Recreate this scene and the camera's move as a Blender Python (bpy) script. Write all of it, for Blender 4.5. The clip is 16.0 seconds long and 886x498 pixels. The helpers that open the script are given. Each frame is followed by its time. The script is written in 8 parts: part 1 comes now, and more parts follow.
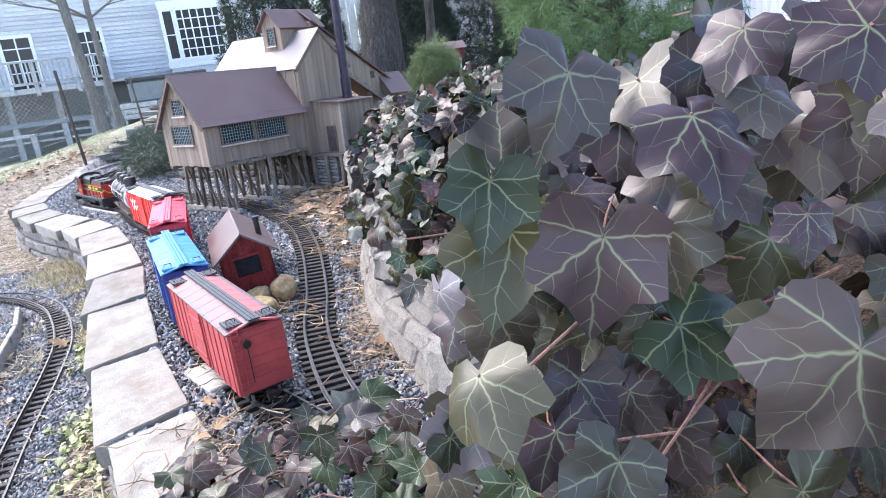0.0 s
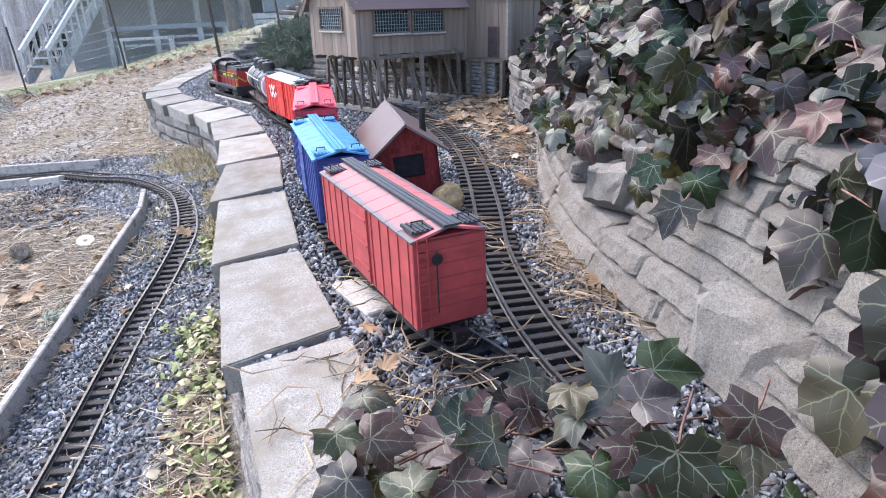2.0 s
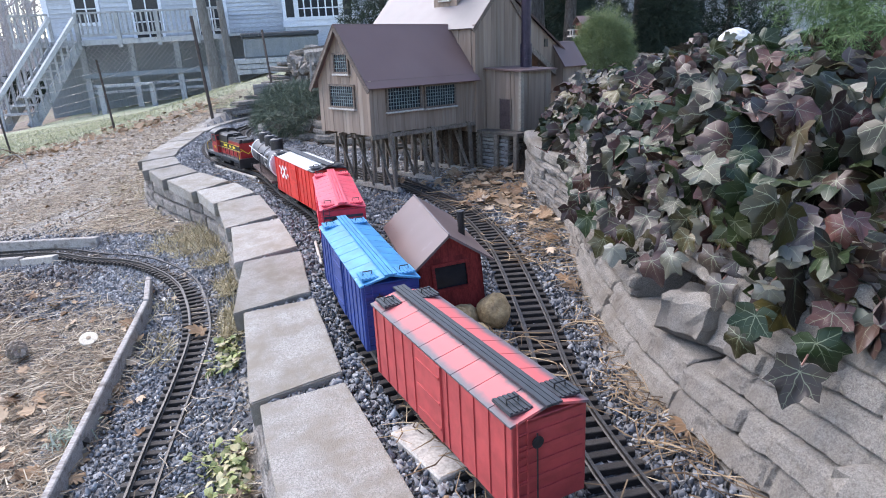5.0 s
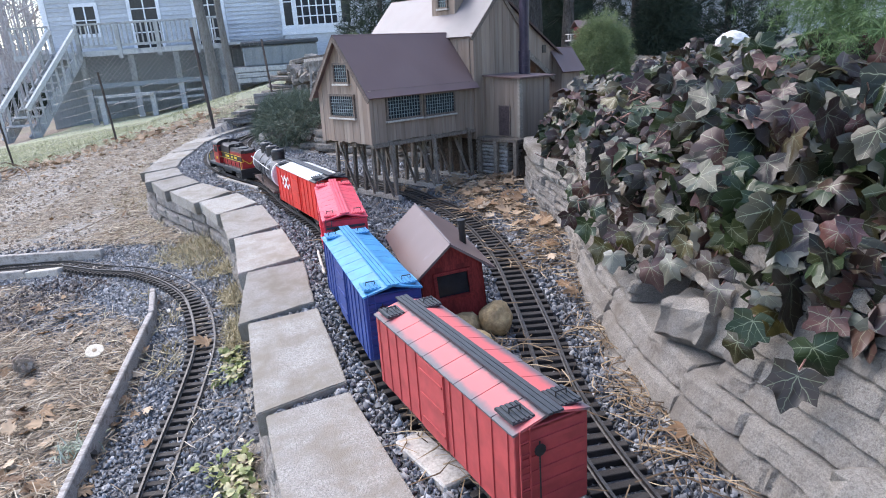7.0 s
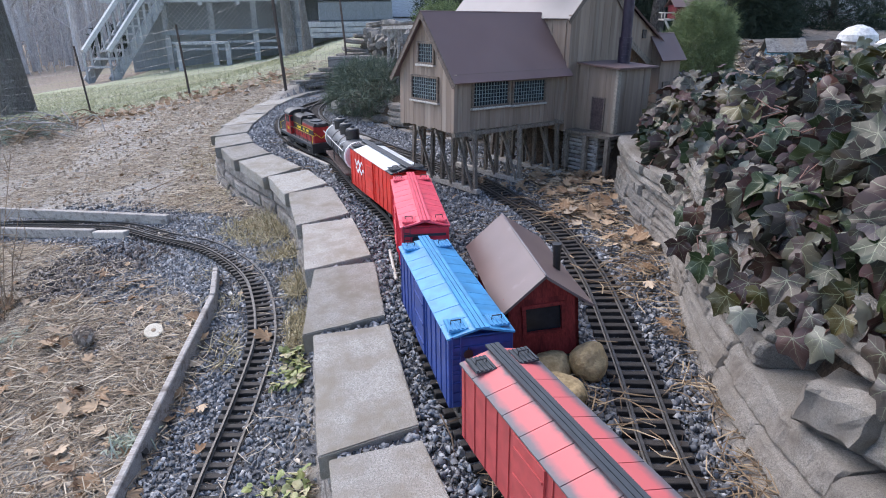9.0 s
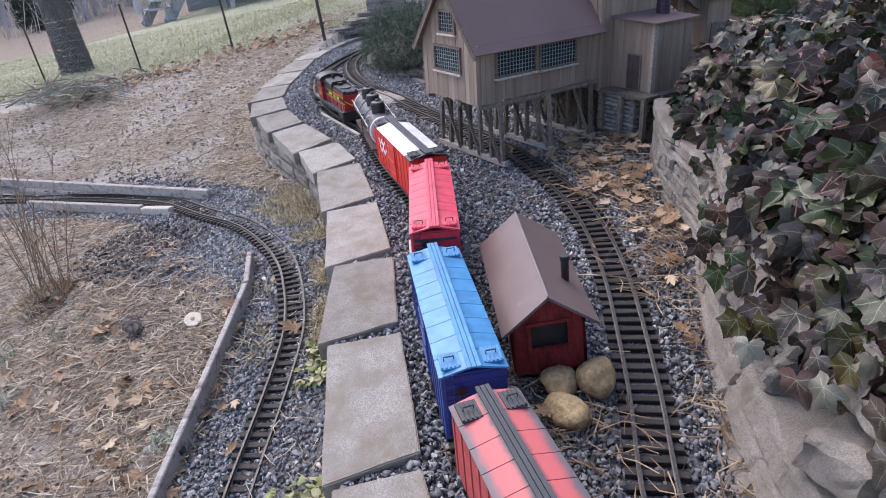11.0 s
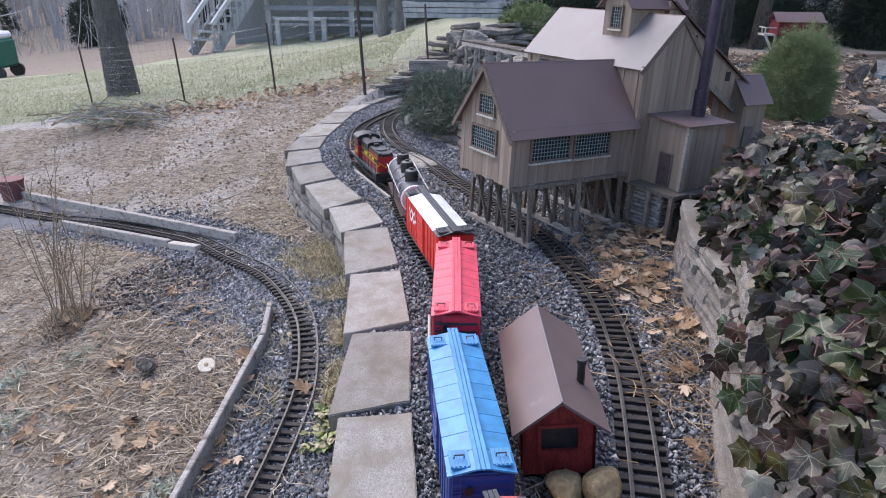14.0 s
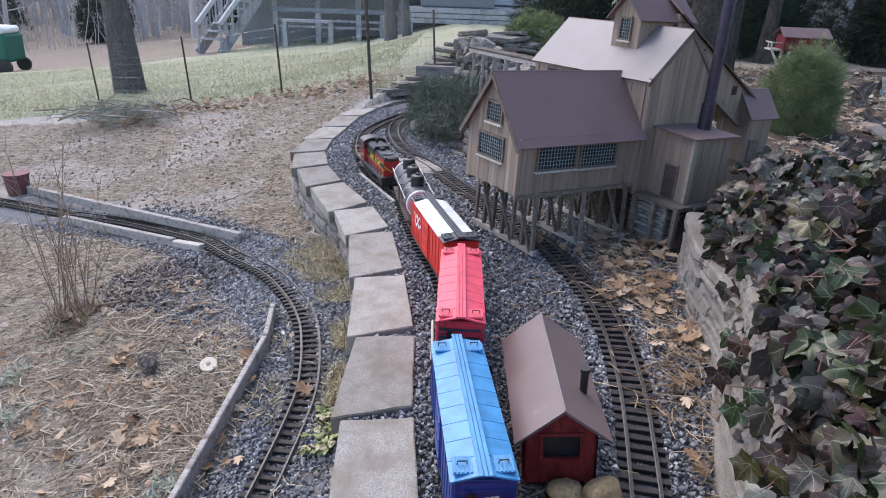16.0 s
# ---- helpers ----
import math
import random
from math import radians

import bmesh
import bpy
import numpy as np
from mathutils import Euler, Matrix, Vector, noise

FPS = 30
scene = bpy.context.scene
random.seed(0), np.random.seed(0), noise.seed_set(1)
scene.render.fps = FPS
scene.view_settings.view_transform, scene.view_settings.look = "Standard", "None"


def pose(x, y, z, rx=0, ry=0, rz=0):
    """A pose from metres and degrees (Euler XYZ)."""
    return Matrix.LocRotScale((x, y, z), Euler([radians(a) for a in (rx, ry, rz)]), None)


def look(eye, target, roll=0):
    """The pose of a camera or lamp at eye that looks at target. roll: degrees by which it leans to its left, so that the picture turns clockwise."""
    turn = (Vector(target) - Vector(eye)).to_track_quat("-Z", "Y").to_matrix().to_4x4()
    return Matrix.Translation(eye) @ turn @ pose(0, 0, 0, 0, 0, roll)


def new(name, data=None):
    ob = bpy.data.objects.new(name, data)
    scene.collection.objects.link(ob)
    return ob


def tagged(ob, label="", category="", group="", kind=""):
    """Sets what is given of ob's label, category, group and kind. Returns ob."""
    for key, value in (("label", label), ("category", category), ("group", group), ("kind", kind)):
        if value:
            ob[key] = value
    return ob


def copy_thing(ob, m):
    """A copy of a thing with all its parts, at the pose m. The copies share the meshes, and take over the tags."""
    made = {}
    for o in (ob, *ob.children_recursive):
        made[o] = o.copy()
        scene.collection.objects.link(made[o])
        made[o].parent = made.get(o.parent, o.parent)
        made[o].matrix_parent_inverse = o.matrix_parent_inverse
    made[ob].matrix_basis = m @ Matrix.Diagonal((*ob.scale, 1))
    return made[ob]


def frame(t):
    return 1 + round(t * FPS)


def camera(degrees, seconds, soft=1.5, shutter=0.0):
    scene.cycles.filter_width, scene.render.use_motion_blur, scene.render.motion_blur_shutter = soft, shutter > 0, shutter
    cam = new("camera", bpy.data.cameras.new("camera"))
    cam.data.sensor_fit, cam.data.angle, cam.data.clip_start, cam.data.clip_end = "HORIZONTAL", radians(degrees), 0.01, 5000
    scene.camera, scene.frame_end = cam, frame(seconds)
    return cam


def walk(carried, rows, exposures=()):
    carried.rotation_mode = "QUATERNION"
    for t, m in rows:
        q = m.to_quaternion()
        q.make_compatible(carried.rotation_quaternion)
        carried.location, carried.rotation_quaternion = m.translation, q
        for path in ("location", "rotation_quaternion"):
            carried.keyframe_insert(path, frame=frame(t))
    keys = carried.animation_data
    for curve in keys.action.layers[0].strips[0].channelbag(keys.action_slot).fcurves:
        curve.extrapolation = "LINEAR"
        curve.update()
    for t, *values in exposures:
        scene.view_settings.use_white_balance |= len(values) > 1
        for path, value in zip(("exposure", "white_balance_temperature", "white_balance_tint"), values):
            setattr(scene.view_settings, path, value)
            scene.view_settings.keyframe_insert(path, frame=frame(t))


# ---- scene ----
cam = camera(68.0, 16.0, soft=1.0)
PATH = [
    (0, (-0.040, -1.589, 0.550), (0.659, 0.193, -0.029), -7.0),
    (0.5, (-0.063, -1.470, 0.528), (0.529, 0.330, -0.113), -4.6),
    (1, (-0.083, -1.374, 0.492), (0.428, 0.450, -0.149), -5.1),
    (1.5, (-0.099, -1.307, 0.462), (0.329, 0.527, -0.212), -5.0),
    (2, (-0.129, -1.235, 0.415), (0.261, 0.589, -0.307), -2.6),
    (2.5, (-0.154, -1.175, 0.402), (0.249, 0.656, -0.294), -2.2),
    (3, (-0.173, -1.142, 0.421), (0.254, 0.706, -0.214), -3.1),
    (3.5, (-0.191, -1.113, 0.432), (0.235, 0.740, -0.188), -2.6),
    (4, (-0.204, -1.099, 0.469), (0.227, 0.733, -0.206), -2.1),
    (4.5, (-0.212, -1.087, 0.521), (0.239, 0.754, -0.117), -2.6),
    (7, (-0.213, -1.098, 0.544), (0.244, 0.751, -0.067), -4.0),
    (7.5, (-0.218, -1.094, 0.539), (0.231, 0.756, -0.076), -4.0),
    (8, (-0.223, -1.071, 0.540), (0.164, 0.791, -0.078), -3.0),
    (8.5, (-0.231, -0.992, 0.525), (0.116, 0.854, -0.163), -2.4),
    (9, (-0.234, -0.925, 0.598), (0.049, 0.925, -0.106), -0.8),
    (9.2, (-0.218, -0.921, 0.630), (0.060, 0.918, -0.105), -2.9),
    (11.3, (-0.114, -0.857, 0.737), (-0.052, 0.921, -0.174), -5.4),
    (11.5, (-0.113, -0.858, 0.743), (-0.051, 0.923, -0.161), -5.6),
    (12, (-0.112, -0.852, 0.768), (-0.053, 0.952, -0.093), -4.7),
    (12.5, (-0.119, -0.851, 0.801), (-0.062, 0.994, 0.035), -1.6),
    (13, (-0.124, -0.855, 0.809), (-0.076, 1.000, 0.066), 0.1),
    (13.5, (-0.130, -0.854, 0.805), (-0.083, 0.992, 0.039), 0.2),
    (14, (-0.135, -0.854, 0.805), (-0.097, 0.990, 0.035), 0.7),
    (14.5, (-0.138, -0.854, 0.805), (-0.106, 0.991, 0.035), 1.2),
    (15, (-0.140, -0.856, 0.805), (-0.103, 0.986, 0.029), 1.4),
    (15.5, (-0.142, -0.860, 0.810), (-0.102, 0.996, 0.066), 2.0),
    (16, (-0.147, -0.859, 0.809), (-0.110, 0.991, 0.053), 2.2),
]
EXPOSURES = [(0.0, 2.42, 6720, 16), (1.5, 2.22, 6720, 16), (3.0, 1.86, 6680, 16), (7.5, 1.73, 6680, 15), (9.0, 1.48, 6700, 15), (11.5, 1.39, 6980, 22), (13.5, 1.41, 6880, 20), (16.0, 1.40, 6800, 18)]
walk(cam, [(t, look(e, g, r)) for t, e, g, r in PATH], EXPOSURES)

# ---- light: an overcast late-winter day ----
world = bpy.data.worlds.new("world")
scene.world = world
world.use_nodes = True
wn = world.node_tree.nodes
sky = wn.new("ShaderNodeTexSky")
sky.sky_type = "NISHITA"
sky.sun_disc = False
sky.sun_elevation, sky.sun_rotation = radians(48), radians(-40)
sky.air_density, sky.dust_density, sky.ozone_density = 1.0, 0.6, 2.5
wn["Background"].inputs["Strength"].default_value = 0.14
world.node_tree.links.new(sky.outputs[0], wn["Background"].inputs["Color"])
sun = new("sun", bpy.data.lights.new("sun", "SUN"))
sun.data.energy, sun.data.angle, sun.data.color = 1.7, radians(60), (1.0, 0.97, 0.93)
sun.matrix_world = look((-6, 8, 12), (0, 0, 0))

# ---- tools ----
def obj(name, me, material=None, parent=None, label="", m=None):
    ob = new(name, me)
    if material is not None and me is not None and not me.materials:
        me.materials.append(material)
    if parent is not None:
        ob.parent = parent
    if m is not None:
        ob.matrix_basis = m
    if label:
        tagged(ob, label)
    return ob


def part(name, bm, material, parent, label="", m=None):
    """Links a bmesh as one mesh object under a thing or a part."""
    return obj(name, to_mesh(name, bm), material, parent, label, m)


def to_mesh(name, bm, smooth=False):
    me = bpy.data.meshes.new(name)
    bm.normal_update()
    bm.to_mesh(me)
    bm.free()
    if smooth:
        me.polygons.foreach_set("use_smooth", [True] * len(me.polygons))
    return me


def thing(name, label, category, group="", kind="", m=None):
    ob = new(name)
    ob.empty_display_size = 0.05
    if m is not None:
        ob.matrix_basis = m
    return tagged(ob, label, category, group, kind)


def raw(name, verts, faces, smooth=False):
    me = bpy.data.meshes.new(name)
    me.from_pydata([tuple(v) for v in verts], [], [tuple(f) for f in faces])
    me.update()
    if smooth:
        me.polygons.foreach_set("use_smooth", [True] * len(me.polygons))
    return me


def box(bm, x0, x1, y0, y1, z0, z1, bevel=0.0):
    g = bmesh.ops.create_cube(bm, size=1.0)
    vs = g["verts"]
    bmesh.ops.scale(bm, vec=(x1 - x0, y1 - y0, z1 - z0), verts=vs)
    bmesh.ops.translate(bm, vec=((x0 + x1) / 2, (y0 + y1) / 2, (z0 + z1) / 2), verts=vs)
    if bevel > 0:
        es = list({e for v in vs for e in v.link_edges})
        bmesh.ops.bevel(bm, geom=es, offset=bevel, segments=1, affect="EDGES")
    return bm


def boxes(*args, bevel=0.0):
    bm = bmesh.new()
    for a in args:
        box(bm, *a, bevel=bevel)
    return bm


def beam(bm, a, b, w, h, up=(0, 0, 1)):
    """A square bar from a to b, w wide and h high."""
    a, b = Vector(a), Vector(b)
    d = (b - a).normalized()
    s = d.cross(Vector(up))
    s = s.normalized() if s.length > 1e-4 else Vector((1, 0, 0))
    t = s.cross(d).normalized()
    vs = []
    for p in (a, b):
        for i, j in ((-1, -1), (1, -1), (1, 1), (-1, 1)):
            vs.append(bm.verts.new(p + s * (i * w / 2) + t * (j * h / 2)))
    for f in ((0, 1, 2, 3), (7, 6, 5, 4), (0, 4, 5, 1), (1, 5, 6, 2), (2, 6, 7, 3), (3, 7, 4, 0)):
        bm.faces.new([vs[i] for i in f])
    return bm


def beams(items):
    bm = bmesh.new()
    for it in items:
        beam(bm, *it)
    return bm


def rod(bm, pts, radii, sides=8, caps=True):
    """A round tube along points."""
    pts = [Vector(p) for p in pts]
    if not hasattr(radii, "__len__"):
        radii = [radii] * len(pts)
    rings, ref = [], None
    for i, p in enumerate(pts):
        d = (pts[min(i + 1, len(pts) - 1)] - pts[max(i - 1, 0)]).normalized()
        if ref is None:
            ref = Vector((1, 0, 0)) if abs(d.x) < 0.8 else Vector((0, 1, 0))
        s = (ref - d * ref.dot(d)).normalized()
        ref = s
        t = d.cross(s)
        rings.append([bm.verts.new(p + (s * math.cos(k * 2 * math.pi / sides) + t * math.sin(k * 2 * math.pi / sides)) * radii[i]) for k in range(sides)])
    for r0, r1 in zip(rings, rings[1:]):
        for k in range(sides):
            bm.faces.new((r0[k], r0[(k + 1) % sides], r1[(k + 1) % sides], r1[k]))
    if caps:
        bm.faces.new(rings[0][::-1])
        bm.faces.new(rings[-1])
    return bm


def prism(bm, outline, axis, lo, hi):
    """An outline in the two other axes, drawn out along axis from lo to hi."""
    def at(p, v):
        return {"x": (v, p[0], p[1]), "y": (p[0], v, p[1]), "z": (p[0], p[1], v)}[axis]
    a = [bm.verts.new(at(p, lo)) for p in outline]
    b = [bm.verts.new(at(p, hi)) for p in outline]
    n = len(outline)
    bm.faces.new(a[::-1])
    bm.faces.new(b)
    for i in range(n):
        bm.faces.new((a[i], a[(i + 1) % n], b[(i + 1) % n], b[i]))
    bmesh.ops.recalc_face_normals(bm, faces=bm.faces[:])
    return bm


def spline(ctrl, step):
    """Points at even steps along a smooth curve through the control points; with the direction at each."""
    c = [Vector(p) for p in ctrl]
    c = [c[0] * 2 - c[1]] + c + [c[-1] * 2 - c[-2]]
    fine = []
    for i in range(1, len(c) - 2):
        p0, p1, p2, p3 = c[i - 1], c[i], c[i + 1], c[i + 2]
        for k in range(24):
            t = k / 24
            fine.append(0.5 * (2 * p1 + (p2 - p0) * t + (2 * p0 - 5 * p1 + 4 * p2 - p3) * t * t + (3 * p1 - p0 - 3 * p2 + p3) * t ** 3))
    fine.append(c[-2])
    out, left = [fine[0]], step
    for a, b in zip(fine, fine[1:]):
        d, pos = (b - a).length, 0.0
        while d - pos >= left:
            pos += left
            left = step
            out.append(a + (b - a) * (pos / d))
        left -= d - pos
    res = []
    for i, p in enumerate(out):
        d = (out[min(i + 1, len(out) - 1)] - out[max(i - 1, 0)]).normalized()
        res.append((p, d))
    return res


def smooth01(v, a, b):
    k = min(1.0, max(0.0, (v - a) / (b - a)))
    return k * k * (3 - 2 * k)


rnd = random.Random(7)

# ---- materials ----
def nodes_of(name):
    m = bpy.data.materials.new(name)
    m.use_nodes = True
    nt = m.node_tree
    return m, nt, nt.nodes["Principled BSDF"]


def link(nt, a, b):
    nt.links.new(a, b)


def node(nt, kind, **vals):
    n = nt.nodes.new(kind)
    for k, v in vals.items():
        n.inputs[k].default_value = v
    return n


def ramp(nt, fac, stops):
    r = nt.nodes.new("ShaderNodeValToRGB")
    el = r.color_ramp.elements
    while len(el) < len(stops):
        el.new(0.5)
    for e, (p, c) in zip(el, stops):
        e.position, e.color = p, (*c, 1)
    link(nt, fac, r.inputs[0])
    return r.outputs[0]


def mix(nt, fac, a, b, mode="MIX"):
    n = nt.nodes.new("ShaderNodeMix")
    n.data_type, n.blend_type = "RGBA", mode
    for sock, v in ((n.inputs[0], fac), (n.inputs[6], a), (n.inputs[7], b)):
        if isinstance(v, (int, float)):
            sock.default_value = v
        elif isinstance(v, tuple):
            sock.default_value = (*v, 1)
        else:
            link(nt, v, sock)
    return n.outputs[2]


def vec_of(nt, stretch=(1, 1, 1), world_space=False):
    """Object coordinates, shifted for each object by its own random number."""
    if world_space:
        g = nt.nodes.new("ShaderNodeNewGeometry")
        src = g.outputs["Position"]
    else:
        tc, oi = nt.nodes.new("ShaderNodeTexCoord"), nt.nodes.new("ShaderNodeObjectInfo")
        ad = nt.nodes.new("ShaderNodeVectorMath")
        ad.operation = "MULTIPLY_ADD"
        ad.inputs[1].default_value = (13, 7, 5)
        link(nt, oi.outputs["Random"], ad.inputs[0])
        link(nt, tc.outputs["Object"], ad.inputs[2])
        src = ad.outputs[0]
    mp = nt.nodes.new("ShaderNodeMapping")
    mp.inputs["Scale"].default_value = stretch
    link(nt, src, mp.inputs["Vector"])
    return mp.outputs[0]


def noise_tex(nt, vec, scale, detail=4, rough=0.6):
    n = node(nt, "ShaderNodeTexNoise", Scale=scale, Detail=detail, Roughness=rough)
    link(nt, vec, n.inputs["Vector"])
    return n.outputs["Fac"]


def bump_of(nt, bsdf, heights, strength=0.4, distance=0.002):
    cur = None
    for h in heights:
        b = node(nt, "ShaderNodeBump", Strength=strength, Distance=distance)
        link(nt, h, b.inputs["Height"])
        if cur is not None:
            link(nt, cur, b.inputs["Normal"])
        cur = b.outputs[0]
    link(nt, cur, bsdf.inputs["Normal"])


def surface(name, dark, light, scale=40, rough=0.8, metal=0.0, stretch=(1, 1, 1), stain=None, stain_scale=6, stain_at=(0.5, 0.7), bump=0.3, depth=0.002, vary=0.25, world_space=False, spec=0.3, fine=4.0):
    """Two tones of grain, broad stains over them, and relief; each object a little lighter or darker."""
    m, nt, b = nodes_of(name)
    v = vec_of(nt, stretch, world_space)
    n1, n2 = noise_tex(nt, v, scale, 5, 0.65), noise_tex(nt, v, scale * fine, 3, 0.6)
    col = ramp(nt, n1, [(0.3, dark), (0.7, light)])
    col = mix(nt, 0.35, col, ramp(nt, n2, [(0.35, tuple(0.55 * c for c in dark)), (0.65, tuple(min(1, 1.25 * c) for c in light))]))
    if stain is not None:
        s = noise_tex(nt, v, stain_scale, 3, 0.7)
        r = ramp(nt, s, [(stain_at[0], (0, 0, 0)), (stain_at[1], (1, 1, 1))])
        col = mix(nt, r, col, stain)
    if vary:
        oi = nt.nodes.new("ShaderNodeObjectInfo")
        mr = node(nt, "ShaderNodeMapRange")
        mr.inputs["To Min"].default_value, mr.inputs["To Max"].default_value = 1 - vary, 1 + vary
        link(nt, oi.outputs["Random"], mr.inputs["Value"])
        cm = nt.nodes.new("ShaderNodeVectorMath")
        cm.operation = "SCALE"
        link(nt, col, cm.inputs[0])
        link(nt, mr.outputs[0], cm.inputs["Scale"])
        col = cm.outputs[0]
    link(nt, col, b.inputs["Base Color"])
    b.inputs["Roughness"].default_value, b.inputs["Metallic"].default_value = rough, metal
    b.inputs["Specular IOR Level"].default_value = spec
    if bump:
        bump_of(nt, b, [n1, n2], bump, depth)
    return m


def islands(name, stops, scale=60, rough=0.8, bump=0.3, depth=0.001, spec=0.3):
    """For joined small pieces: each island its own tone."""
    m, nt, b = nodes_of(name)
    g = nt.nodes.new("ShaderNodeNewGeometry")
    col = ramp(nt, g.outputs["Random Per Island"], stops)
    v = vec_of(nt)
    n1 = noise_tex(nt, v, scale, 4, 0.65)
    col = mix(nt, 0.5, col, mix(nt, n1, tuple(0.3 for _ in range(3)), (1.0, 1.0, 1.0)), "MULTIPLY")
    link(nt, col, b.inputs["Base Color"])
    b.inputs["Roughness"].default_value = rough
    b.inputs["Specular IOR Level"].default_value = spec
    if bump:
        bump_of(nt, b, [n1], bump, depth)
    return m


MAT = {}
MAT["gravel"] = surface("gravel_bed", (0.10, 0.103, 0.11), (0.25, 0.257, 0.272), 130, 0.9, bump=0.8, depth=0.004, vary=0, world_space=True, stain=(0.12, 0.09, 0.065), stain_scale=4, stain_at=(0.55, 0.75))
MAT["mulch"] = surface("leaf_mould", (0.15, 0.133, 0.118), (0.68, 0.63, 0.565), 95, 0.95, stain=(0.50, 0.455, 0.395), stain_scale=2.2, stain_at=(0.42, 0.68), bump=0.9, depth=0.006, vary=0, world_space=True)
MAT["wood_floor"] = surface("wood_floor_litter", (0.16, 0.125, 0.10), (0.36, 0.30, 0.245), 9, 0.95, stain=(0.26, 0.25, 0.17), stain_scale=0.5, stain_at=(0.5, 0.75), bump=0.8, depth=0.02, vary=0, world_space=True)
MAT["lawn"] = surface("winter_lawn", (0.26, 0.285, 0.17), (0.50, 0.515, 0.355), 60, 0.95, stain=(0.46, 0.43, 0.32), stain_scale=0.9, stain_at=(0.45, 0.7), bump=0.8, depth=0.012, vary=0, world_space=True)
MAT["chips"] = islands("gravel_chips", [(0.0, (0.10, 0.104, 0.112)), (0.4, (0.20, 0.207, 0.221)), (0.8, (0.32, 0.33, 0.35)), (0.97, (0.40, 0.41, 0.42)), (1.0, (0.74, 0.73, 0.71))], 200, 0.8)
MAT["cap"] = surface("cast_stone", (0.155, 0.146, 0.131), (0.465, 0.438, 0.395), 300, 0.95, stain=(0.235, 0.208, 0.168), stain_scale=11, stain_at=(0.42, 0.66), bump=1.0, depth=0.0018, vary=0.2, fine=2.2)
MAT["block"] = surface("weathered_block", (0.20, 0.18, 0.165), (0.40, 0.37, 0.34), 60, 0.95, stain=(0.12, 0.10, 0.085), stain_scale=9, stain_at=(0.5, 0.75), bump=0.9, depth=0.006, vary=0.15)
MAT["rock"] = surface("layered_rock", (0.17, 0.152, 0.132), (0.41, 0.378, 0.335), 300, 0.95, stain=(0.20, 0.172, 0.142), stain_scale=9, stain_at=(0.45, 0.72), bump=1.0, depth=0.0026, vary=0.12, fine=2.5)
MAT["rubble"] = surface("field_stone", (0.15, 0.138, 0.12), (0.33, 0.305, 0.27), 60, 0.92, stain=(0.22, 0.175, 0.13), stain_scale=4, stain_at=(0.5, 0.8), bump=0.5, depth=0.003, vary=0.2)
MAT["soil"] = surface("bank_soil", (0.035, 0.025, 0.02), (0.14, 0.10, 0.07), 50, 0.95, bump=0.8, depth=0.008, vary=0, world_space=True)
MAT["wood_grey"] = surface("weathered_timber", (0.22, 0.20, 0.18), (0.42, 0.39, 0.36), 30, 0.9, stretch=(1, 8, 8), stain=(0.14, 0.12, 0.105), stain_scale=5, bump=0.4, depth=0.0015)
MAT["tie"] = surface("tie_plastic", (0.016, 0.014, 0.013), (0.055, 0.048, 0.044), 90, 0.7, stretch=(1, 6, 6), bump=0.3, depth=0.0008, vary=0.3)
MAT["rail"] = surface("rail_tarnished", (0.040, 0.037, 0.036), (0.10, 0.094, 0.090), 80, 0.42, metal=0.4, bump=0.1, depth=0.0004, vary=0)

# ---- the lie of the land ----
CAPS = [(-0.02, -1.14), (-0.10, -0.825), (-0.168, -0.492), (-0.218, -0.15), (-0.245, 0.187), (-0.25, 0.48), (-0.29, 0.80), (-0.345, 1.11), (-0.43, 1.345), (-0.565, 1.62), (-0.665, 1.87), (-0.725, 2.12), (-0.725, 2.39), (-0.69, 2.70), (-0.65, 3.02), (-0.575, 3.29), (-0.485, 3.52), (-0.37, 3.72)]
ROCKS = [(0.22, -1.9), (0.25, -1.2), (0.272, -0.7), (0.282, -0.3), (0.36, 0.0), (0.43, 0.2), (0.50, 0.40), (0.535, 0.70), (0.60, 0.95), (0.60, 1.10), (0.50, 1.42), (0.33, 1.68), (0.15, 1.92), (-0.02, 2.2), (-0.16, 2.6), (-0.19, 3.0), (-0.1, 3.4), (0.1, 3.8), (0.3, 4.4)]
cap_y, cap_x = [p[1] for p in CAPS], [p[0] for p in CAPS]
rock_y, rock_x = [p[1] for p in ROCKS], [p[0] for p in ROCKS]


def wall_x(y):
    if y < cap_y[0]:
        return cap_x[0] - 0.28 * (max(y, -2.2) - cap_y[0])
    if y > cap_y[-1]:
        return cap_x[-1] + 0.8 * (y - cap_y[-1])
    return float(np.interp(y, cap_y, cap_x))


def rock_at(y):
    return float(np.interp(y, rock_y, rock_x)) + (0.2 * (y - 4.4) if y > 4.4 else 0.0)


def terrace(y):
    return 0.03 * smooth01(y, -0.15, 0.45) + 0.012 * smooth01(y, 0.5, 1.2)


def yard(x, y):
    z = -0.23 + 0.095 * (min(max(y, -1.5), 4.5) - 0.7) + 0.24 * (min(max(x, -2.0), 0.25) + 0.8) + 0.1 * min(0.0, x + 2.0) - 0.05 * min(12.5, max(0.0, y - 4.5))
    return max(z, -2.4)


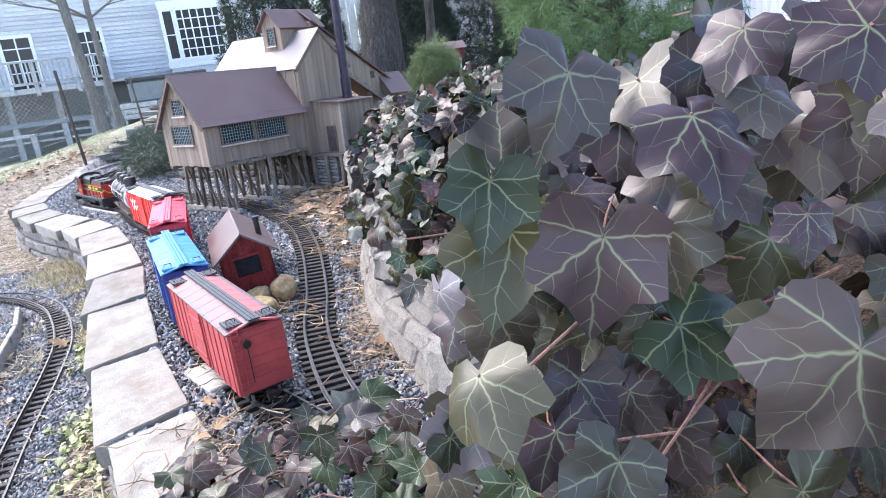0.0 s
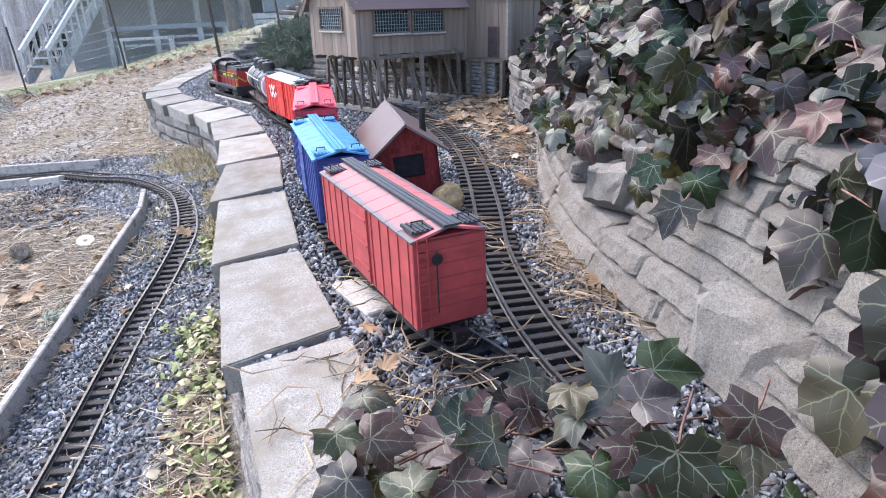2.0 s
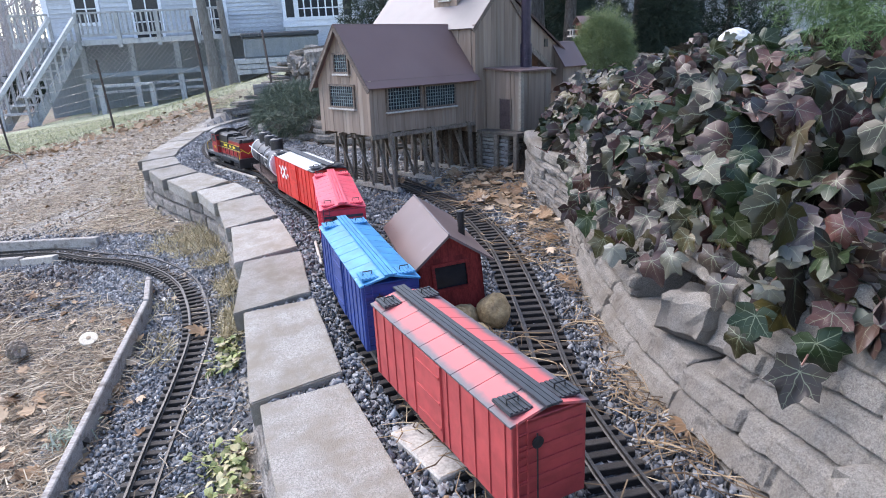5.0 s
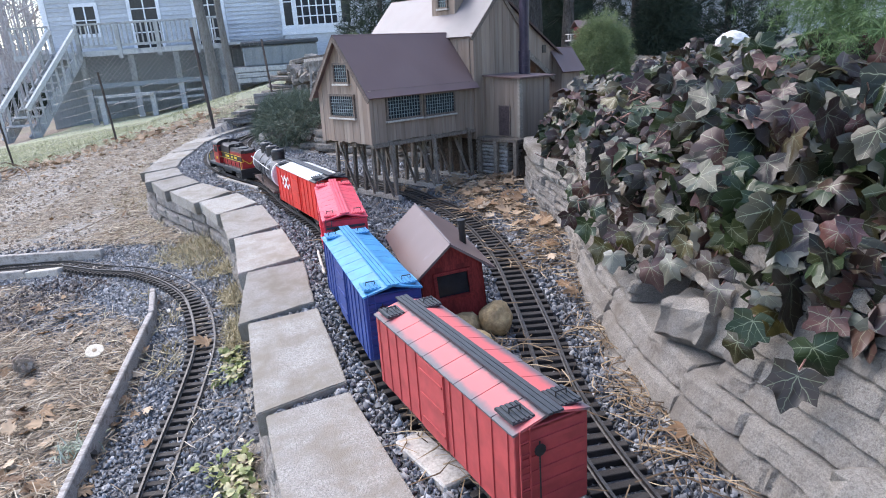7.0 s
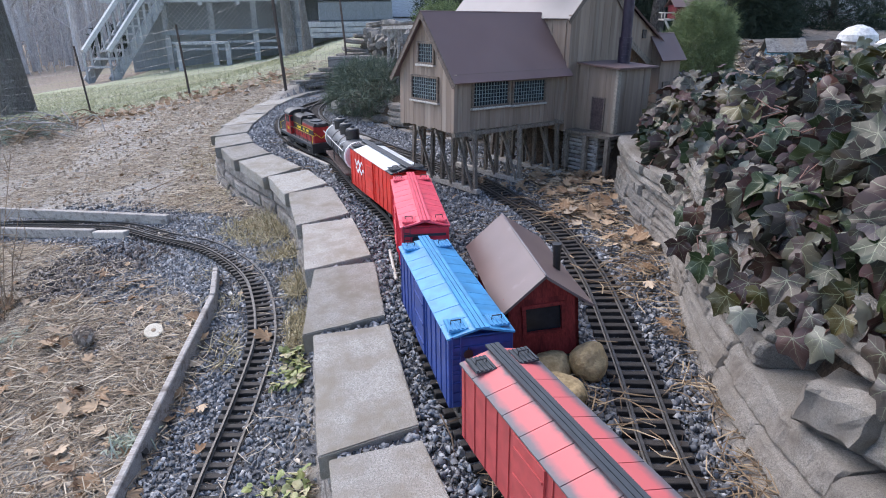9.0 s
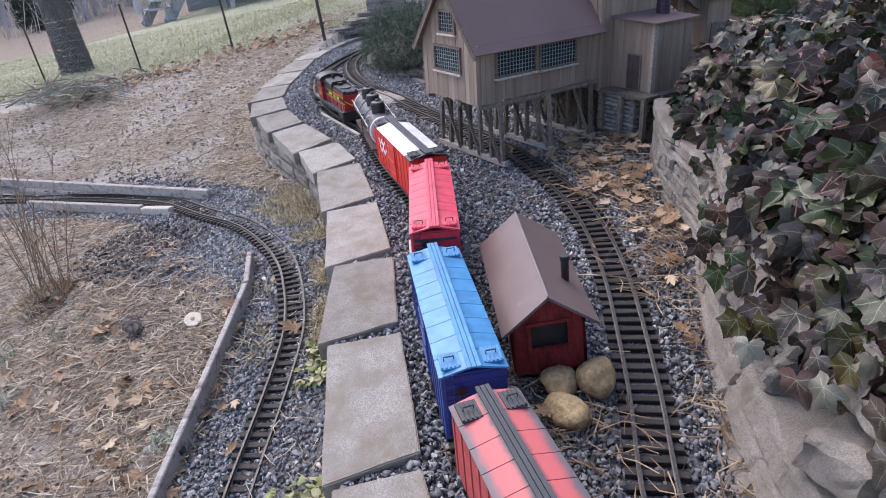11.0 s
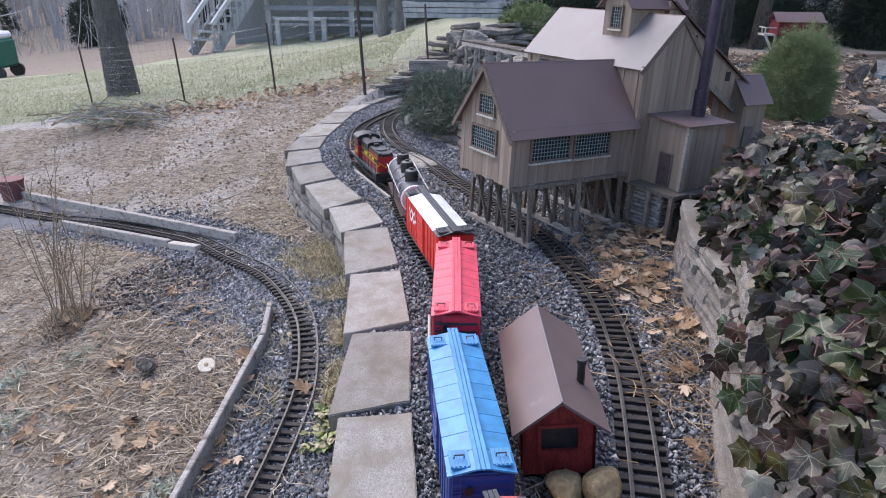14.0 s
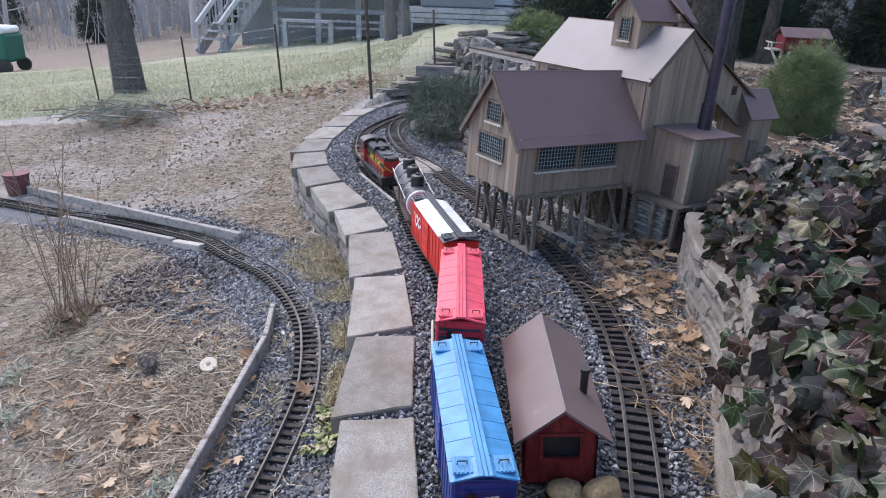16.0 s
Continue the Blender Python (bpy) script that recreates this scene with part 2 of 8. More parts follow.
def bank(x, y):
    d = x - rock_at(y)
    near = 1 - smooth01(y, 0.75, 1.25)
    z = terrace(y) + 0.25 * smooth01(d, 0.04, 0.22) * near + 0.11 * smooth01(d, 0.18, 0.55) * near
    z += (1 - near) * (0.12 * smooth01(d, 0.0, 0.08) + 0.05 * smooth01(d, 0.05, 0.5)) * (1 - 0.6 * smooth01(y, 3.6, 6))
    return z - 0.05 * min(12.5, max(0.0, y - 5.0))


def height(x, y):
    if y > 3.9:
        k = smooth01(x - wall_x(y), -0.5, 0.4)
        k2 = smooth01(y, 3.9, 7.0)
        lo = yard(x, y)
        return lo + (bank(x, y) - lo) * k * (1 - k2) if x > -2 else lo
    if x < wall_x(y):
        return yard(x, y)
    if x < rock_at(y):
        return terrace(y)
    return bank(x, y)


def lines(lo, hi, step, grow, end_lo, end_hi):
    out = [lo + i * step for i in range(int((hi - lo) / step) + 1)]
    s, v = step, out[-1]
    while v < end_hi:
        s *= grow
        v += s
        out.append(v)
    s, v, head = step, lo, []
    while v > end_lo:
        s *= grow
        v -= s
        head.append(v)
    return head[::-1] + out


def lump(x, y):
    """Small unevenness of the ground."""
    return noise.noise(Vector((x * 3, y * 3, 0.3))) * 0.012 + noise.noise(Vector((x * 14, y * 14, 2.3))) * 0.004


def build_ground():
    xs = lines(-3.0, 2.4, 0.034, 1.3, -220, 220)
    ys = lines(-1.9, 4.6, 0.04, 1.25, -150, 400)
    verts = []
    for y in ys:
        for x in xs:
            n = lump(x, y)
            onto = wall_x(y) < x < rock_at(y) and y < 3.9
            verts.append((x, y, height(x, y) + n * (0.35 if onto else 1.0 + min(2.0, max(0, y - 5) * 0.3))))
    nx = len(xs)
    faces, slots = [], []
    for j in range(len(ys) - 1):
        for i in range(nx - 1):
            faces.append((j * nx + i, j * nx + i + 1, (j + 1) * nx + i + 1, (j + 1) * nx + i))
            x, y = (xs[i] + xs[i + 1]) / 2, (ys[j] + ys[j + 1]) / 2
            wob = 0.25 * noise.noise(Vector((x * 1.5, y * 1.5, 7)))
            if x < wall_x(y):
                if y > 12.5 and x < -6.6 + 0.12 * (y - 12.5) + 4 * wob:
                    slots.append(4)
                    continue
                low_bed = low_track_dist(x, y) < 0.15 + 0.05 * noise.noise(Vector((x * 6, y * 6, 1))) if y < 2.6 else False
                slots.append(0 if low_bed else (2 if y + 0.45 * (x + 0.6) * (x > -2) - 0.6 * (x < -2) > 3.75 + wob else 1))
            elif x < rock_at(y) and y < 3.9:
                slots.append(0)
            else:
                slots.append(3 if y < 5 else (4 if x > 0.9 - 0.25 * (y - 5) else 2))
    me = raw("ground", verts, faces, True)
    for k in ("gravel", "mulch", "lawn", "soil", "wood_floor"):
        me.materials.append(MAT[k])
    me.polygons.foreach_set("material_index", slots)
    tagged(new("ground", me), "sloping garden ground of gravel, leaf litter and pale winter grass", "ground", kind="structure")


LEFT = [(0.42, -1.62), (0.31, -1.25), (0.215, -0.99), (0.135, -0.79), (0.062, -0.60), (0.002, -0.43), (-0.052, -0.16), (-0.08, 0.09), (-0.084, 0.3), (-0.077, 0.56), (-0.10, 0.80), (-0.178, 1.10), (-0.255, 1.49), (-0.37, 1.756), (-0.456, 2.03), (-0.502, 2.30), (-0.503, 2.60), (-0.42, 2.90), (-0.26, 3.29), (-0.12, 3.75), (-0.05, 4.05)]
RIGHT = [(0.16, -0.83), (0.152, -0.72), (0.141, -0.58), (0.147, -0.43), (0.17, -0.25), (0.222, -0.035), (0.27, 0.22), (0.289, 0.37), (0.302, 0.55), (0.293, 0.73), (0.263, 0.87), (0.212, 1.07), (0.135, 1.25), (0.046, 1.47), (-0.046, 1.68), (-0.151, 1.95), (-0.27, 2.2), (-0.35, 2.5), (-0.365, 2.82), (-0.29, 3.2), (-0.15, 3.6), (-0.07, 3.95)]
LOWER = [(-0.62, -0.75), (-0.555, -0.35), (-0.505, 0.05), (-0.468, 0.3), (-0.447, 0.48), (-0.452, 0.6), (-0.472, 0.73), (-0.506, 0.86), (-0.58, 1.02), (-0.7, 1.21), (-0.87, 1.40), (-1.06, 1.61), (-1.27, 1.79), (-1.6, 2.05), (-2.0, 2.3), (-2.6, 2.6)]
LOW_PTS = np.array([p for p, d in spline([(x, y, 0) for x, y in LOWER], 0.05)])[:, :2]


def low_track_dist(x, y):
    return float(np.sqrt(((LOW_PTS - (x, y)) ** 2).sum(1).min()))


build_ground()


def track_z(x, y):
    return yard(x, y) + lump(x, y) * 0.6 + 0.004 if x < wall_x(y) else terrace(y)


def sweep(points, profile):
    """A profile of (side, up) drawn along points with directions."""
    verts, faces, n = [], [], len(profile)
    for p, d in points:
        s = Vector((d.y, -d.x, 0)).normalized()
        for a, b in profile:
            verts.append(p + s * a + Vector((0, 0, b)))
    for i in range(len(points) - 1):
        for k in range(n):
            faces.append((i * n + k, i * n + (k + 1) % n, (i + 1) * n + (k + 1) % n, (i + 1) * n + k))
    faces.append(tuple(range(n))[::-1])
    faces.append(tuple((len(points) - 1) * n + k for k in range(n)))
    return verts, faces


GAUGE = 0.045
tie_mesh = to_mesh("tie", boxes((-0.044, 0.044, -0.0062, 0.0062, -0.002, 0.0085), bevel=0.0010))
RAIL = [(-0.0035, 0.0), (0.0035, 0.0), (0.0035, 0.0012), (0.001, 0.002), (0.001, 0.006), (0.0022, 0.0068), (0.0022, 0.0092), (-0.0022, 0.0092), (-0.0022, 0.0068), (-0.001, 0.006), (-0.001, 0.002), (-0.0035, 0.0012)]


def build_track(ctrl, label, skip=lambda x, y: False):
    t = thing("railway_track", label, "track", "garden railway tracks")
    pts = spline([(x, y, track_z(x, y)) for x, y in ctrl], 0.02)
    for side in (-1, 1):
        off = [(p + Vector((d.y, -d.x, 0)).normalized() * (side * (GAUGE / 2 + 0.002)) + Vector((0, 0, 0.008)), d) for p, d in pts]
        v, f = sweep(off, RAIL)
        obj("rail", raw("rail", v, f), MAT["rail"], t)
    for p, d in spline([(x, y, track_z(x, y)) for x, y in ctrl], 0.0262):
        if skip(p.x, p.y):
            continue
        a = math.atan2(d.y, d.x) - math.pi / 2 + rnd.uniform(-0.02, 0.02)
        tilt = math.asin(max(-1, min(1, d.z)))
        obj("tie", tie_mesh, MAT["tie"], t, m=Matrix.Translation(p) @ Matrix.Rotation(a, 4, "Z") @ Matrix.Rotation(tilt, 4, "X"))
    return t


left_track = build_track(LEFT, "main garden railway line of grey rails on black ties in gravel")
right_track = build_track(RIGHT, "branch garden railway line curving under the timber mill", lambda x, y: y < -0.66)
lower_track = build_track(LOWER, "lower garden railway line on gravel below the stone wall")


def chip_field(name, label, spots, lo, hi, material, seed):
    """Many small broken stones as one mesh."""
    rs = np.random.RandomState(seed)
    base = np.array([(1, 0, 0), (-1, 0, 0), (0, 1, 0), (0, -1, 0), (0, 0, 1), (0, 0, -1), (.6, .6, .5), (-.6, -.5, .6), (.5, -.6, -.5)], float)
    tri = [(6, 4, 2), (6, 2, 0), (6, 0, 4), (7, 4, 1), (7, 1, 3), (7, 3, 4), (2, 4, 1), (2, 1, 5), (0, 2, 5), (0, 5, 8), (8, 5, 3), (0, 8, 3), (0, 3, 4), (3, 5, 1)]
    n = len(spots)
    size = rs.uniform(lo, hi, (n, 1, 1)) * rs.uniform(0.45, 1.45, (n, 1, 3))
    shape = base[None] * size * rs.uniform(0.65, 1.3, (n, len(base), 3))
    ang = rs.uniform(0, 2 * np.pi, (n, 3))
    ca, sa = np.cos(ang), np.sin(ang)
    x, y, z = shape[..., 0], shape[..., 1], shape[..., 2]
    y, z = y * ca[:, :1] - z * sa[:, :1], y * sa[:, :1] + z * ca[:, :1]
    x, y = x * ca[:, 2:] - y * sa[:, 2:], x * sa[:, 2:] + y * ca[:, 2:]
    pos = np.array(spots)
    verts = np.stack([x + pos[:, :1], y + pos[:, 1:2], z + pos[:, 2:3]], -1).reshape(-1, 3)
    faces = (np.array(tri)[None] + (np.arange(n) * len(base))[:, None, None]).reshape(-1, 3)
    me = bpy.data.meshes.new(name)
    me.vertices.add(len(verts))
    me.vertices.foreach_set("co", verts.ravel())
    me.loops.add(faces.size)
    me.loops.foreach_set("vertex_index", faces.ravel().astype(np.int32))
    me.polygons.add(len(faces))
    me.polygons.foreach_set("loop_start", np.arange(0, faces.size, 3, dtype=np.int32))
    me.update()
    me.validate()
    return tagged(obj(name, me, material), label, "gravel", kind="stuff")


RAIL_PTS = np.array([p for c in (LEFT, RIGHT) for p, d in spline([(x, y, 0) for x, y in c], 0.03)])[:, :2]


def rail_dist(x, y):
    return float(np.sqrt(((RAIL_PTS - (x, y)) ** 2).sum(1).min()))


def gravel_spots():
    rs = random.Random(3)
    out = []
    while len(out) < 68000:
        y = -1.05 + 4.4 * rs.random() ** 1.35
        a, b = wall_x(y) + 0.05, min(rock_at(y) + 0.02, 0.62)
        if rs.random() > (b - a) / 0.8:
            continue
        x = rs.uniform(a, b)
        out.append((x, y, terrace(y) + rs.uniform(-0.003, 0.003) + (0.004 if rail_dist(x, y) > 0.047 else -0.006)))
    # grit in the joints between the caps
    for cx, cy in CAPS[:11]:
        for k in range(130):
            f = rs.random()
            y = cy + rs.uniform(-0.006, 0.004 + 0.030 * f)
            out.append((wall_x(y) - 0.05 + 0.125 * f, y, terrace(y) + rs.uniform(-0.004, 0.003)))
    spill = 0
    while spill < 15000:
        x, y = rs.gauss(-0.86, 0.24), rs.gauss(1.12, 0.30)
        if x > wall_x(y) - 0.08 or y > 2.0 or rs.random() > 1.2 - 2.2 * low_track_dist(x, y):
            continue
        out.append((x, y, yard(x, y) + lump(x, y) + rs.uniform(-0.002, 0.004)))
        spill += 1
    low = 0
    while low < 30000:
        y = -0.7 + 2.9 * rs.random() ** 1.2
        i = rs.randrange(len(LOW_PTS))
        x, y = LOW_PTS[i] + (rs.gauss(-0.01, 0.10), rs.gauss(0, 0.09))
        if x > wall_x(y) - 0.06 or y > 2.2:
            continue
        out.append((x, y, yard(x, y) + lump(x, y) + rs.uniform(-0.001, 0.005)))
        low += 1
    return out


chip_field("gravel", "loose blue-grey crushed stone ballast round the tracks", gravel_spots(), 0.0030, 0.0068, MAT["chips"], 5)


# ---- stone walls ----
def rough_block(L, D, H, seed, jag=0.004, grooves=(), nx=10, ny=5, nz=6, round_=0.012):
    """A block with worn edges, a rough face and level grooves; its base is at z = 0 and its front looks to -y."""
    verts, index, faces = [], {}, []

    def vert(i, j, k):
        key = (i, j, k)
        if key not in index:
            u, v, w = 2 * i / nx - 1, 2 * j / ny - 1, 2 * k / nz - 1
            p = Vector((u * L / 2, v * D / 2, w * H / 2))
            e = [abs(u) > 0.99, abs(v) > 0.99, abs(w) > 0.99]
            if sum(e) >= 2:
                c = Vector((p.x - math.copysign(round_, p.x) * e[0] * 0.4, p.y - math.copysign(round_, p.y) * e[1] * 0.4, p.z - math.copysign(round_, p.z) * e[2] * 0.4))
                p = c
            q = Vector((p.x * 18 + seed * 3.1, p.y * 18, p.z * 18 + seed))
            n = noise.noise_vector(q) * jag + noise.noise_vector(q * 3) * (jag * 0.45)
            p = p + n
            for g, dep in grooves:
                wob = g + 0.05 * noise.noise(Vector((u * 2.1 + seed, 0, g * 9)))
                d = abs((k / nz) - wob) * H
                if d < 0.012:
                    p.y -= math.copysign(dep * (1 - d / 0.012), p.y) * abs(v)
                    p.x -= math.copysign(dep * 0.6 * (1 - d / 0.012), p.x) * (abs(u) > 0.99)
            index[key] = len(verts)
            verts.append(p + Vector((0, 0, H / 2)))
        return index[key]

    for i in range(nx):
        for j in range(ny):
            faces.append((vert(i, j, 0), vert(i, j + 1, 0), vert(i + 1, j + 1, 0), vert(i + 1, j, 0)))
            faces.append((vert(i, j, nz), vert(i + 1, j, nz), vert(i + 1, j + 1, nz), vert(i, j + 1, nz)))
    for i in range(nx):
        for k in range(nz):
            faces.append((vert(i, 0, k), vert(i + 1, 0, k), vert(i + 1, 0, k + 1), vert(i, 0, k + 1)))
            faces.append((vert(i, ny, k), vert(i, ny, k + 1), vert(i + 1, ny, k + 1), vert(i + 1, ny, k)))
    for j in range(ny):
        for k in range(nz):
            faces.append((vert(0, j, k), vert(0, j, k + 1), vert(0, j + 1, k + 1), vert(0, j + 1, k)))
            faces.append((vert(nx, j, k), vert(nx, j + 1, k), vert(nx, j + 1, k + 1), vert(nx, j, k + 1)))
    return raw("stone", verts, faces)


def build_retaining_wall():
    w = thing("retaining_wall", "low curved garden wall of grey cast blocks with wide flat caps", "wall", kind="structure")
    rs = random.Random(11)
    for n, (a, b) in enumerate(zip(CAPS, CAPS[1:])):
        a, b = Vector((*a, 0)), Vector((*b, 0))
        mid, d = (a + b) / 2, b - a
        z = terrace(mid.y)
        L = d.length - 0.004
        bm = bmesh.new()
        hw = 0.071
        # a slab cut askew: its joint opens as a wedge on the track side
        sk = rs.uniform(-0.004, 0.004)
        out = [(-L / 2, -hw - 0.012 + rs.uniform(-.004, .004)), (L / 2, -hw + 0.006), (L / 2 - 0.003 + sk, hw + rs.uniform(-.004, .004)), (-L / 2 + 0.030 + sk, hw)]
        out = [(x, -y) for x, y in out][::-1]
        prism(bm, out, "z", -0.042, 0.0)
        bmesh.ops.bevel(bm, geom=bm.edges[:], offset=0.002, segments=2, affect="EDGES")
        bmesh.ops.subdivide_edges(bm, edges=[e for e in bm.edges if e.calc_length() > 0.06], cuts=4, use_grid_fill=True)
        for v in bm.verts:
            v.co += noise.noise_vector(v.co * 25 + Vector((n * 3, 0, 0))) * 0.0022
        z = (terrace(a.y) + terrace(b.y)) / 2
        rise = math.atan2(terrace(b.y) - terrace(a.y), d.length)
        m = Matrix.Translation((mid.x, mid.y, z + 0.012)) @ Matrix.Rotation(math.atan2(d.y, d.x), 4, "Z") @ Matrix.Rotation(radians(-3.5 + rs.uniform(-0.7, 0.7)), 4, "X") @ Matrix.Rotation(-rise + radians(rs.uniform(-0.3, 0.3)), 4, "Y")
        part("cap_stone", bm, MAT["cap"], w, m=m)
    outer = spline([(x, y, 0) for x, y in CAPS], 0.01)
    shapes = [rough_block(0.15, 0.09, 0.048, s, 0.004, (), 7, 3, 4) for s in range(5)]
    for course in range(5):
        i = rs.randrange(6)
        while i < len(outer) - 16:
            p, d = outer[i + 7]
            s = Vector((-d.y, d.x, 0)).normalized()
            q = p + s * (0.022 + 0.004 * course)
            top = terrace(q.y) - 0.03 - 0.047 * course
            if top > yard(q.x - 0.1, q.y) - 0.02 and q.y > -0.9:
                m = Matrix.Translation((q.x, q.y, top - 0.046)) @ Matrix.Rotation(math.atan2(d.y, d.x), 4, "Z") @ Matrix.Scale(rs.uniform(0.9, 1.04), 4, (1, 0, 0))
                obj("wall_block", shapes[rs.randrange(5)], MAT["block"], w, m=m)
            i += rs.randrange(13, 17)
    return w


build_retaining_wall()


def wall_lean(y):
    """How far the wall's face falls back for each metre of height."""
    return 0.08 + 0.36 * smooth01(-y, -0.25, 0.22)


def ledge_stone(face, i0, i1, z0, H, inset, seed, ribs, D=0.15):
    """A long stone of the wall, bent with it: its face is split into level strata, each a flat rough band set in or out, with thin clefts between and a few cracks across."""
    rs = random.Random(seed)
    L = (i1 - i0) * 0.01
    nx = max(14, int(L / 0.0045))
    cut_at, tot = [0.0], 0.0
    for _ in range(ribs):
        tot += rs.uniform(0.6, 1.4)
        cut_at.append(tot)
    cut_at = [c / tot for c in cut_at]
    base_push = [rs.uniform(-0.006, 0.006) for k in range(ribs)]
    cracks = [[rs.uniform(0.08, 0.92) for _ in range(rs.choice((0, 1, 1, 2)))] for _ in range(ribs)]
    steps = [(rs.uniform(0.2, 0.8), rs.uniform(-0.004, 0.004)) for _ in range(ribs)]
    verts, faces, rows = [], [], []
    for k in range(ribs):
        for f in (0.0, 0.07, 0.16, 0.3, 0.5, 0.7, 0.84, 0.93):
            rows.append((k, f))
    rows.append((ribs - 1, 1.0))

    def spot(u):
        t = i0 + 0.15 + u * (i1 - i0 - 0.3)
        k = min(len(face) - 2, int(t))
        p = face[k][0].lerp(face[k + 1][0], t - k)
        d = face[k][1].lerp(face[k + 1][1], t - k)
        return p, Vector((d.y, -d.x, 0)).normalized()

    def out(u, k, f, w):
        band = (cut_at[k + 1] - cut_at[k]) * H
        edge = min(f, 1 - f) * band
        outer = (k == 0 and f < 0.5) or (k == ribs - 1 and f > 0.5)
        push = base_push[k] + (0.0060 if outer else 0.0095) * (1 - smooth01(edge, 0.0, 0.0048))
        push += steps[k][1] * (u > steps[k][0])
        for c in cracks[k]:
            wob = c + 0.012 * noise.noise(Vector((w * 30, seed, 0)))
            push += 0.007 * max(0.0, 1 - abs(u - wob) * L / 0.0045)
        end = min(u, 1 - u) * L
        push += 0.009 * (1 - smooth01(end, 0.0, 0.005))
        q = Vector((u * L * 26 + seed, w * H * 34, seed * 2.0 + k * 3))
        return push + 0.0036 * noise.noise(q) + 0.0024 * noise.noise(q * 3.3) + 0.0014 * noise.noise(q * 8.0)

    for k, f in rows:
        w = cut_at[k] + (cut_at[k + 1] - cut_at[k]) * f
        for i in range(nx + 1):
            u = i / nx
            p, n = spot(u)
            z = z0 + w * H + 0.0045 * noise.noise(Vector((u * L * 9 + seed, w * 2, 1.0)))
            v = p + n * (out(u, k, f, w) + inset + wall_lean(p.y) * (z0 + w * H) - 0.012)
            verts.append((v.x, v.y, terrace(p.y) + z))
    row, nz = nx + 1, len(rows) - 1
    for j in range(nz):
        for i in range(nx):
            faces.append((j * row + i, j * row + i + 1, (j + 1) * row + i + 1, (j + 1) * row + i))
    base = len(verts)
    for z in (z0 + H, z0):
        for i in range(nx + 1):
            p, n = spot(i / nx)
            v = p + n * (D + wall_lean(p.y) * z)
            verts.append((v.x, v.y, terrace(p.y) + z + 0.003 * noise.noise(Vector((i * 0.2, seed, z)))))
    top = nz * row
    for i in range(nx):
        faces.append((top + i, top + i + 1, base + i + 1, base + i))
        faces.append((base + i, base + i + 1, base + row + i + 1, base + row + i))
        faces.append((base + row + i, base + row + i + 1, i + 1, i))
    left = [j * row for j in range(nz + 1)]
    right = [j * row + nx for j in range(nz + 1)]
    faces.append(tuple(left + [base, base + row]))
    faces.append(tuple(right[::-1] + [base + row + nx, base + nx]))
    return raw("stone", verts, faces)


def build_rock_wall():
    w = thing("ledge_stone_wall", "dry wall of weathered grey-brown ledge stones under ivy", "wall", kind="structure")
    rs = random.Random(21)
    face = spline([(x, y, 0) for x, y in ROCKS[1:9]], 0.01)
    n = len(face)
    tall = (0.102, 0.090, 0.082)
    z = -0.014
    for course in range(3):
        i = course * 9
        while i < n - 12:
            j = min(n - 1, i + rs.choice((22, 27, 32, 36)))
            y = face[(i + j) // 2][0].y
            if course == 2 and y > 0.36:
                break
            # a cleft with broken stones where the wall has slumped
            if course == 1 and -0.52 < y < -0.25:
                i = j + 1
                continue
            H = tall[course] * rs.uniform(0.97, 1.0)
            me = ledge_stone(face, i, j, z, H, rs.uniform(-0.004, 0.005), rs.randrange(1000), rs.choice((3, 4, 4)))
            obj("ledge_stone", me, MAT["rock"], w)
            i = j
        z += tall[course]
    return w


build_rock_wall()


def field_stone(label, p, size, seed, turn, tilt):
    me = rough_block(size[0], size[1], size[2], seed, 0.011, (), 7, 5, 5, 0.020)
    tagged(obj("field_stone", me, MAT["rock"], m=Matrix.Translation(p) @ Matrix.Rotation(radians(turn), 4, "Z") @ Matrix.Rotation(radians(tilt), 4, "X")), label, "stone", "fallen wall stones")


field_stone("grey split stone resting on the slumped wall", (0.392, -0.455, 0.088), (0.19, 0.11, 0.078), 3, -84, -10)
field_stone("brown lumpy stone wedged in the wall gap", (0.352, -0.335, 0.090), (0.10, 0.09, 0.072), 9, -70, -8)
field_stone("large grey rounded stone at the wall foot", (0.335, -0.725, -0.018), (0.17, 0.13, 0.125), 14, -80, -10)

# ---- model buildings ----
MAT["red_board"] = surface("red_board", (0.20, 0.022, 0.02), (0.34, 0.045, 0.04), 30, 0.7, stretch=(4, 4, 1), stain=(0.12, 0.015, 0.014), stain_scale=9, bump=0.25, depth=0.0008, vary=0.06)
MAT["roof_brown"] = surface("brown_sheet_roof", (0.14, 0.098, 0.092), (0.175, 0.128, 0.12), 5, 0.33, stain=(0.24, 0.20, 0.19), stain_scale=16, stain_at=(0.66, 0.82), bump=0.10, depth=0.0005, vary=0.04, spec=0.6, fine=0.8)
MAT["mill_board"] = surface("weathered_mill_board", (0.232, 0.172, 0.132), (0.292, 0.224, 0.176), 12, 0.85, stretch=(4, 4, 0.3), stain=(0.35, 0.305, 0.25), stain_scale=6, stain_at=(0.52, 0.9), bump=0.15, depth=0.0006, vary=0.09, fine=0.6)
MAT["mill_dark"] = surface("dark_trestle_timber", (0.09, 0.07, 0.055), (0.26, 0.22, 0.18), 40, 0.9, stretch=(3, 3, 1), bump=0.3, depth=0.0008, vary=0.3)
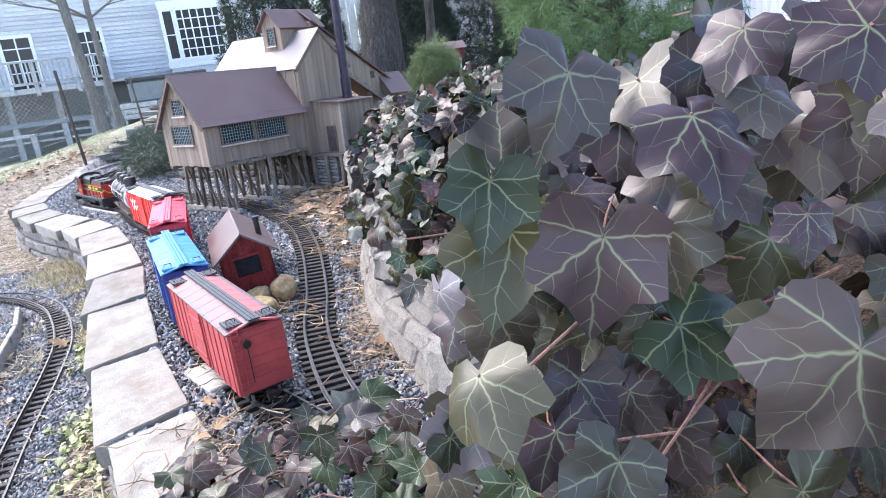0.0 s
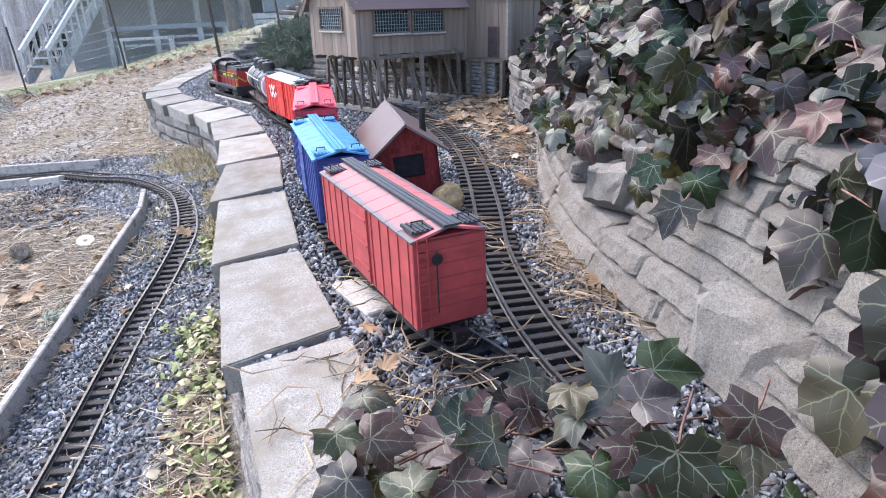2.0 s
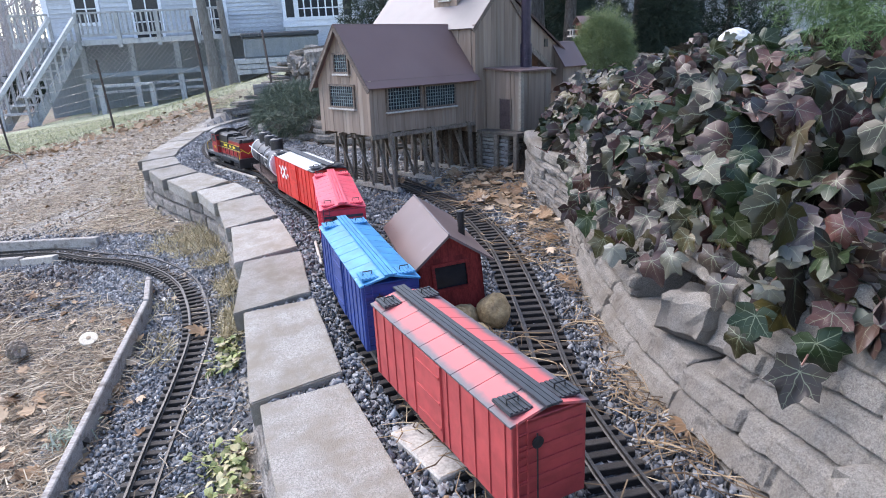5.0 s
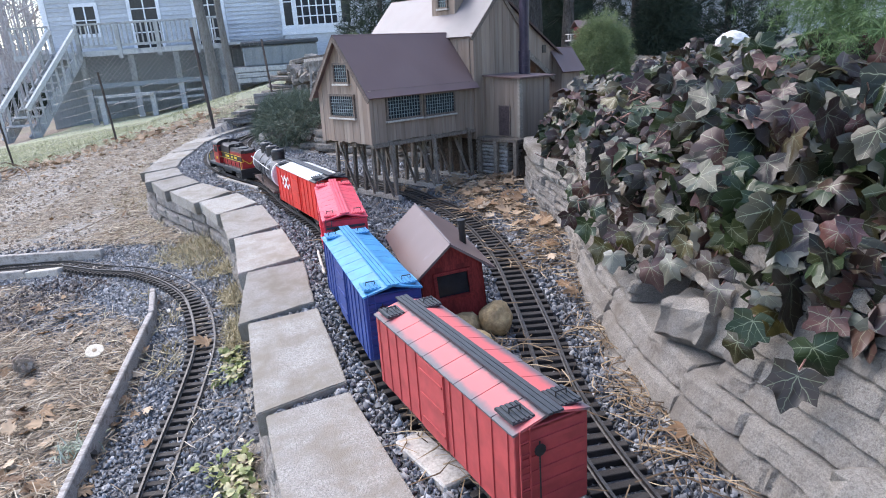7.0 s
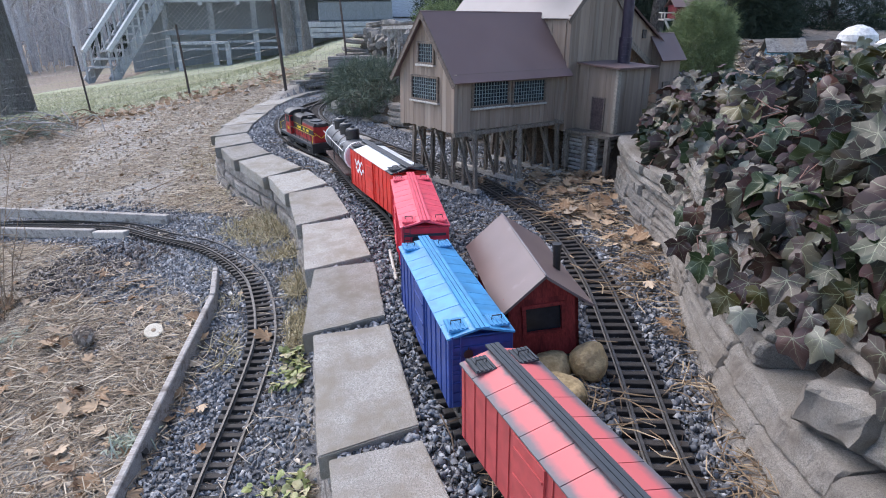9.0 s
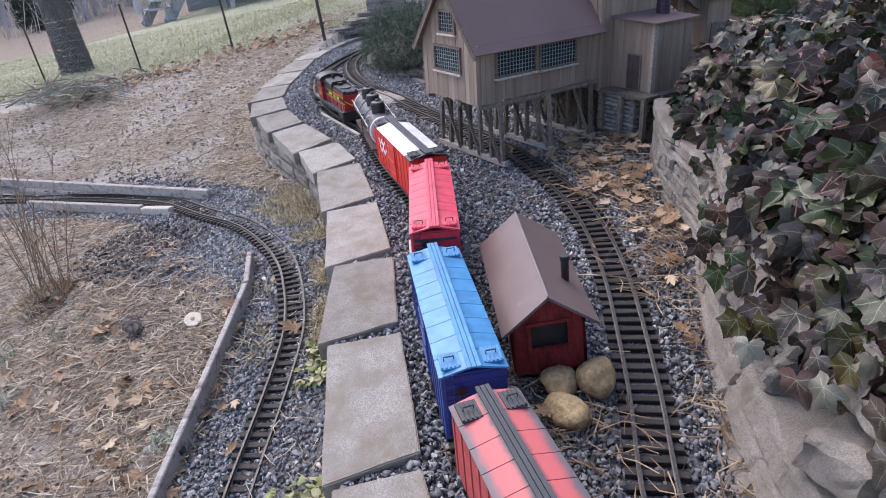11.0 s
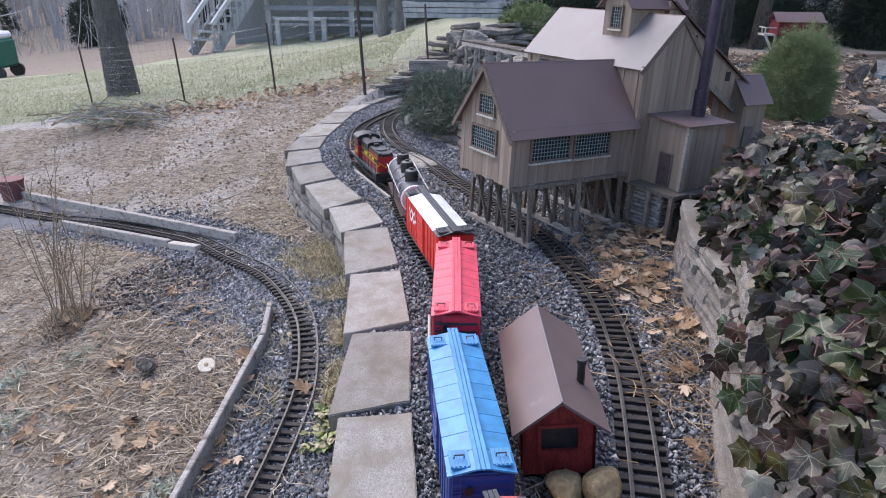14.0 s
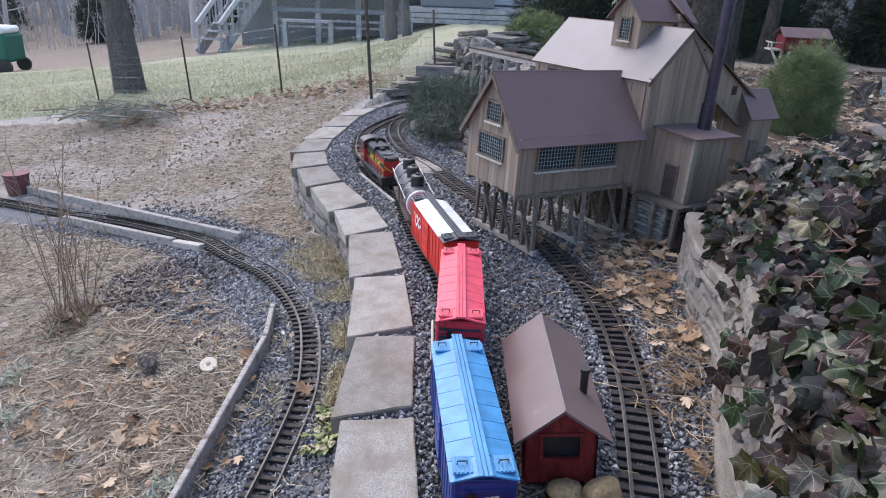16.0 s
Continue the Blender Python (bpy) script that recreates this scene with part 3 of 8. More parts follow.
MAT["mill_roof"] = surface("mill_sheet_roof", (0.145, 0.093, 0.087), (0.162, 0.107, 0.101), 3, 0.6, stain=(0.15, 0.107, 0.102), stain_scale=3, stain_at=(0.5, 0.95), bump=0.05, depth=0.0004, vary=0.03, spec=0.3, fine=0.7)
# Brown sheet roof with reflected sky sheen put into its base colour
MAT["sheen_roof"] = surface("sheen_tinted_sheet_roof", (0.165, 0.15, 0.15), (0.215, 0.20, 0.20), 5, 0.5, stain=(0.15, 0.12, 0.122), stain_scale=3.5, stain_at=(0.42, 0.75), bump=0.08, depth=0.0005, vary=0.03, spec=0.45, fine=0.7)
MAT["trim_brown"] = surface("brown_trim", (0.10, 0.075, 0.06), (0.20, 0.16, 0.13), 50, 0.8, bump=0.2, depth=0.0005, vary=0.1)
MAT["mill_trim"] = surface("tan_mill_trim", (0.27, 0.225, 0.18), (0.37, 0.32, 0.265), 40, 0.85, bump=0.2, depth=0.0005, vary=0.1)
MAT["trim_pale"] = surface("pale_sill", (0.34, 0.31, 0.27), (0.50, 0.46, 0.41), 50, 0.8, bump=0.2, depth=0.0005, vary=0.1)
MAT["muntin"] = surface("teal_grid", (0.15, 0.195, 0.20), (0.23, 0.285, 0.29), 60, 0.7, bump=0, vary=0.05)
MAT["dark_door"] = surface("dark_door_paint", (0.045, 0.032, 0.032), (0.085, 0.06, 0.06), 50, 0.7, bump=0.2, depth=0.0005)
MAT["stack_purple"] = surface("sooty_stack_metal", (0.025, 0.022, 0.040), (0.058, 0.040, 0.060), 20, 0.45, metal=0.2, stretch=(1, 1, 0.4), bump=0.12, depth=0.0006, vary=0)
MAT["black_metal"] = surface("black_painted_metal", (0.008, 0.008, 0.009), (0.022, 0.022, 0.024), 60, 0.42, bump=0.1, depth=0.0003, vary=0.1, spec=0.5)
MAT["yellow_rock"] = surface("ochre_boulder", (0.36, 0.25, 0.12), (0.56, 0.42, 0.235), 30, 0.9, stain=(0.27, 0.19, 0.11), stain_scale=22, bump=0.7, depth=0.003, vary=0.12)


def glass_dark():
    m, nt, b = nodes_of("dark_pane")
    n = noise_tex(nt, vec_of(nt), 30, 3)
    link(nt, ramp(nt, n, [(0.3, (0.012, 0.014, 0.018)), (0.7, (0.03, 0.034, 0.042))]), b.inputs["Base Color"])
    b.inputs["Roughness"].default_value = 0.22
    b.inputs["Specular IOR Level"].default_value = 0.3
    return m


MAT["pane"] = glass_dark()


def grid_window(parent, origin, right, up, w, h, cols, rows, sill=True):
    """A model window on a wall: frame, dark pane, grid and sill; origin is its lower left corner, right and up its directions."""
    o, r, u = Vector(origin), Vector(right).normalized(), Vector(up).normalized()
    n = r.cross(u)
    m = Matrix((r, u, n)).transposed().to_4x4()
    m.translation = o
    win = obj("window", to_mesh("window", boxes((0, w, 0, h, -0.004, 0.001))), MAT["pane"], parent, m=m)
    f = 0.006
    bm = boxes((-f, 0, -f, h + f, -0.002, 0.006), (w, w + f, -f, h + f, -0.002, 0.006), (0, w, h, h + f, -0.002, 0.0055), (0, w, -f, 0, -0.002, 0.0055))
    part("frame", bm, MAT["trim_brown"], win)
    bm = bmesh.new()
    for i in range(1, cols):
        box(bm, w * i / cols - 0.0007, w * i / cols + 0.0007, 0, h, 0.0012, 0.003)
    for j in range(1, rows):
        box(bm, 0, w, h * j / rows - 0.0007, h * j / rows + 0.0007, 0.0012, 0.0032)
    part("glazing_grid", bm, MAT["muntin"], win, "fine teal glazing grid")
    if sill:
        part("sill", boxes((-f - 0.003, w + f + 0.003, -f - 0.006, -f, -0.002, 0.010), bevel=0.001), MAT["trim_pale"], win, "pale wooden sill")
    return win


def board_wall(parent, a, b, z0, top, material, width=0.016, thick=0.004, ragged=0.0, seed=0, name="board"):
    """Upright boards from a to b (x, y); top is a function of the way along, z0 a number."""
    rs = random.Random(seed)
    a, b = Vector((*a, 0)), Vector((*b, 0))
    d = (b - a)
    L = d.length
    d.normalize()
    m = Matrix.Translation(a) @ Matrix.Rotation(math.atan2(d.y, d.x), 4, "Z")
    x = 0.0
    while x < L - 0.002:
        w = min(width * rs.uniform(0.8, 1.25), L - x)
        bm = bmesh.new()
        lo = z0 - rs.uniform(0, ragged)
        off = rs.uniform(-0.0006, 0.0006)
        vs = []
        for yy in (off, off + thick):
            for xx, zz in ((x + 0.0003, lo), (x + w - 0.0003, lo), (x + w - 0.0003, top((x + w) / L)), (x + 0.0003, top(x / L))):
                vs.append(bm.verts.new((xx, yy, zz)))
        for f in ((0, 1, 2, 3), (7, 6, 5, 4), (0, 4, 5, 1), (1, 5, 6, 2), (2, 6, 7, 3), (3, 7, 4, 0)):
            bm.faces.new([vs[i] for i in f])
        part(name, bm, material, parent, m=m)
        x += w


def roof_slab(parent, corners, thick, material, label="", name="roof_panel"):
    """A thin slab whose upper face has these four corners, counter-clockwise from above."""
    c = [Vector(p) for p in corners]
    n = (c[1] - c[0]).cross(c[3] - c[0]).normalized()
    bm = bmesh.new()
    a = [bm.verts.new(p) for p in c]
    b = [bm.verts.new(p - n * thick) for p in c]
    bm.faces.new(a)
    bm.faces.new(b[::-1])
    for i in range(4):
        bm.faces.new((a[i], b[i], b[(i + 1) % 4], a[(i + 1) % 4]))
    return part(name, bm, material, parent, label)


def build_shed():
    """Small red line-side shed with a tin roof, in its own coordinates: x across, y along the ridge."""
    s = thing("model_shed", "small red board model shed with brown sheet roof and stovepipe", "model building", m=Matrix.Translation((0.088, 0.168, 0.028)) @ Matrix.Rotation(radians(-1.5), 4, "Z") @ Matrix.Rotation(radians(-4), 4, "Y") @ Matrix.Scale(1.075, 4))
    w, l, h, r = 0.056, 0.135, 0.104, 0.038
    gable = lambda u: h + r * (1 - abs(2 * u - 1)) * 0.82
    part("core", boxes((-w + 0.006, w - 0.006, -l + 0.006, l - 0.006, 0.0, h - 0.004)), MAT["pane"], s, "dark inside")
    # front with its window opening
    wx, w0, w1 = 0.029, 0.046, 0.090
    for x0, x1, z0, z1 in ((-w, -wx, 0, h), (wx, w, 0, h), (-wx, wx, 0, w0), (-wx, wx, w1, h)):
        part("front_board", boxes((x0, x1, -l, -l + 0.005, z0, z1)), MAT["red_board"], s)
    bm = bmesh.new()
    prism(bm, [(-w, h), (w, h), (0, h + r)], "y", -l + 0.0, -l + 0.005)
    part("gable", bm, MAT["red_board"], s)
    bm = bmesh.new()
    prism(bm, [(-w, h), (w, h), (0, h + r)], "y", l - 0.005, l)
    part("gable", bm, MAT["red_board"], s)
    for a, b in (((w, l), (-w, l)),):
        board_wall(s, a, b, 0, lambda u: h, MAT["red_board"], 0.014, seed=3)
    # left side with a window and a door
    for y0, y1, z0, z1 in ((-l, -0.092, 0, h), (-0.092, -0.045, 0, 0.035), (-0.092, -0.045, 0.082, h), (-0.045, -0.005, 0, h), (0.045, l, 0, h), (-0.005, 0.045, 0.084, h)):
        part("side_board", boxes((-w, -w + 0.005, y0, y1, z0, z1)), MAT["red_board"], s)
    for i in range(9):
        y = -l + 0.012 + i * 0.030
        if not (-0.095 < y < -0.04 or -0.008 < y < 0.048):
            part("batten", boxes((-w - 0.003, -w, y - 0.002, y + 0.002, 0, h)), MAT["red_board"], s)
    part("side_board", boxes((w - 0.005, w, -l, l, 0, h)), MAT["red_board"], s)
    d = part("door", boxes((-w + 0.001, -w + 0.004, -0.005, 0.045, 0.0, 0.084)), MAT["red_board"], s)
    part("door_trim", boxes((-w - 0.003, -w, -0.009, -0.005, 0, 0.088), (-w - 0.003, -w, 0.045, 0.049, 0, 0.088), (-w - 0.003, -w, -0.005, 0.045, 0.084, 0.088)), MAT["red_board"], d)
    for k, (o, rr, ww, hh) in enumerate((((-wx, -l, w0), (1, 0, 0), 2 * wx, w1 - w0), ((-w, -0.045, 0.035), (0, -1, 0), 0.047, 0.047))):
        o, rr = Vector(o), Vector(rr)
        n = rr.cross(Vector((0, 0, 1)))
        m = Matrix((rr, Vector((0, 0, 1)), n)).transposed().to_4x4()
        m.translation = o
        win = obj("window", to_mesh("window", boxes((0, ww, 0, hh, -0.006, -0.004))), MAT["pane"], s, m=m)
        f = 0.005
        part("frame", boxes((-f, 0.001, -f, hh + f, -0.003, 0.003), (ww - 0.001, ww + f, -f, hh + f, -0.003, 0.003), (0, ww, hh - 0.001, hh + f, -0.003, 0.003), (0, ww, -f, 0.001, -0.003, 0.003)), MAT["red_board"] if k == 0 else MAT["trim_pale"], win)
    for sx in (-1, 1):
        e, ez, t = 0.074, h - 0.012, 0.004
        c = [(sx * e, -l - 0.022, ez), (sx * e, l + 0.016, ez), (0, l + 0.016, h + r + 0.008), (0, -l - 0.022, h + r + 0.008)]
        roof_slab(s, c if sx > 0 else c[::-1], t, MAT["roof_brown"], "brown painted sheet roof")
    # pale strip that paints the glint on the ridge
    bm = bmesh.new()
    beam(bm, (0, -l - 0.022, h + r + 0.009), (0, l + 0.016, h + r + 0.009), 0.0025, 0.0015)
    part("ridge_strip", bm, MAT["sheen_roof"], s, "painted glint along the ridge")
    bm = bmesh.new()
    rod(bm, [(0.045, -0.055, h - 0.005), (0.047, -0.056, h + 0.052)], 0.0065, 12)
    p = part("stovepipe", bm, MAT["black_metal"], s)
    bm = bmesh.new()
    rod(bm, [(0.047, -0.056, h + 0.046), (0.047, -0.056, h + 0.054)], 0.0078, 12)
    part("pipe_collar", bm, MAT["black_metal"], p)
    return s


build_shed()

# mill coordinates: u along the annex, v toward the back
MILL = Matrix.Translation((0.085, 0.955, 0)) @ Matrix.Rotation(radians(29.5), 4, "Z") @ Matrix.Rotation(radians(1.6), 4, "Y")


def gable_top(h, r):
    return lambda k: h + r * (1 - abs(2 * k - 1))


def build_annex():
    a = thing("mill_annex", "weathered board mill wing on a timber trestle with brown gable roof", "model building", "mill buildings", m=MILL)
    z0, h, W, L, r = 0.243, 0.405, 0.27, 0.472, 0.165
    board_wall(a, (0, 0), (L, 0), z0, lambda k: h, MAT["mill_board"], 0.017, ragged=0.006, seed=1)
    board_wall(a, (0, W), (0, 0), z0, gable_top(h, r), MAT["mill_board"], 0.017, ragged=0.006, seed=2)
    board_wall(a, (L, W), (0, W), z0, lambda k: h, MAT["mill_board"], 0.03, seed=3)
    part("floor", boxes((0.002, L - 0.002, 0.004, W - 0.004, z0 + 0.002, z0 + 0.01)), MAT["mill_dark"], a)
    part("corner_post", boxes((-0.006, 0.004, -0.006, 0.004, z0 - 0.002, h)), MAT["mill_board"], a)
    part("fascia", boxes((-0.02, L, -0.004, -0.001, h - 0.016, h)), MAT["trim_brown"], a)
    grid_window(a, (0.070, -0.001, 0.312), (1, 0, 0), (0, 0, 1), 0.138, 0.066, 12, 6)
    grid_window(a, (0.232, -0.001, 0.310), (1, 0, 0), (0, 0, 1), 0.136, 0.064, 12, 6)
    grid_window(a, (-0.001, 0.198, 0.325), (0, -1, 0), (0, 0, 1), 0.122, 0.062, 11, 6)
    grid_window(a, (-0.001, 0.166, 0.432), (0, -1, 0), (0, 0, 1), 0.070, 0.052, 6, 5)
    ov, ez, pz = 0.022, h - 0.002, h + r + 0.006
    k = ov * r / (W / 2)
    roof_slab(a, [(-ov, -ov, ez - k + 0.006), (L + 0.01, -ov, ez - k + 0.006), (L + 0.01, W / 2, pz), (-ov, W / 2, pz)], 0.004, MAT["mill_roof"], "purple-brown sheet roof")
    roof_slab(a, [(L + 0.01, W + ov, ez - k + 0.006), (-ov, W + ov, ez - k + 0.006), (-ov, W / 2, pz), (L + 0.01, W / 2, pz)], 0.004, MAT["mill_roof"], "purple-brown sheet roof")
    for v0, v1 in ((-ov, W / 2), (W + ov, W / 2)):
        bm = bmesh.new()
        beam(bm, (-ov + 0.002, v0, ez - k - 0.004), (-ov + 0.002, v1, pz - 0.010), 0.004, 0.014)
        part("bargeboard", bm, MAT["trim_brown"], a)
    return a


def build_trestle():
    t = thing("timber_trestle", "row of braced grey timber bents under the mill wing", "trestle", m=MILL)
    rs = random.Random(4)
    for b, u in enumerate((0.07, 0.255, 0.43)):
        zs = 0.050 + 0.028 * u
        bent = part("sill", boxes((u - 0.007, u + 0.007, -0.036, 0.31, zs, zs + 0.016), bevel=0.001), MAT["trim_pale"], t, "pale timber sill")
        part("cap_beam", boxes((u - 0.007, u + 0.007, -0.008, 0.28, 0.230, 0.243)), MAT["mill_dark"], bent)
        n = 7
        for i in range(n):
            v = -0.012 + i * 0.30 / (n - 1)
            lean = (v - 0.14) * 0.07
            bm = bmesh.new()
            beam(bm, (u + rs.uniform(-.002, .002), v + lean, zs + 0.012), (u, v, 0.232), 0.0105, 0.0105, (0, 1, 0))
            part("post", bm, MAT["mill_dark"], bent)
        for i in range(0, n - 1, 2):
            v = -0.012 + i * 0.30 / (n - 1)
            bm = bmesh.new()
            beam(bm, (u - 0.008, v - 0.005, zs + 0.010), (u - 0.008, v + 0.075, 0.228), 0.005, 0.009, (1, 0, 0))
            part("brace", bm, MAT["mill_dark"], bent)
    for v in (0.0, 0.09, 0.18, 0.26):
        part("stringer", boxes((0.0, 0.47, v - 0.005, v + 0.005, 0.226, 0.238)), MAT["mill_dark"], t)
    return t


def build_main():
    a = thing("mill_main_house", "tall weathered board mill house with sheen-paled sheet roof and cupola", "model building", "mill buildings", m=MILL)
    u0, u1, v0, v1, z0, h, r = 0.478, 0.768, 0.0, 0.58, 0.20, 0.565, 0.15
    c = (u0 + u1) / 2
    board_wall(a, (u0, v1), (u0, v0), z0, lambda k: h, MAT["mill_board"], 0.026, seed=5)
    board_wall(a, (u0, v0), (u1, v0), z0, gable_top(h, r), MAT["mill_board"], 0.021, seed=6)
    board_wall(a, (u1, v0), (u1, v1), z0, lambda k: h, MAT["mill_board"], 0.03, seed=7)
    board_wall(a, (u1, v1), (u0, v1), z0, gable_top(h, r), MAT["mill_board"], 0.03, seed=8)
    for i in range(10):
        v = 0.02 + 0.06 * i
        part("batten", boxes((u0 - 0.003, u0, v - 0.003, v + 0.003, z0, h)), MAT["mill_board"], a)
    part("corner_post", boxes((u0 - 0.005, u0 + 0.006, v0 - 0.005, v0 + 0.006, z0, h + 0.003)), MAT["mill_board"], a)
    grid_window(a, (u0 - 0.001, 0.50, 0.505), (0, -1, 0), (0, 0, 1), 0.255, 0.036, 22, 4)
    ov, pz = 0.012, h + r + 0.001
    k = ov * r / (c - u0)
    # this slope is paler: sky reflection is painted into its colour
    roof_slab(a, [(u0 - ov, v1 + ov, h - k + 0.004), (u0 - ov, v0 - 0.004, h - k + 0.004), (c, v0 - 0.004, pz), (c, v1 + ov, pz)], 0.004, MAT["sheen_roof"], "sheet roof paled by sky sheen in its colour")
    roof_slab(a, [(u1 + ov, v0 - 0.004, h - k + 0.004), (u1 + ov, v1 + ov, h - k + 0.004), (c, v1 + ov, pz), (c, v0 - 0.004, pz)], 0.004, MAT["mill_roof"], "purple-brown sheet roof")
    for e in (u0 - ov, u1 + ov):
        bm = bmesh.new()
        beam(bm, (e, v0 - 0.003, h - k - 0.006), (c, v0 - 0.003, pz - 0.012), 0.004, 0.014, (0, 0, 1))
        part("bargeboard", bm, MAT["trim_brown"], a)
    # cupola across the ridge
    q0, q1, w0, w1, zc, qr = 0.548, 0.70, 0.150, 0.272, 0.745, 0.062
    cw = (w0 + w1) / 2
    cup = part("cupola", boxes((q0 + 0.004, q1, w0 + 0.004, w1 - 0.004, 0.60, zc - 0.002)), MAT["mill_board"], a, "boarded cupola on the ridge")
    board_wall(cup, (q0, w1), (q0, w0), 0.602, gable_top(zc, qr), MAT["mill_board"], 0.017, seed=12)
    board_wall(cup, (q0, w0), (q1, w0), 0.602, lambda k: zc, MAT["mill_board"], 0.02, seed=13)
    grid_window(cup, (q0 - 0.001, cw + 0.021, 0.668), (0, -1, 0), (0, 0, 1), 0.042, 0.062, 4, 6)
    ovq = 0.02
    kk = ovq * qr / (cw - w0)
    roof_slab(cup, [(q0 - ovq, w0 - ovq, zc - kk + 0.004), (q1 + 0.09, w0 - ovq, zc - kk + 0.004), (q1 + 0.09, cw, zc + qr + 0.006), (q0 - ovq, cw, zc + qr + 0.006)], 0.004, MAT["mill_roof"])
    roof_slab(cup, [(q1 + 0.09, w1 + ovq, zc - kk + 0.004), (q0 - ovq, w1 + ovq, zc - kk + 0.004), (q0 - ovq, cw, zc + qr + 0.006), (q1 + 0.09, cw, zc + qr + 0.006)], 0.004, MAT["mill_roof"])
    return a


def build_leanto():
    a = thing("mill_boiler_house", "low weathered lean-to with dark door and tall sooty stack", "model building", "mill buildings", m=MILL)
    u0, u1, v0, v1, z0 = 0.532, 0.705, -0.160, -0.002, 0.207
    board_wall(a, (u0, v1), (u0, v0), z0, lambda k: 0.417 - 0.008 * k, MAT["mill_board"], 0.02, seed=15)
    board_wall(a, (u0, v0), (u1, v0), z0, lambda k: 0.409, MAT["mill_board"], 0.022, seed=16)
    board_wall(a, (u1, v0), (u1, v1), z0, lambda k: 0.409 + 0.008 * k, MAT["mill_board"], 0.022, seed=17)
    part("corner_post", boxes((u0 - 0.005, u0 + 0.012, v0 - 0.005, v0 + 0.004, z0, 0.408)), MAT["mill_trim"], a, "tan corner board")
    roof_slab(a, [(u0 - 0.014, v0 - 0.016, 0.413), (u1 + 0.016, v0 - 0.016, 0.413), (u1 + 0.016, v1, 0.423), (u0 - 0.014, v1, 0.423)], 0.005, MAT["mill_roof"])
    d = part("door", boxes((u0 - 0.004, u0 - 0.001, -0.117, -0.070, z0 + 0.004, 0.314)), MAT["dark_door"], a, "dark purple-brown door")
    part("door_trim", boxes((u0 - 0.005, u0, -0.120, -0.117, z0 + 0.004, 0.317), (u0 - 0.005, u0, -0.070, -0.067, z0 + 0.004, 0.317), (u0 - 0.005, u0, -0.117, -0.070, 0.314, 0.317)), MAT["trim_brown"], d)
    bm = bmesh.new()
    rod(bm, [(0.668, -0.075, 0.415), (0.668, -0.075, 0.50)], 0.021, 20)
    s = part("chimney_sleeve", bm, MAT["stack_purple"], a, "dark blue-black stack sleeve")
    bm = bmesh.new()
    rod(bm, [(0.668, -0.075, 0.49), (0.668, -0.075, 1.12)], 0.0175, 20)
    part("chimney_pipe", bm, MAT["stack_purple"], s)
    for z in (0.435, 0.447, 0.459, 0.471, 0.483, 0.497):
        bm = bmesh.new()
        rod(bm, [(0.668, -0.075, z - 0.0012), (0.668, -0.075, z + 0.0012)], 0.0218, 20)
        part("stack_band", bm, MAT["stack_purple"], s)
    # loading deck before the door
    part("deck", boxes((0.478, 0.545, -0.19, 0.0, 0.196, 0.206), (0.545, 0.72, -0.20, -0.16, 0.196, 0.206)), MAT["mill_dark"], a)
    for u, v in ((0.485, -0.18), (0.485, -0.09), (0.485, -0.01), (0.56, -0.19), (0.63, -0.19), (0.70, -0.19)):
        bm = bmesh.new()
        beam(bm, (u, v, 0.04), (u, v, 0.197), 0.014, 0.014, (0, 1, 0))
        part("deck_post", bm, MAT["mill_dark"], a)
    return a


def build_crib():
    """Stacked split logs under the boiler house."""
    c = thing("log_crib", "stacked grey split logs shoring the bank under the boiler house", "crib wall", m=MILL)
    rs = random.Random(9)
    for i in range(11):
        z = 0.045 + i * 0.0135
        bm = bmesh.new()
        rod(bm, [(0.50, -0.12 + rs.uniform(-.004, .004), z), (0.60, -0.125, z + rs.uniform(-.002, .002)), (0.74, -0.13, z)], 0.0062, 7)
        part("log", bm, MAT["wood_grey"], c)
        bm = bmesh.new()
        rod(bm, [(0.505, -0.13, z + 0.006), (0.505, 0.02, z + 0.006)], 0.0062, 7)
        part("log", bm, MAT["wood_grey"], c)
    part("fill", boxes((0.512, 0.76, -0.115, 0.2, 0.04, 0.194)), MAT["soil"], c, "packed earth")
    return c


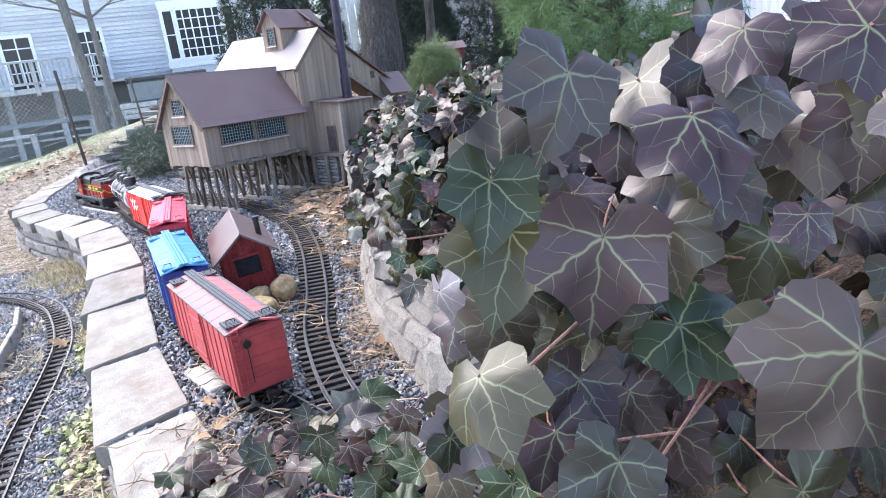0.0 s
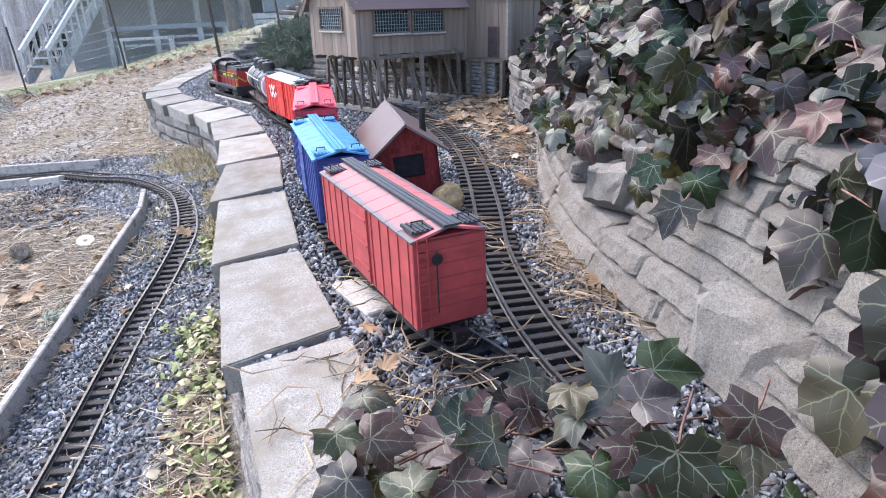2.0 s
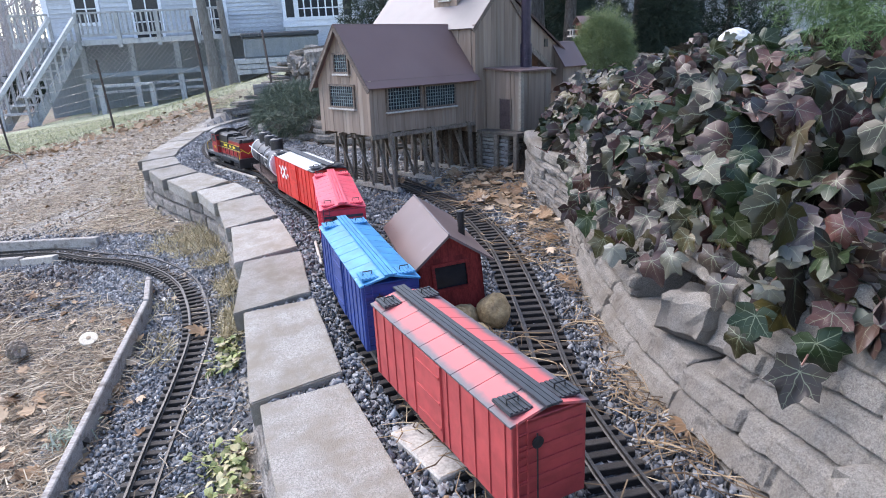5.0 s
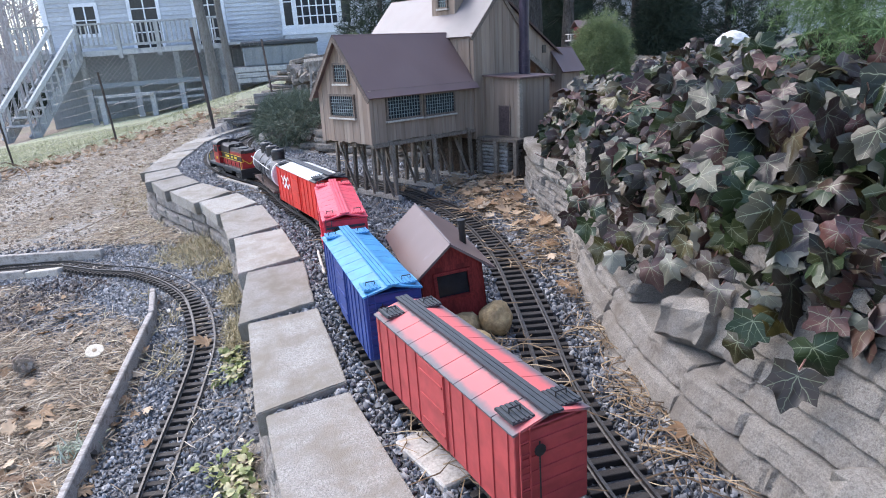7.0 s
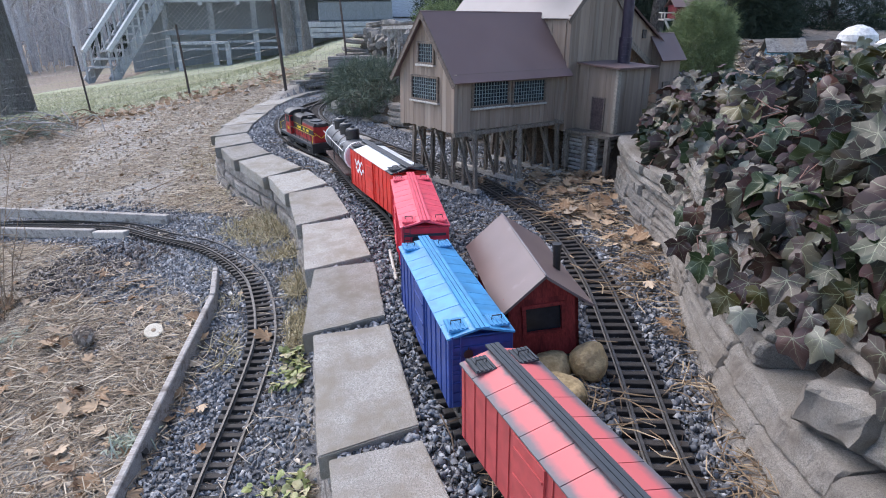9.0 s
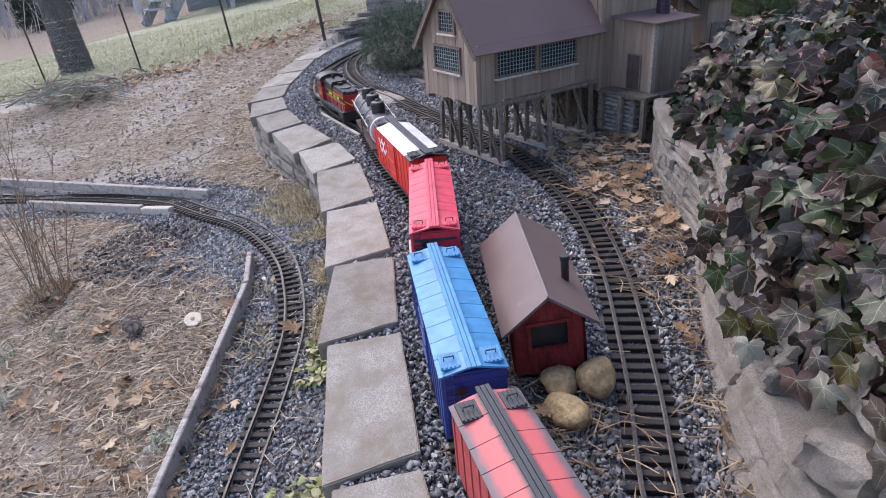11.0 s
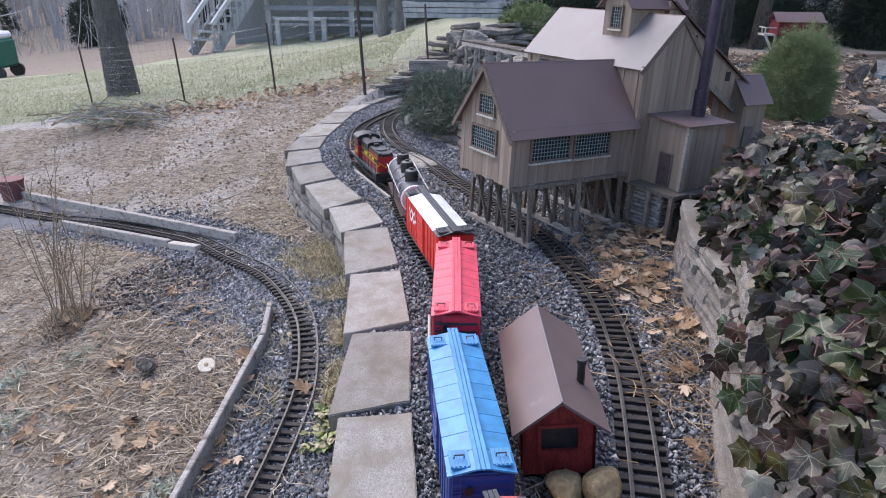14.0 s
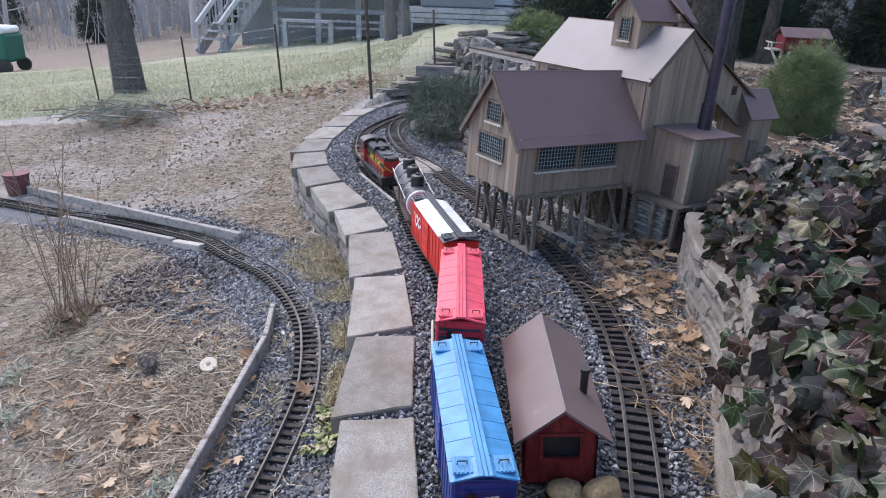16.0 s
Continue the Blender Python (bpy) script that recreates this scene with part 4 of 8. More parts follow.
def build_incline():
    """The long sloping chute house that runs down behind the mill."""
    a = thing("mill_incline", "weathered sloping chute house behind the mill with dark eaves", "model building", "mill buildings", m=MILL)
    v0, v1 = 0.135, 0.275
    u0, u1 = 0.705, 1.24
    top = lambda u: 0.642 - 0.60 * (u - 0.909)
    bm = bmesh.new()
    prism(bm, [(u0, top(u0) - 0.01), (u0, top(u0) - 0.125), (u1, top(u1) - 0.125), (u1, top(u1) - 0.01)], "y", v0, v1)
    part("chute_wall", bm, MAT["mill_board"], a)
    mid = (v0 + v1) / 2
    for va, vb in ((v0 - 0.016, mid), (v1 + 0.016, mid)):
        c = [(u0, va, top(u0) - 0.006), (u1 + 0.02, va, top(u1 + 0.02) - 0.006), (u1 + 0.02, vb, top(u1 + 0.02) + 0.05), (u0, vb, top(u0) + 0.05)]
        roof_slab(a, c if va < vb else [c[1], c[0], c[3], c[2]], 0.006, MAT["mill_roof"])
    part("floor_beam", beams([((0.80, v0 - 0.004, top(0.80) - 0.135), (u1, v0 - 0.004, top(u1) - 0.135), 0.014, 0.024)]), MAT["mill_dark"], a, "dark sloping floor beam")
    for u in (0.835, 1.05):
        part("window", boxes((u, u + 0.024, v0 - 0.003, v0, top(u) - 0.072, top(u) - 0.040)), MAT["pane"], a, "small dark square opening")
    for u in (0.90, 1.05, 1.2):
        bm = bmesh.new()
        beam(bm, (u, v0 + 0.02, 0.1), (u, v0 + 0.02, top(u) - 0.13), 0.016, 0.016, (0, 1, 0))
        part("prop", bm, MAT["mill_dark"], a)
    b = thing("mill_loading_shed", "small weathered loading shed with brown roof at the chute foot", "model building", "mill buildings", m=MILL)
    bm = bmesh.new()
    prism(bm, [(0.088, 0.12), (0.20, 0.12), (0.20, 0.415), (0.144, 0.49), (0.088, 0.415)], "x", 1.125, 1.26)
    part("wall", bm, MAT["mill_board"], b)
    roof_slab(b, [(1.11, 0.068, 0.402), (1.275, 0.068, 0.402), (1.275, 0.144, 0.505), (1.11, 0.144, 0.505)], 0.005, MAT["mill_roof"])
    roof_slab(b, [(1.275, 0.22, 0.402), (1.11, 0.22, 0.402), (1.11, 0.144, 0.505), (1.275, 0.144, 0.505)], 0.005, MAT["mill_roof"])
    part("door", boxes((1.15, 1.20, 0.084, 0.088, 0.20, 0.32)), MAT["mill_dark"], b, "dark plank door")


build_annex()
build_trestle()
build_main()
build_leanto()
build_crib()
build_incline()


def boulder(name, label, x, y, z, sx, sy, sz, material, seed, cat="boulder", group=""):
    bm = bmesh.new()
    bmesh.ops.create_icosphere(bm, subdivisions=3, radius=1.0)
    for v in bm.verts:
        n = noise.noise(v.co * 1.1 + Vector((seed, 0, 0))) * 0.28 + noise.noise(v.co * 3 + Vector((0, seed, 0))) * 0.1
        v.co = Vector((v.co.x * sx, v.co.y * sy, v.co.z * sz)) * (1 + n)
    me = to_mesh(name, bm, True)
    return tagged(obj(name, me, material, m=pose(x, y, z, 0, 0, seed * 40)), label, cat, group)


boulder("boulder", "rounded pale yellow boulder before the red shed", 0.148, -0.022, 0.040, 0.034, 0.030, 0.033, MAT["yellow_rock"], 1, group="boulders by the shed")
boulder("boulder", "flattish ochre boulder before the red shed", 0.088, -0.012, 0.030, 0.037, 0.030, 0.024, MAT["yellow_rock"], 2, group="boulders by the shed")
boulder("boulder", "broad buff boulder before the red shed", 0.083, -0.070, 0.022, 0.044, 0.030, 0.026, MAT["yellow_rock"], 3, group="boulders by the shed")

# ---- the train on the main line ----
def paint(name, c, rough=0.45, dirt=0.35):
    return surface(name, tuple(0.88 * v for v in c), c, 9, rough, stain=tuple(dirt * v + 0.01 for v in c), stain_scale=25, stain_at=(0.7, 0.95), bump=0.06, depth=0.0003, vary=0, spec=0.5)


MAT["car_red"] = paint("boxcar_red", (0.62, 0.035, 0.06))
MAT["roof_red"] = paint("boxcar_red_roof", (0.70, 0.075, 0.115), 0.4)
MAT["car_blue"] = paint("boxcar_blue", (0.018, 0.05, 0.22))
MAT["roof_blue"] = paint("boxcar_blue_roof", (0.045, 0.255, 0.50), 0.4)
MAT["reefer_red"] = paint("reefer_red", (0.62, 0.03, 0.02))
MAT["reefer_white"] = paint("reefer_white_roof", (0.78, 0.80, 0.82), 0.35)
MAT["slate_paint"] = paint("slate_paint", (0.035, 0.042, 0.05), 0.5)
MAT["rust_red"] = paint("worn_oxide_red", (0.42, 0.06, 0.06), 0.55)
MAT["loco_red"] = paint("locomotive_red", (0.34, 0.020, 0.022), 0.4)
MAT["tank_grey"] = paint("tank_grey", (0.075, 0.078, 0.085), 0.38)
MAT["tank_pink"] = paint("tank_end_pink", (0.55, 0.30, 0.33), 0.4)
MAT["white_paint"] = paint("white_paint", (0.8, 0.8, 0.8), 0.45)
MAT["yellow_paint"] = paint("yellow_paint", (0.72, 0.55, 0.03), 0.45)
MAT["deck_brown"] = paint("brown_deck", (0.09, 0.055, 0.05), 0.7)
MAT["steel"] = surface("worn_steel", (0.18, 0.17, 0.16), (0.34, 0.33, 0.32), 60, 0.4, metal=0.8, bump=0.1, depth=0.0003)



def sooty_roof():
    """Faded red roof paint sprayed grey along both eaves and the walk."""
    m, nt, b = nodes_of("sooty_red_roof")
    tc, sx = nt.nodes.new("ShaderNodeTexCoord"), nt.nodes.new("ShaderNodeSeparateXYZ")
    link(nt, tc.outputs["Object"], sx.inputs[0])
    ab = nt.nodes.new("ShaderNodeMath")
    ab.operation = "ABSOLUTE"
    link(nt, sx.outputs[0], ab.inputs[0])
    ad = nt.nodes.new("ShaderNodeMath")
    ad.operation = "MULTIPLY_ADD"
    ad.inputs[1].default_value = 0.012
    link(nt, noise_tex(nt, tc.outputs["Object"], 60, 3), ad.inputs[0])
    link(nt, ab.outputs[0], ad.inputs[2])
    col = ramp(nt, ad.outputs[0], [(0.0, (0.10, 0.10, 0.11)), (0.016, (0.12, 0.10, 0.11)), (0.022, (0.58, 0.13, 0.13)), (0.040, (0.55, 0.12, 0.12)), (0.052, (0.11, 0.11, 0.12)), (1.0, (0.10, 0.10, 0.11))])
    link(nt, col, b.inputs["Base Color"])
    b.inputs["Roughness"].default_value = 0.6
    return m


MAT["sooty_roof"] = sooty_roof()


def track_frames(ctrl):
    return spline([(x, y, track_z(x, y)) for x, y in ctrl], 0.01)


MAIN_PTS = track_frames(LEFT)


def on_track(y, dy=0.0):
    """The pose of a vehicle whose middle is at that y on the main line: its own +y runs up the line."""
    p, d = min(MAIN_PTS, key=lambda q: abs(q[0].y - y) + (9 if q[0].y > 2.6 else 0))
    return Matrix.Translation((p.x, p.y, p.z + 0.0172)) @ Matrix.Rotation(math.atan2(d.y, d.x) - math.pi / 2, 4, "Z")


def truck(car, y, half=0.036):
    t = part("truck", boxes((-0.030, -0.026, y - half - 0.010, y + half + 0.010, 0.008, 0.020), (0.026, 0.030, y - half - 0.010, y + half + 0.010, 0.008, 0.020), (-0.026, 0.026, y - 0.012, y + 0.012, 0.012, 0.024), bevel=0.001), MAT["black_metal"], car)
    for s in (-1, 1):
        for x in (-1, 1):
            bm = bmesh.new()
            rod(bm, [(x * 0.0215, y + s * half, 0.0145), (x * 0.0255, y + s * half, 0.0145)], 0.0155, 18)
            part("wheel", bm, MAT["steel"], t)
    return t


def coupler(car, y, s):
    bm = bmesh.new()
    box(bm, -0.004, 0.004, min(y, y + s * 0.022), max(y, y + s * 0.022), 0.020, 0.027)
    box(bm, -0.009, 0.009, min(y + s * 0.016, y + s * 0.026), max(y + s * 0.016, y + s * 0.026), 0.018, 0.030)
    part("coupler", bm, MAT["black_metal"], car)


def boxcar(y, label, body, roof, end, walk_mat, hatch, ribs=9, panel_gap=0.0012):
    """A forty-foot box car: body, door, roof panels, running boards, hatches, ladders, trucks."""
    c = thing("box_car", label, "model rail car", "rail cars", m=on_track(y))
    L, W, z0, z1 = 0.187, 0.047, 0.030, 0.142
    part("body", boxes((-W, W, -L, L, z0, z1), bevel=0.001), body, c)
    part("underframe", boxes((-0.03, 0.03, -L + 0.01, L - 0.01, 0.022, z0)), MAT["black_metal"], c)
    for s in (-1, 1):
        d = part("door", boxes((s * W, s * (W + 0.003), -0.034, 0.034, z0 + 0.004, z1 - 0.004)) if s > 0 else boxes((-W - 0.003, -W, -0.034, 0.034, z0 + 0.004, z1 - 0.004)), body, c)
        for zz in (0.05, 0.085, 0.12):
            part("door_rib", boxes((W + 0.003, W + 0.0045, -0.032, 0.032, zz, zz + 0.003)) if s > 0 else boxes((-W - 0.0045, -W - 0.003, -0.032, 0.032, zz, zz + 0.003)), body, d)
        for i in range(12):
            yy = -L + 0.012 + i * (2 * L - 0.024) / 11
            if abs(yy) > 0.042:
                x0, x1 = (W, W + 0.0015) if s > 0 else (-W - 0.0015, -W)
                part("side_rib", boxes((x0, x1, yy - 0.001, yy + 0.001, z0 + 0.003, z1 - 0.002)), body, c)
        # end ribs and ladder
        for zz in (0.05, 0.068, 0.086, 0.104, 0.122):
            y0, y1 = (L, L + 0.002) if s > 0 else (-L - 0.002, -L)
            part("end_rib", boxes((-W + 0.006, W - 0.006, y0, y1, zz, zz + 0.005)), end, c)
        y0, y1 = (L + 0.002, L + 0.004) if s > 0 else (-L - 0.004, -L - 0.002)
        lad = part("ladder", boxes((s * 0.030 - 0.0005, s * 0.030 + 0.0008, y0, y1, 0.034, 0.145), (s * 0.042 - 0.0005, s * 0.042 + 0.0008, y0, y1, 0.034, 0.145)), end, c)
        for k in range(7):
            part("rung", boxes((s * 0.030 if s > 0 else -0.042, 0.042 if s > 0 else -0.030, y0, y1, 0.040 + k * 0.015, 0.0412 + k * 0.015)), end, lad)
    # roof panels between raised seams
    rise, e = 0.012, 0.0495
    n = ribs
    for s in (-1, 1):
        for i in range(n):
            a, b = -L - 0.002 + i * (2 * L + 0.004) / n + panel_gap / 2, -L - 0.002 + (i + 1) * (2 * L + 0.004) / n - panel_gap / 2
            q = [(s * e, a, z1), (s * e, b, z1), (0, b, z1 + rise), (0, a, z1 + rise)]
            mat_i = hatch if hatch is not None and i in (0, n - 1) else roof
            roof_slab(c, q if s > 0 else q[::-1], 0.003, mat_i)
    part("roof_core", boxes((-0.046, 0.046, -L, L, z1 - 0.004, z1 - 0.001)), end, c)
    for k in (-1, 0, 1):
        part("running_board", boxes((k * 0.0068 - 0.0029, k * 0.0068 + 0.0029, -L - 0.008, L + 0.008, z1 + rise + 0.001, z1 + rise + 0.0035)), walk_mat, c)
    for s in (-1, 1):
        for x in (-1, 1):
            yy = s * (L - 0.024)
            xx = x * 0.030
            zz = z1 + rise * (1 - abs(xx) / e)
            h = part("roof_grating", boxes((xx - 0.014, xx + 0.014, yy - 0.018, yy + 0.018, zz + 0.001, zz + 0.0035)), walk_mat, c)
            for k in range(5):
                part("slat", boxes((xx - 0.012 + k * 0.006 - 0.0016, xx - 0.012 + k * 0.006 + 0.0016, yy - 0.017, yy + 0.017, zz + 0.0035, zz + 0.005)), walk_mat, h)
            bm = bmesh.new()
            rod(bm, [(xx - 0.007, yy, zz + 0.003), (xx - 0.007, yy, zz + 0.010), (xx + 0.007, yy, zz + 0.010), (xx + 0.007, yy, zz + 0.003)], 0.0011, 6)
            part("grab_iron", bm, MAT["black_metal"], c)
    bm = bmesh.new()
    rod(bm, [(-0.02, -L - 0.006, 0.05), (-0.02, -L - 0.006, 0.128)], 0.0010, 6)
    rod(bm, [(-0.02, -L - 0.0075, 0.118), (-0.02, -L - 0.0062, 0.118)], 0.007, 12)
    part("brake_wheel", bm, MAT["black_metal"], c)
    truck(c, -0.125)
    truck(c, 0.125)
    coupler(c, L, 1)
    coupler(c, -L, -1)
    return c


def tank_car(y):
    c = thing("tank_car", "dark grey three-dome model tank car, pink ends, brown deck", "model rail car", "rail cars", m=on_track(y))
    L, R, zc = 0.178, 0.044, 0.088
    part("deck", boxes((-0.046, 0.046, -L - 0.008, L + 0.008, 0.030, 0.038), bevel=0.001), MAT["deck_brown"], c, "brown plank deck")
    for i in range(16):
        yy = -L + i * 2 * L / 15
        part("plank_seam", boxes((-0.0465, 0.0465, yy - 0.0006, yy + 0.0006, 0.0375, 0.0384)), MAT["black_metal"], c)
    bm = bmesh.new()
    rod(bm, [(0, -L + 0.002, zc), (0, L - 0.002, zc)], R, 36)
    t = obj("tank", to_mesh("tank", bm, False), MAT["tank_grey"], c)
    for s in (-1, 1):
        bm = bmesh.new()
        rod(bm, [(0, s * (L - 0.004), zc), (0, s * (L + 0.004), zc)], R + 0.0012, 36)
        part("end_ring", bm, MAT["white_paint"], t, "pale riveted end ring")
        bm = bmesh.new()
        rod(bm, [(0, s * (L + 0.003), zc), (0, s * (L + 0.008), zc), (0, s * (L + 0.011), zc)], [R - 0.002, R - 0.008, R - 0.022], 36)
        part("tank_end", bm, MAT["tank_pink"], t, "dusty pink domed end")
    for yy in (-0.105, 0.0, 0.105):
        bm = bmesh.new()
        rod(bm, [(0, yy, zc + R - 0.010), (0, yy, zc + R + 0.026), (0, yy, zc + R + 0.031), (0, yy, zc + R + 0.034), (0, yy, zc + R + 0.039)], [0.0215, 0.0215, 0.019, 0.008, 0.006], 24)
        d = part("dome", bm, MAT["black_metal"], t)
        bm = bmesh.new()
        rod(bm, [(0, yy, zc + R + 0.021), (0, yy, zc + R + 0.024)], 0.0225, 24)
        part("dome_rim", bm, MAT["black_metal"], d)
        for s in (-1, 1):
            bm = bmesh.new()
            rod(bm, [(s * 0.020, yy - 0.008, zc + R + 0.012), (s * 0.026, yy - 0.008, zc + R + 0.012), (s * 0.026, yy + 0.008, zc + R + 0.012), (s * 0.020, yy + 0.008, zc + R + 0.012)], 0.0012, 6)
            part("dome_handle", bm, MAT["black_metal"], d)
    for yy in (-0.055, 0.055):
        bm = bmesh.new()
        rod(bm, [(R * 1.015 * math.cos(a), yy, zc + R * 1.015 * math.sin(a)) for a in np.linspace(-0.5, math.pi + 0.5, 26)], 0.0012, 6)
        part("tank_band", bm, MAT["black_metal"], t)
    for s in (-1, 1):
        bm = bmesh.new()
        rod(bm, [(s * 0.049, -L - 0.004, zc + 0.022), (s * 0.049, 0, zc + 0.020), (s * 0.049, L + 0.004, zc + 0.022)], 0.0011, 6)
        part("handrail", bm, MAT["white_paint"], c, "thin white handrail")
        x = s * 0.047
        part("side_step", boxes((min(x, s * 0.036), max(x, s * 0.036), -0.03, 0.03, zc + 0.020, zc + 0.023)), MAT["black_metal"], c)
        lad = part("ladder", boxes((x - 0.0008, x + 0.0008, -0.009, -0.007, 0.038, zc + 0.022), (x - 0.0008, x + 0.0008, 0.007, 0.009, 0.038, zc + 0.022)), MAT["black_metal"], c)
        for k in range(5):
            part("rung", boxes((x - 0.0008, x + 0.0008, -0.008, 0.008, 0.046 + k * 0.012, 0.0475 + k * 0.012)), MAT["black_metal"], lad)
        # round white panel with dark bars for its lettering
        bm = bmesh.new()
        n = 28
        ring = []
        for k in range(n):
            a = 2 * math.pi * k / n
            t0 = 0.30 + 0.62 * math.sin(a)
            ring.append(bm.verts.new((s * (R + 0.0007) * math.cos(t0), -0.105 + 0.028 * math.cos(a), zc + (R + 0.0007) * math.sin(t0))))
        bm.faces.new(ring if s > 0 else ring[::-1])
        bmesh.ops.triangulate(bm, faces=bm.faces[:])
        pan = part("round_panel", bm, MAT["white_paint"], t, "round white panel with dark bars")
        for k in range(3):
            t0 = 0.52 - 0.24 * k
            m = Matrix.Translation((s * (R + 0.0012) * math.cos(t0), -0.105, zc + (R + 0.0012) * math.sin(t0))) @ Matrix.Rotation(s * -t0 if s > 0 else t0, 4, "Y")
            part("bar", boxes((-0.0006, 0.0006, -0.019, 0.019, -0.0034, 0.0034)), MAT["black_metal"], pan, m=m)
    for s in (-1, 1):
        bm = bmesh.new()
        rod(bm, [(0.022, s * (L + 0.012), 0.050), (0.022, s * (L + 0.0135), 0.050)], 0.008, 14)
        part("brake_wheel", bm, MAT["steel"], c)
        coupler(c, s * L, s)
        truck(c, s * 0.115)
    return c


def writing(parent, text, size, m, material, name="lettering"):
    cu = bpy.data.curves.new(name, "FONT")
    cu.body, cu.size, cu.align_x, cu.align_y, cu.extrude = text, size, "CENTER", "CENTER", 0.0003
    tmp = bpy.data.objects.new(name, cu)
    me = bpy.data.meshes.new_from_object(tmp)
    bpy.data.objects.remove(tmp)
    bpy.data.curves.remove(cu)
    me.materials.clear()
    return obj(name, me, material, parent, m=m)


def locomotive(y):
    """A switcher: long hood toward the train, cab and short hood ahead."""
    c = thing("diesel_locomotive", "red and black model diesel switcher with yellow-edged stripe", "model locomotive", m=on_track(y))
    L = 0.20
    part("frame", boxes((-0.047, 0.047, -L, L, 0.034, 0.046), bevel=0.001), MAT["slate_paint"], c, "black walkway")
    part("fuel_tank", boxes((-0.036, 0.036, -0.05, 0.05, 0.014, 0.034), bevel=0.003), MAT["black_metal"], c)
    # long hood with rounded black top
    prof = [(-0.030, 0.046), (0.030, 0.046), (0.030, 0.108), (0.024, 0.116), (-0.024, 0.116), (-0.030, 0.108)]
    bm = bmesh.new()
    prism(bm, prof, "y", -L + 0.022, 0.062)
    h = part("long_hood", bm, MAT["loco_red"], c)
    bm = bmesh.new()
    prism(bm, [(-0.0305, 0.106), (0.0305, 0.106), (0.026, 0.119), (-0.026, 0.119)], "y", -L + 0.021, -0.045)
    part("hood_top", bm, MAT["black_metal"], h)
    bm = bmesh.new()
    prism(bm, [(-0.0325, 0.096), (0.0325, 0.096), (0.0325, 0.122), (0.025, 0.131), (-0.025, 0.131), (-0.0325, 0.122)], "y", -0.045, 0.062)
    part("engine_cover", bm, MAT["black_metal"], h)
    bm = bmesh.new()
    rod(bm, [(0, 0.03, 0.130), (0, 0.03, 0.146)], 0.0055, 12)
    part("exhaust", bm, MAT["black_metal"], h)
    part("vent_box", boxes((-0.009, 0.009, -0.066, -0.052, 0.118, 0.128), bevel=0.001), MAT["black_metal"], h)
    bm = bmesh.new()
    rod(bm, [(0, -0.125, 0.118), (0, -0.125, 0.123)], 0.022, 24)
    part("fan", bm, MAT["slate_paint"], h, "round dark fan grille")
    part("headlamp_box", boxes((-0.018, 0.018, -L + 0.008, -L + 0.026, 0.106, 0.118), bevel=0.002), MAT["black_metal"], h)
    for s in (-1, 1):
        for i in range(9):
            yy = -L + 0.045 + i * 0.024
            x0, x1 = (0.030, 0.0318) if s > 0 else (-0.0318, -0.030)
            part("hood_door", boxes((x0, x1, yy - 0.010, yy + 0.010, 0.050, 0.070)), MAT["loco_red"], h)
        x0, x1 = (0.030, 0.0312) if s > 0 else (-0.0312, -0.030)
        st = part("stripe", boxes((x0, x1, -L + 0.023, 0.062, 0.074, 0.093)), MAT["black_metal"], h, "black stripe with yellow edges")
        x1 = 0.0316 * s
        for zz in (0.0725, 0.0930):
            part("stripe_edge", boxes((min(x0, x1), max(x0, x1), -L + 0.023, 0.062, zz, zz + 0.0018)), MAT["yellow_paint"], st)
        for k in range(3):
            a = -0.125 + k * 0.047
            part("bar", boxes((min(0.0313 * s, 0.0319 * s), max(0.0313 * s, 0.0319 * s), a, a + (0.028, 0.022, 0.042)[k], 0.079, 0.088)), MAT["yellow_paint"], st, "yellow lettering bar")
    # yellow chevron on the rear end
    e = -L + 0.0215
    for s in (-1, 1):
        bm = bmesh.new()
        beam(bm, (s * 0.028, e, 0.084), (0, e, 0.062), 0.002, 0.004, (0, 1, 0))
        part("chevron", bm, MAT["yellow_paint"], h, "yellow chevron line")
    # cab with arched roof
    cab = part("cab", boxes((-0.045, 0.045, 0.062, 0.118, 0.046, 0.126), bevel=0.001), MAT["loco_red"], c)
    arch = [(-0.049, 0.122)] + [(0.049 * math.sin(a), 0.124 + 0.020 * math.cos(a)) for a in np.linspace(-1.5, 1.5, 15)] + [(0.049, 0.122)]
    bm = bmesh.new()
    prism(bm, arch, "y", 0.056, 0.124)
    part("cab_roof", bm, MAT["black_metal"], cab, "arched black cab roof")
    for s in (-1, 1):
        x0, x1 = (0.045, 0.0456) if s > 0 else (-0.0456, -0.045)
        w = part("window", boxes((x0, x1, 0.070, 0.110, 0.092, 0.118)), MAT["pane"], cab)
        part("window_post", boxes((x0 * 1.0, x1 * 1.012, 0.0892, 0.0908, 0.092, 0.118)), MAT["loco_red"], w)
        m = Matrix.Translation((s * 0.0458, 0.090, 0.068)) @ Matrix.Rotation(radians(90 * s), 4, "Z") @ Matrix.Rotation(radians(90), 4, "X")
        writing(cab, "1201", 0.017, m, MAT["yellow_paint"])
    for yy in (0.0612, 0.1188):
        for s in (-1, 1):
            part("window", boxes((s * 0.036 - 0.006, s * 0.036 + 0.006, yy - 0.0006, yy + 0.0006, 0.098, 0.116)), MAT["pane"], cab)
    bm = bmesh.new()
    prism(bm, [(-0.030, 0.046), (0.030, 0.046), (0.030, 0.094), (0.022, 0.103), (-0.022, 0.103), (-0.030, 0.094)], "y", 0.118, L - 0.022)
    sh = part("short_hood", bm, MAT["loco_red"], c)
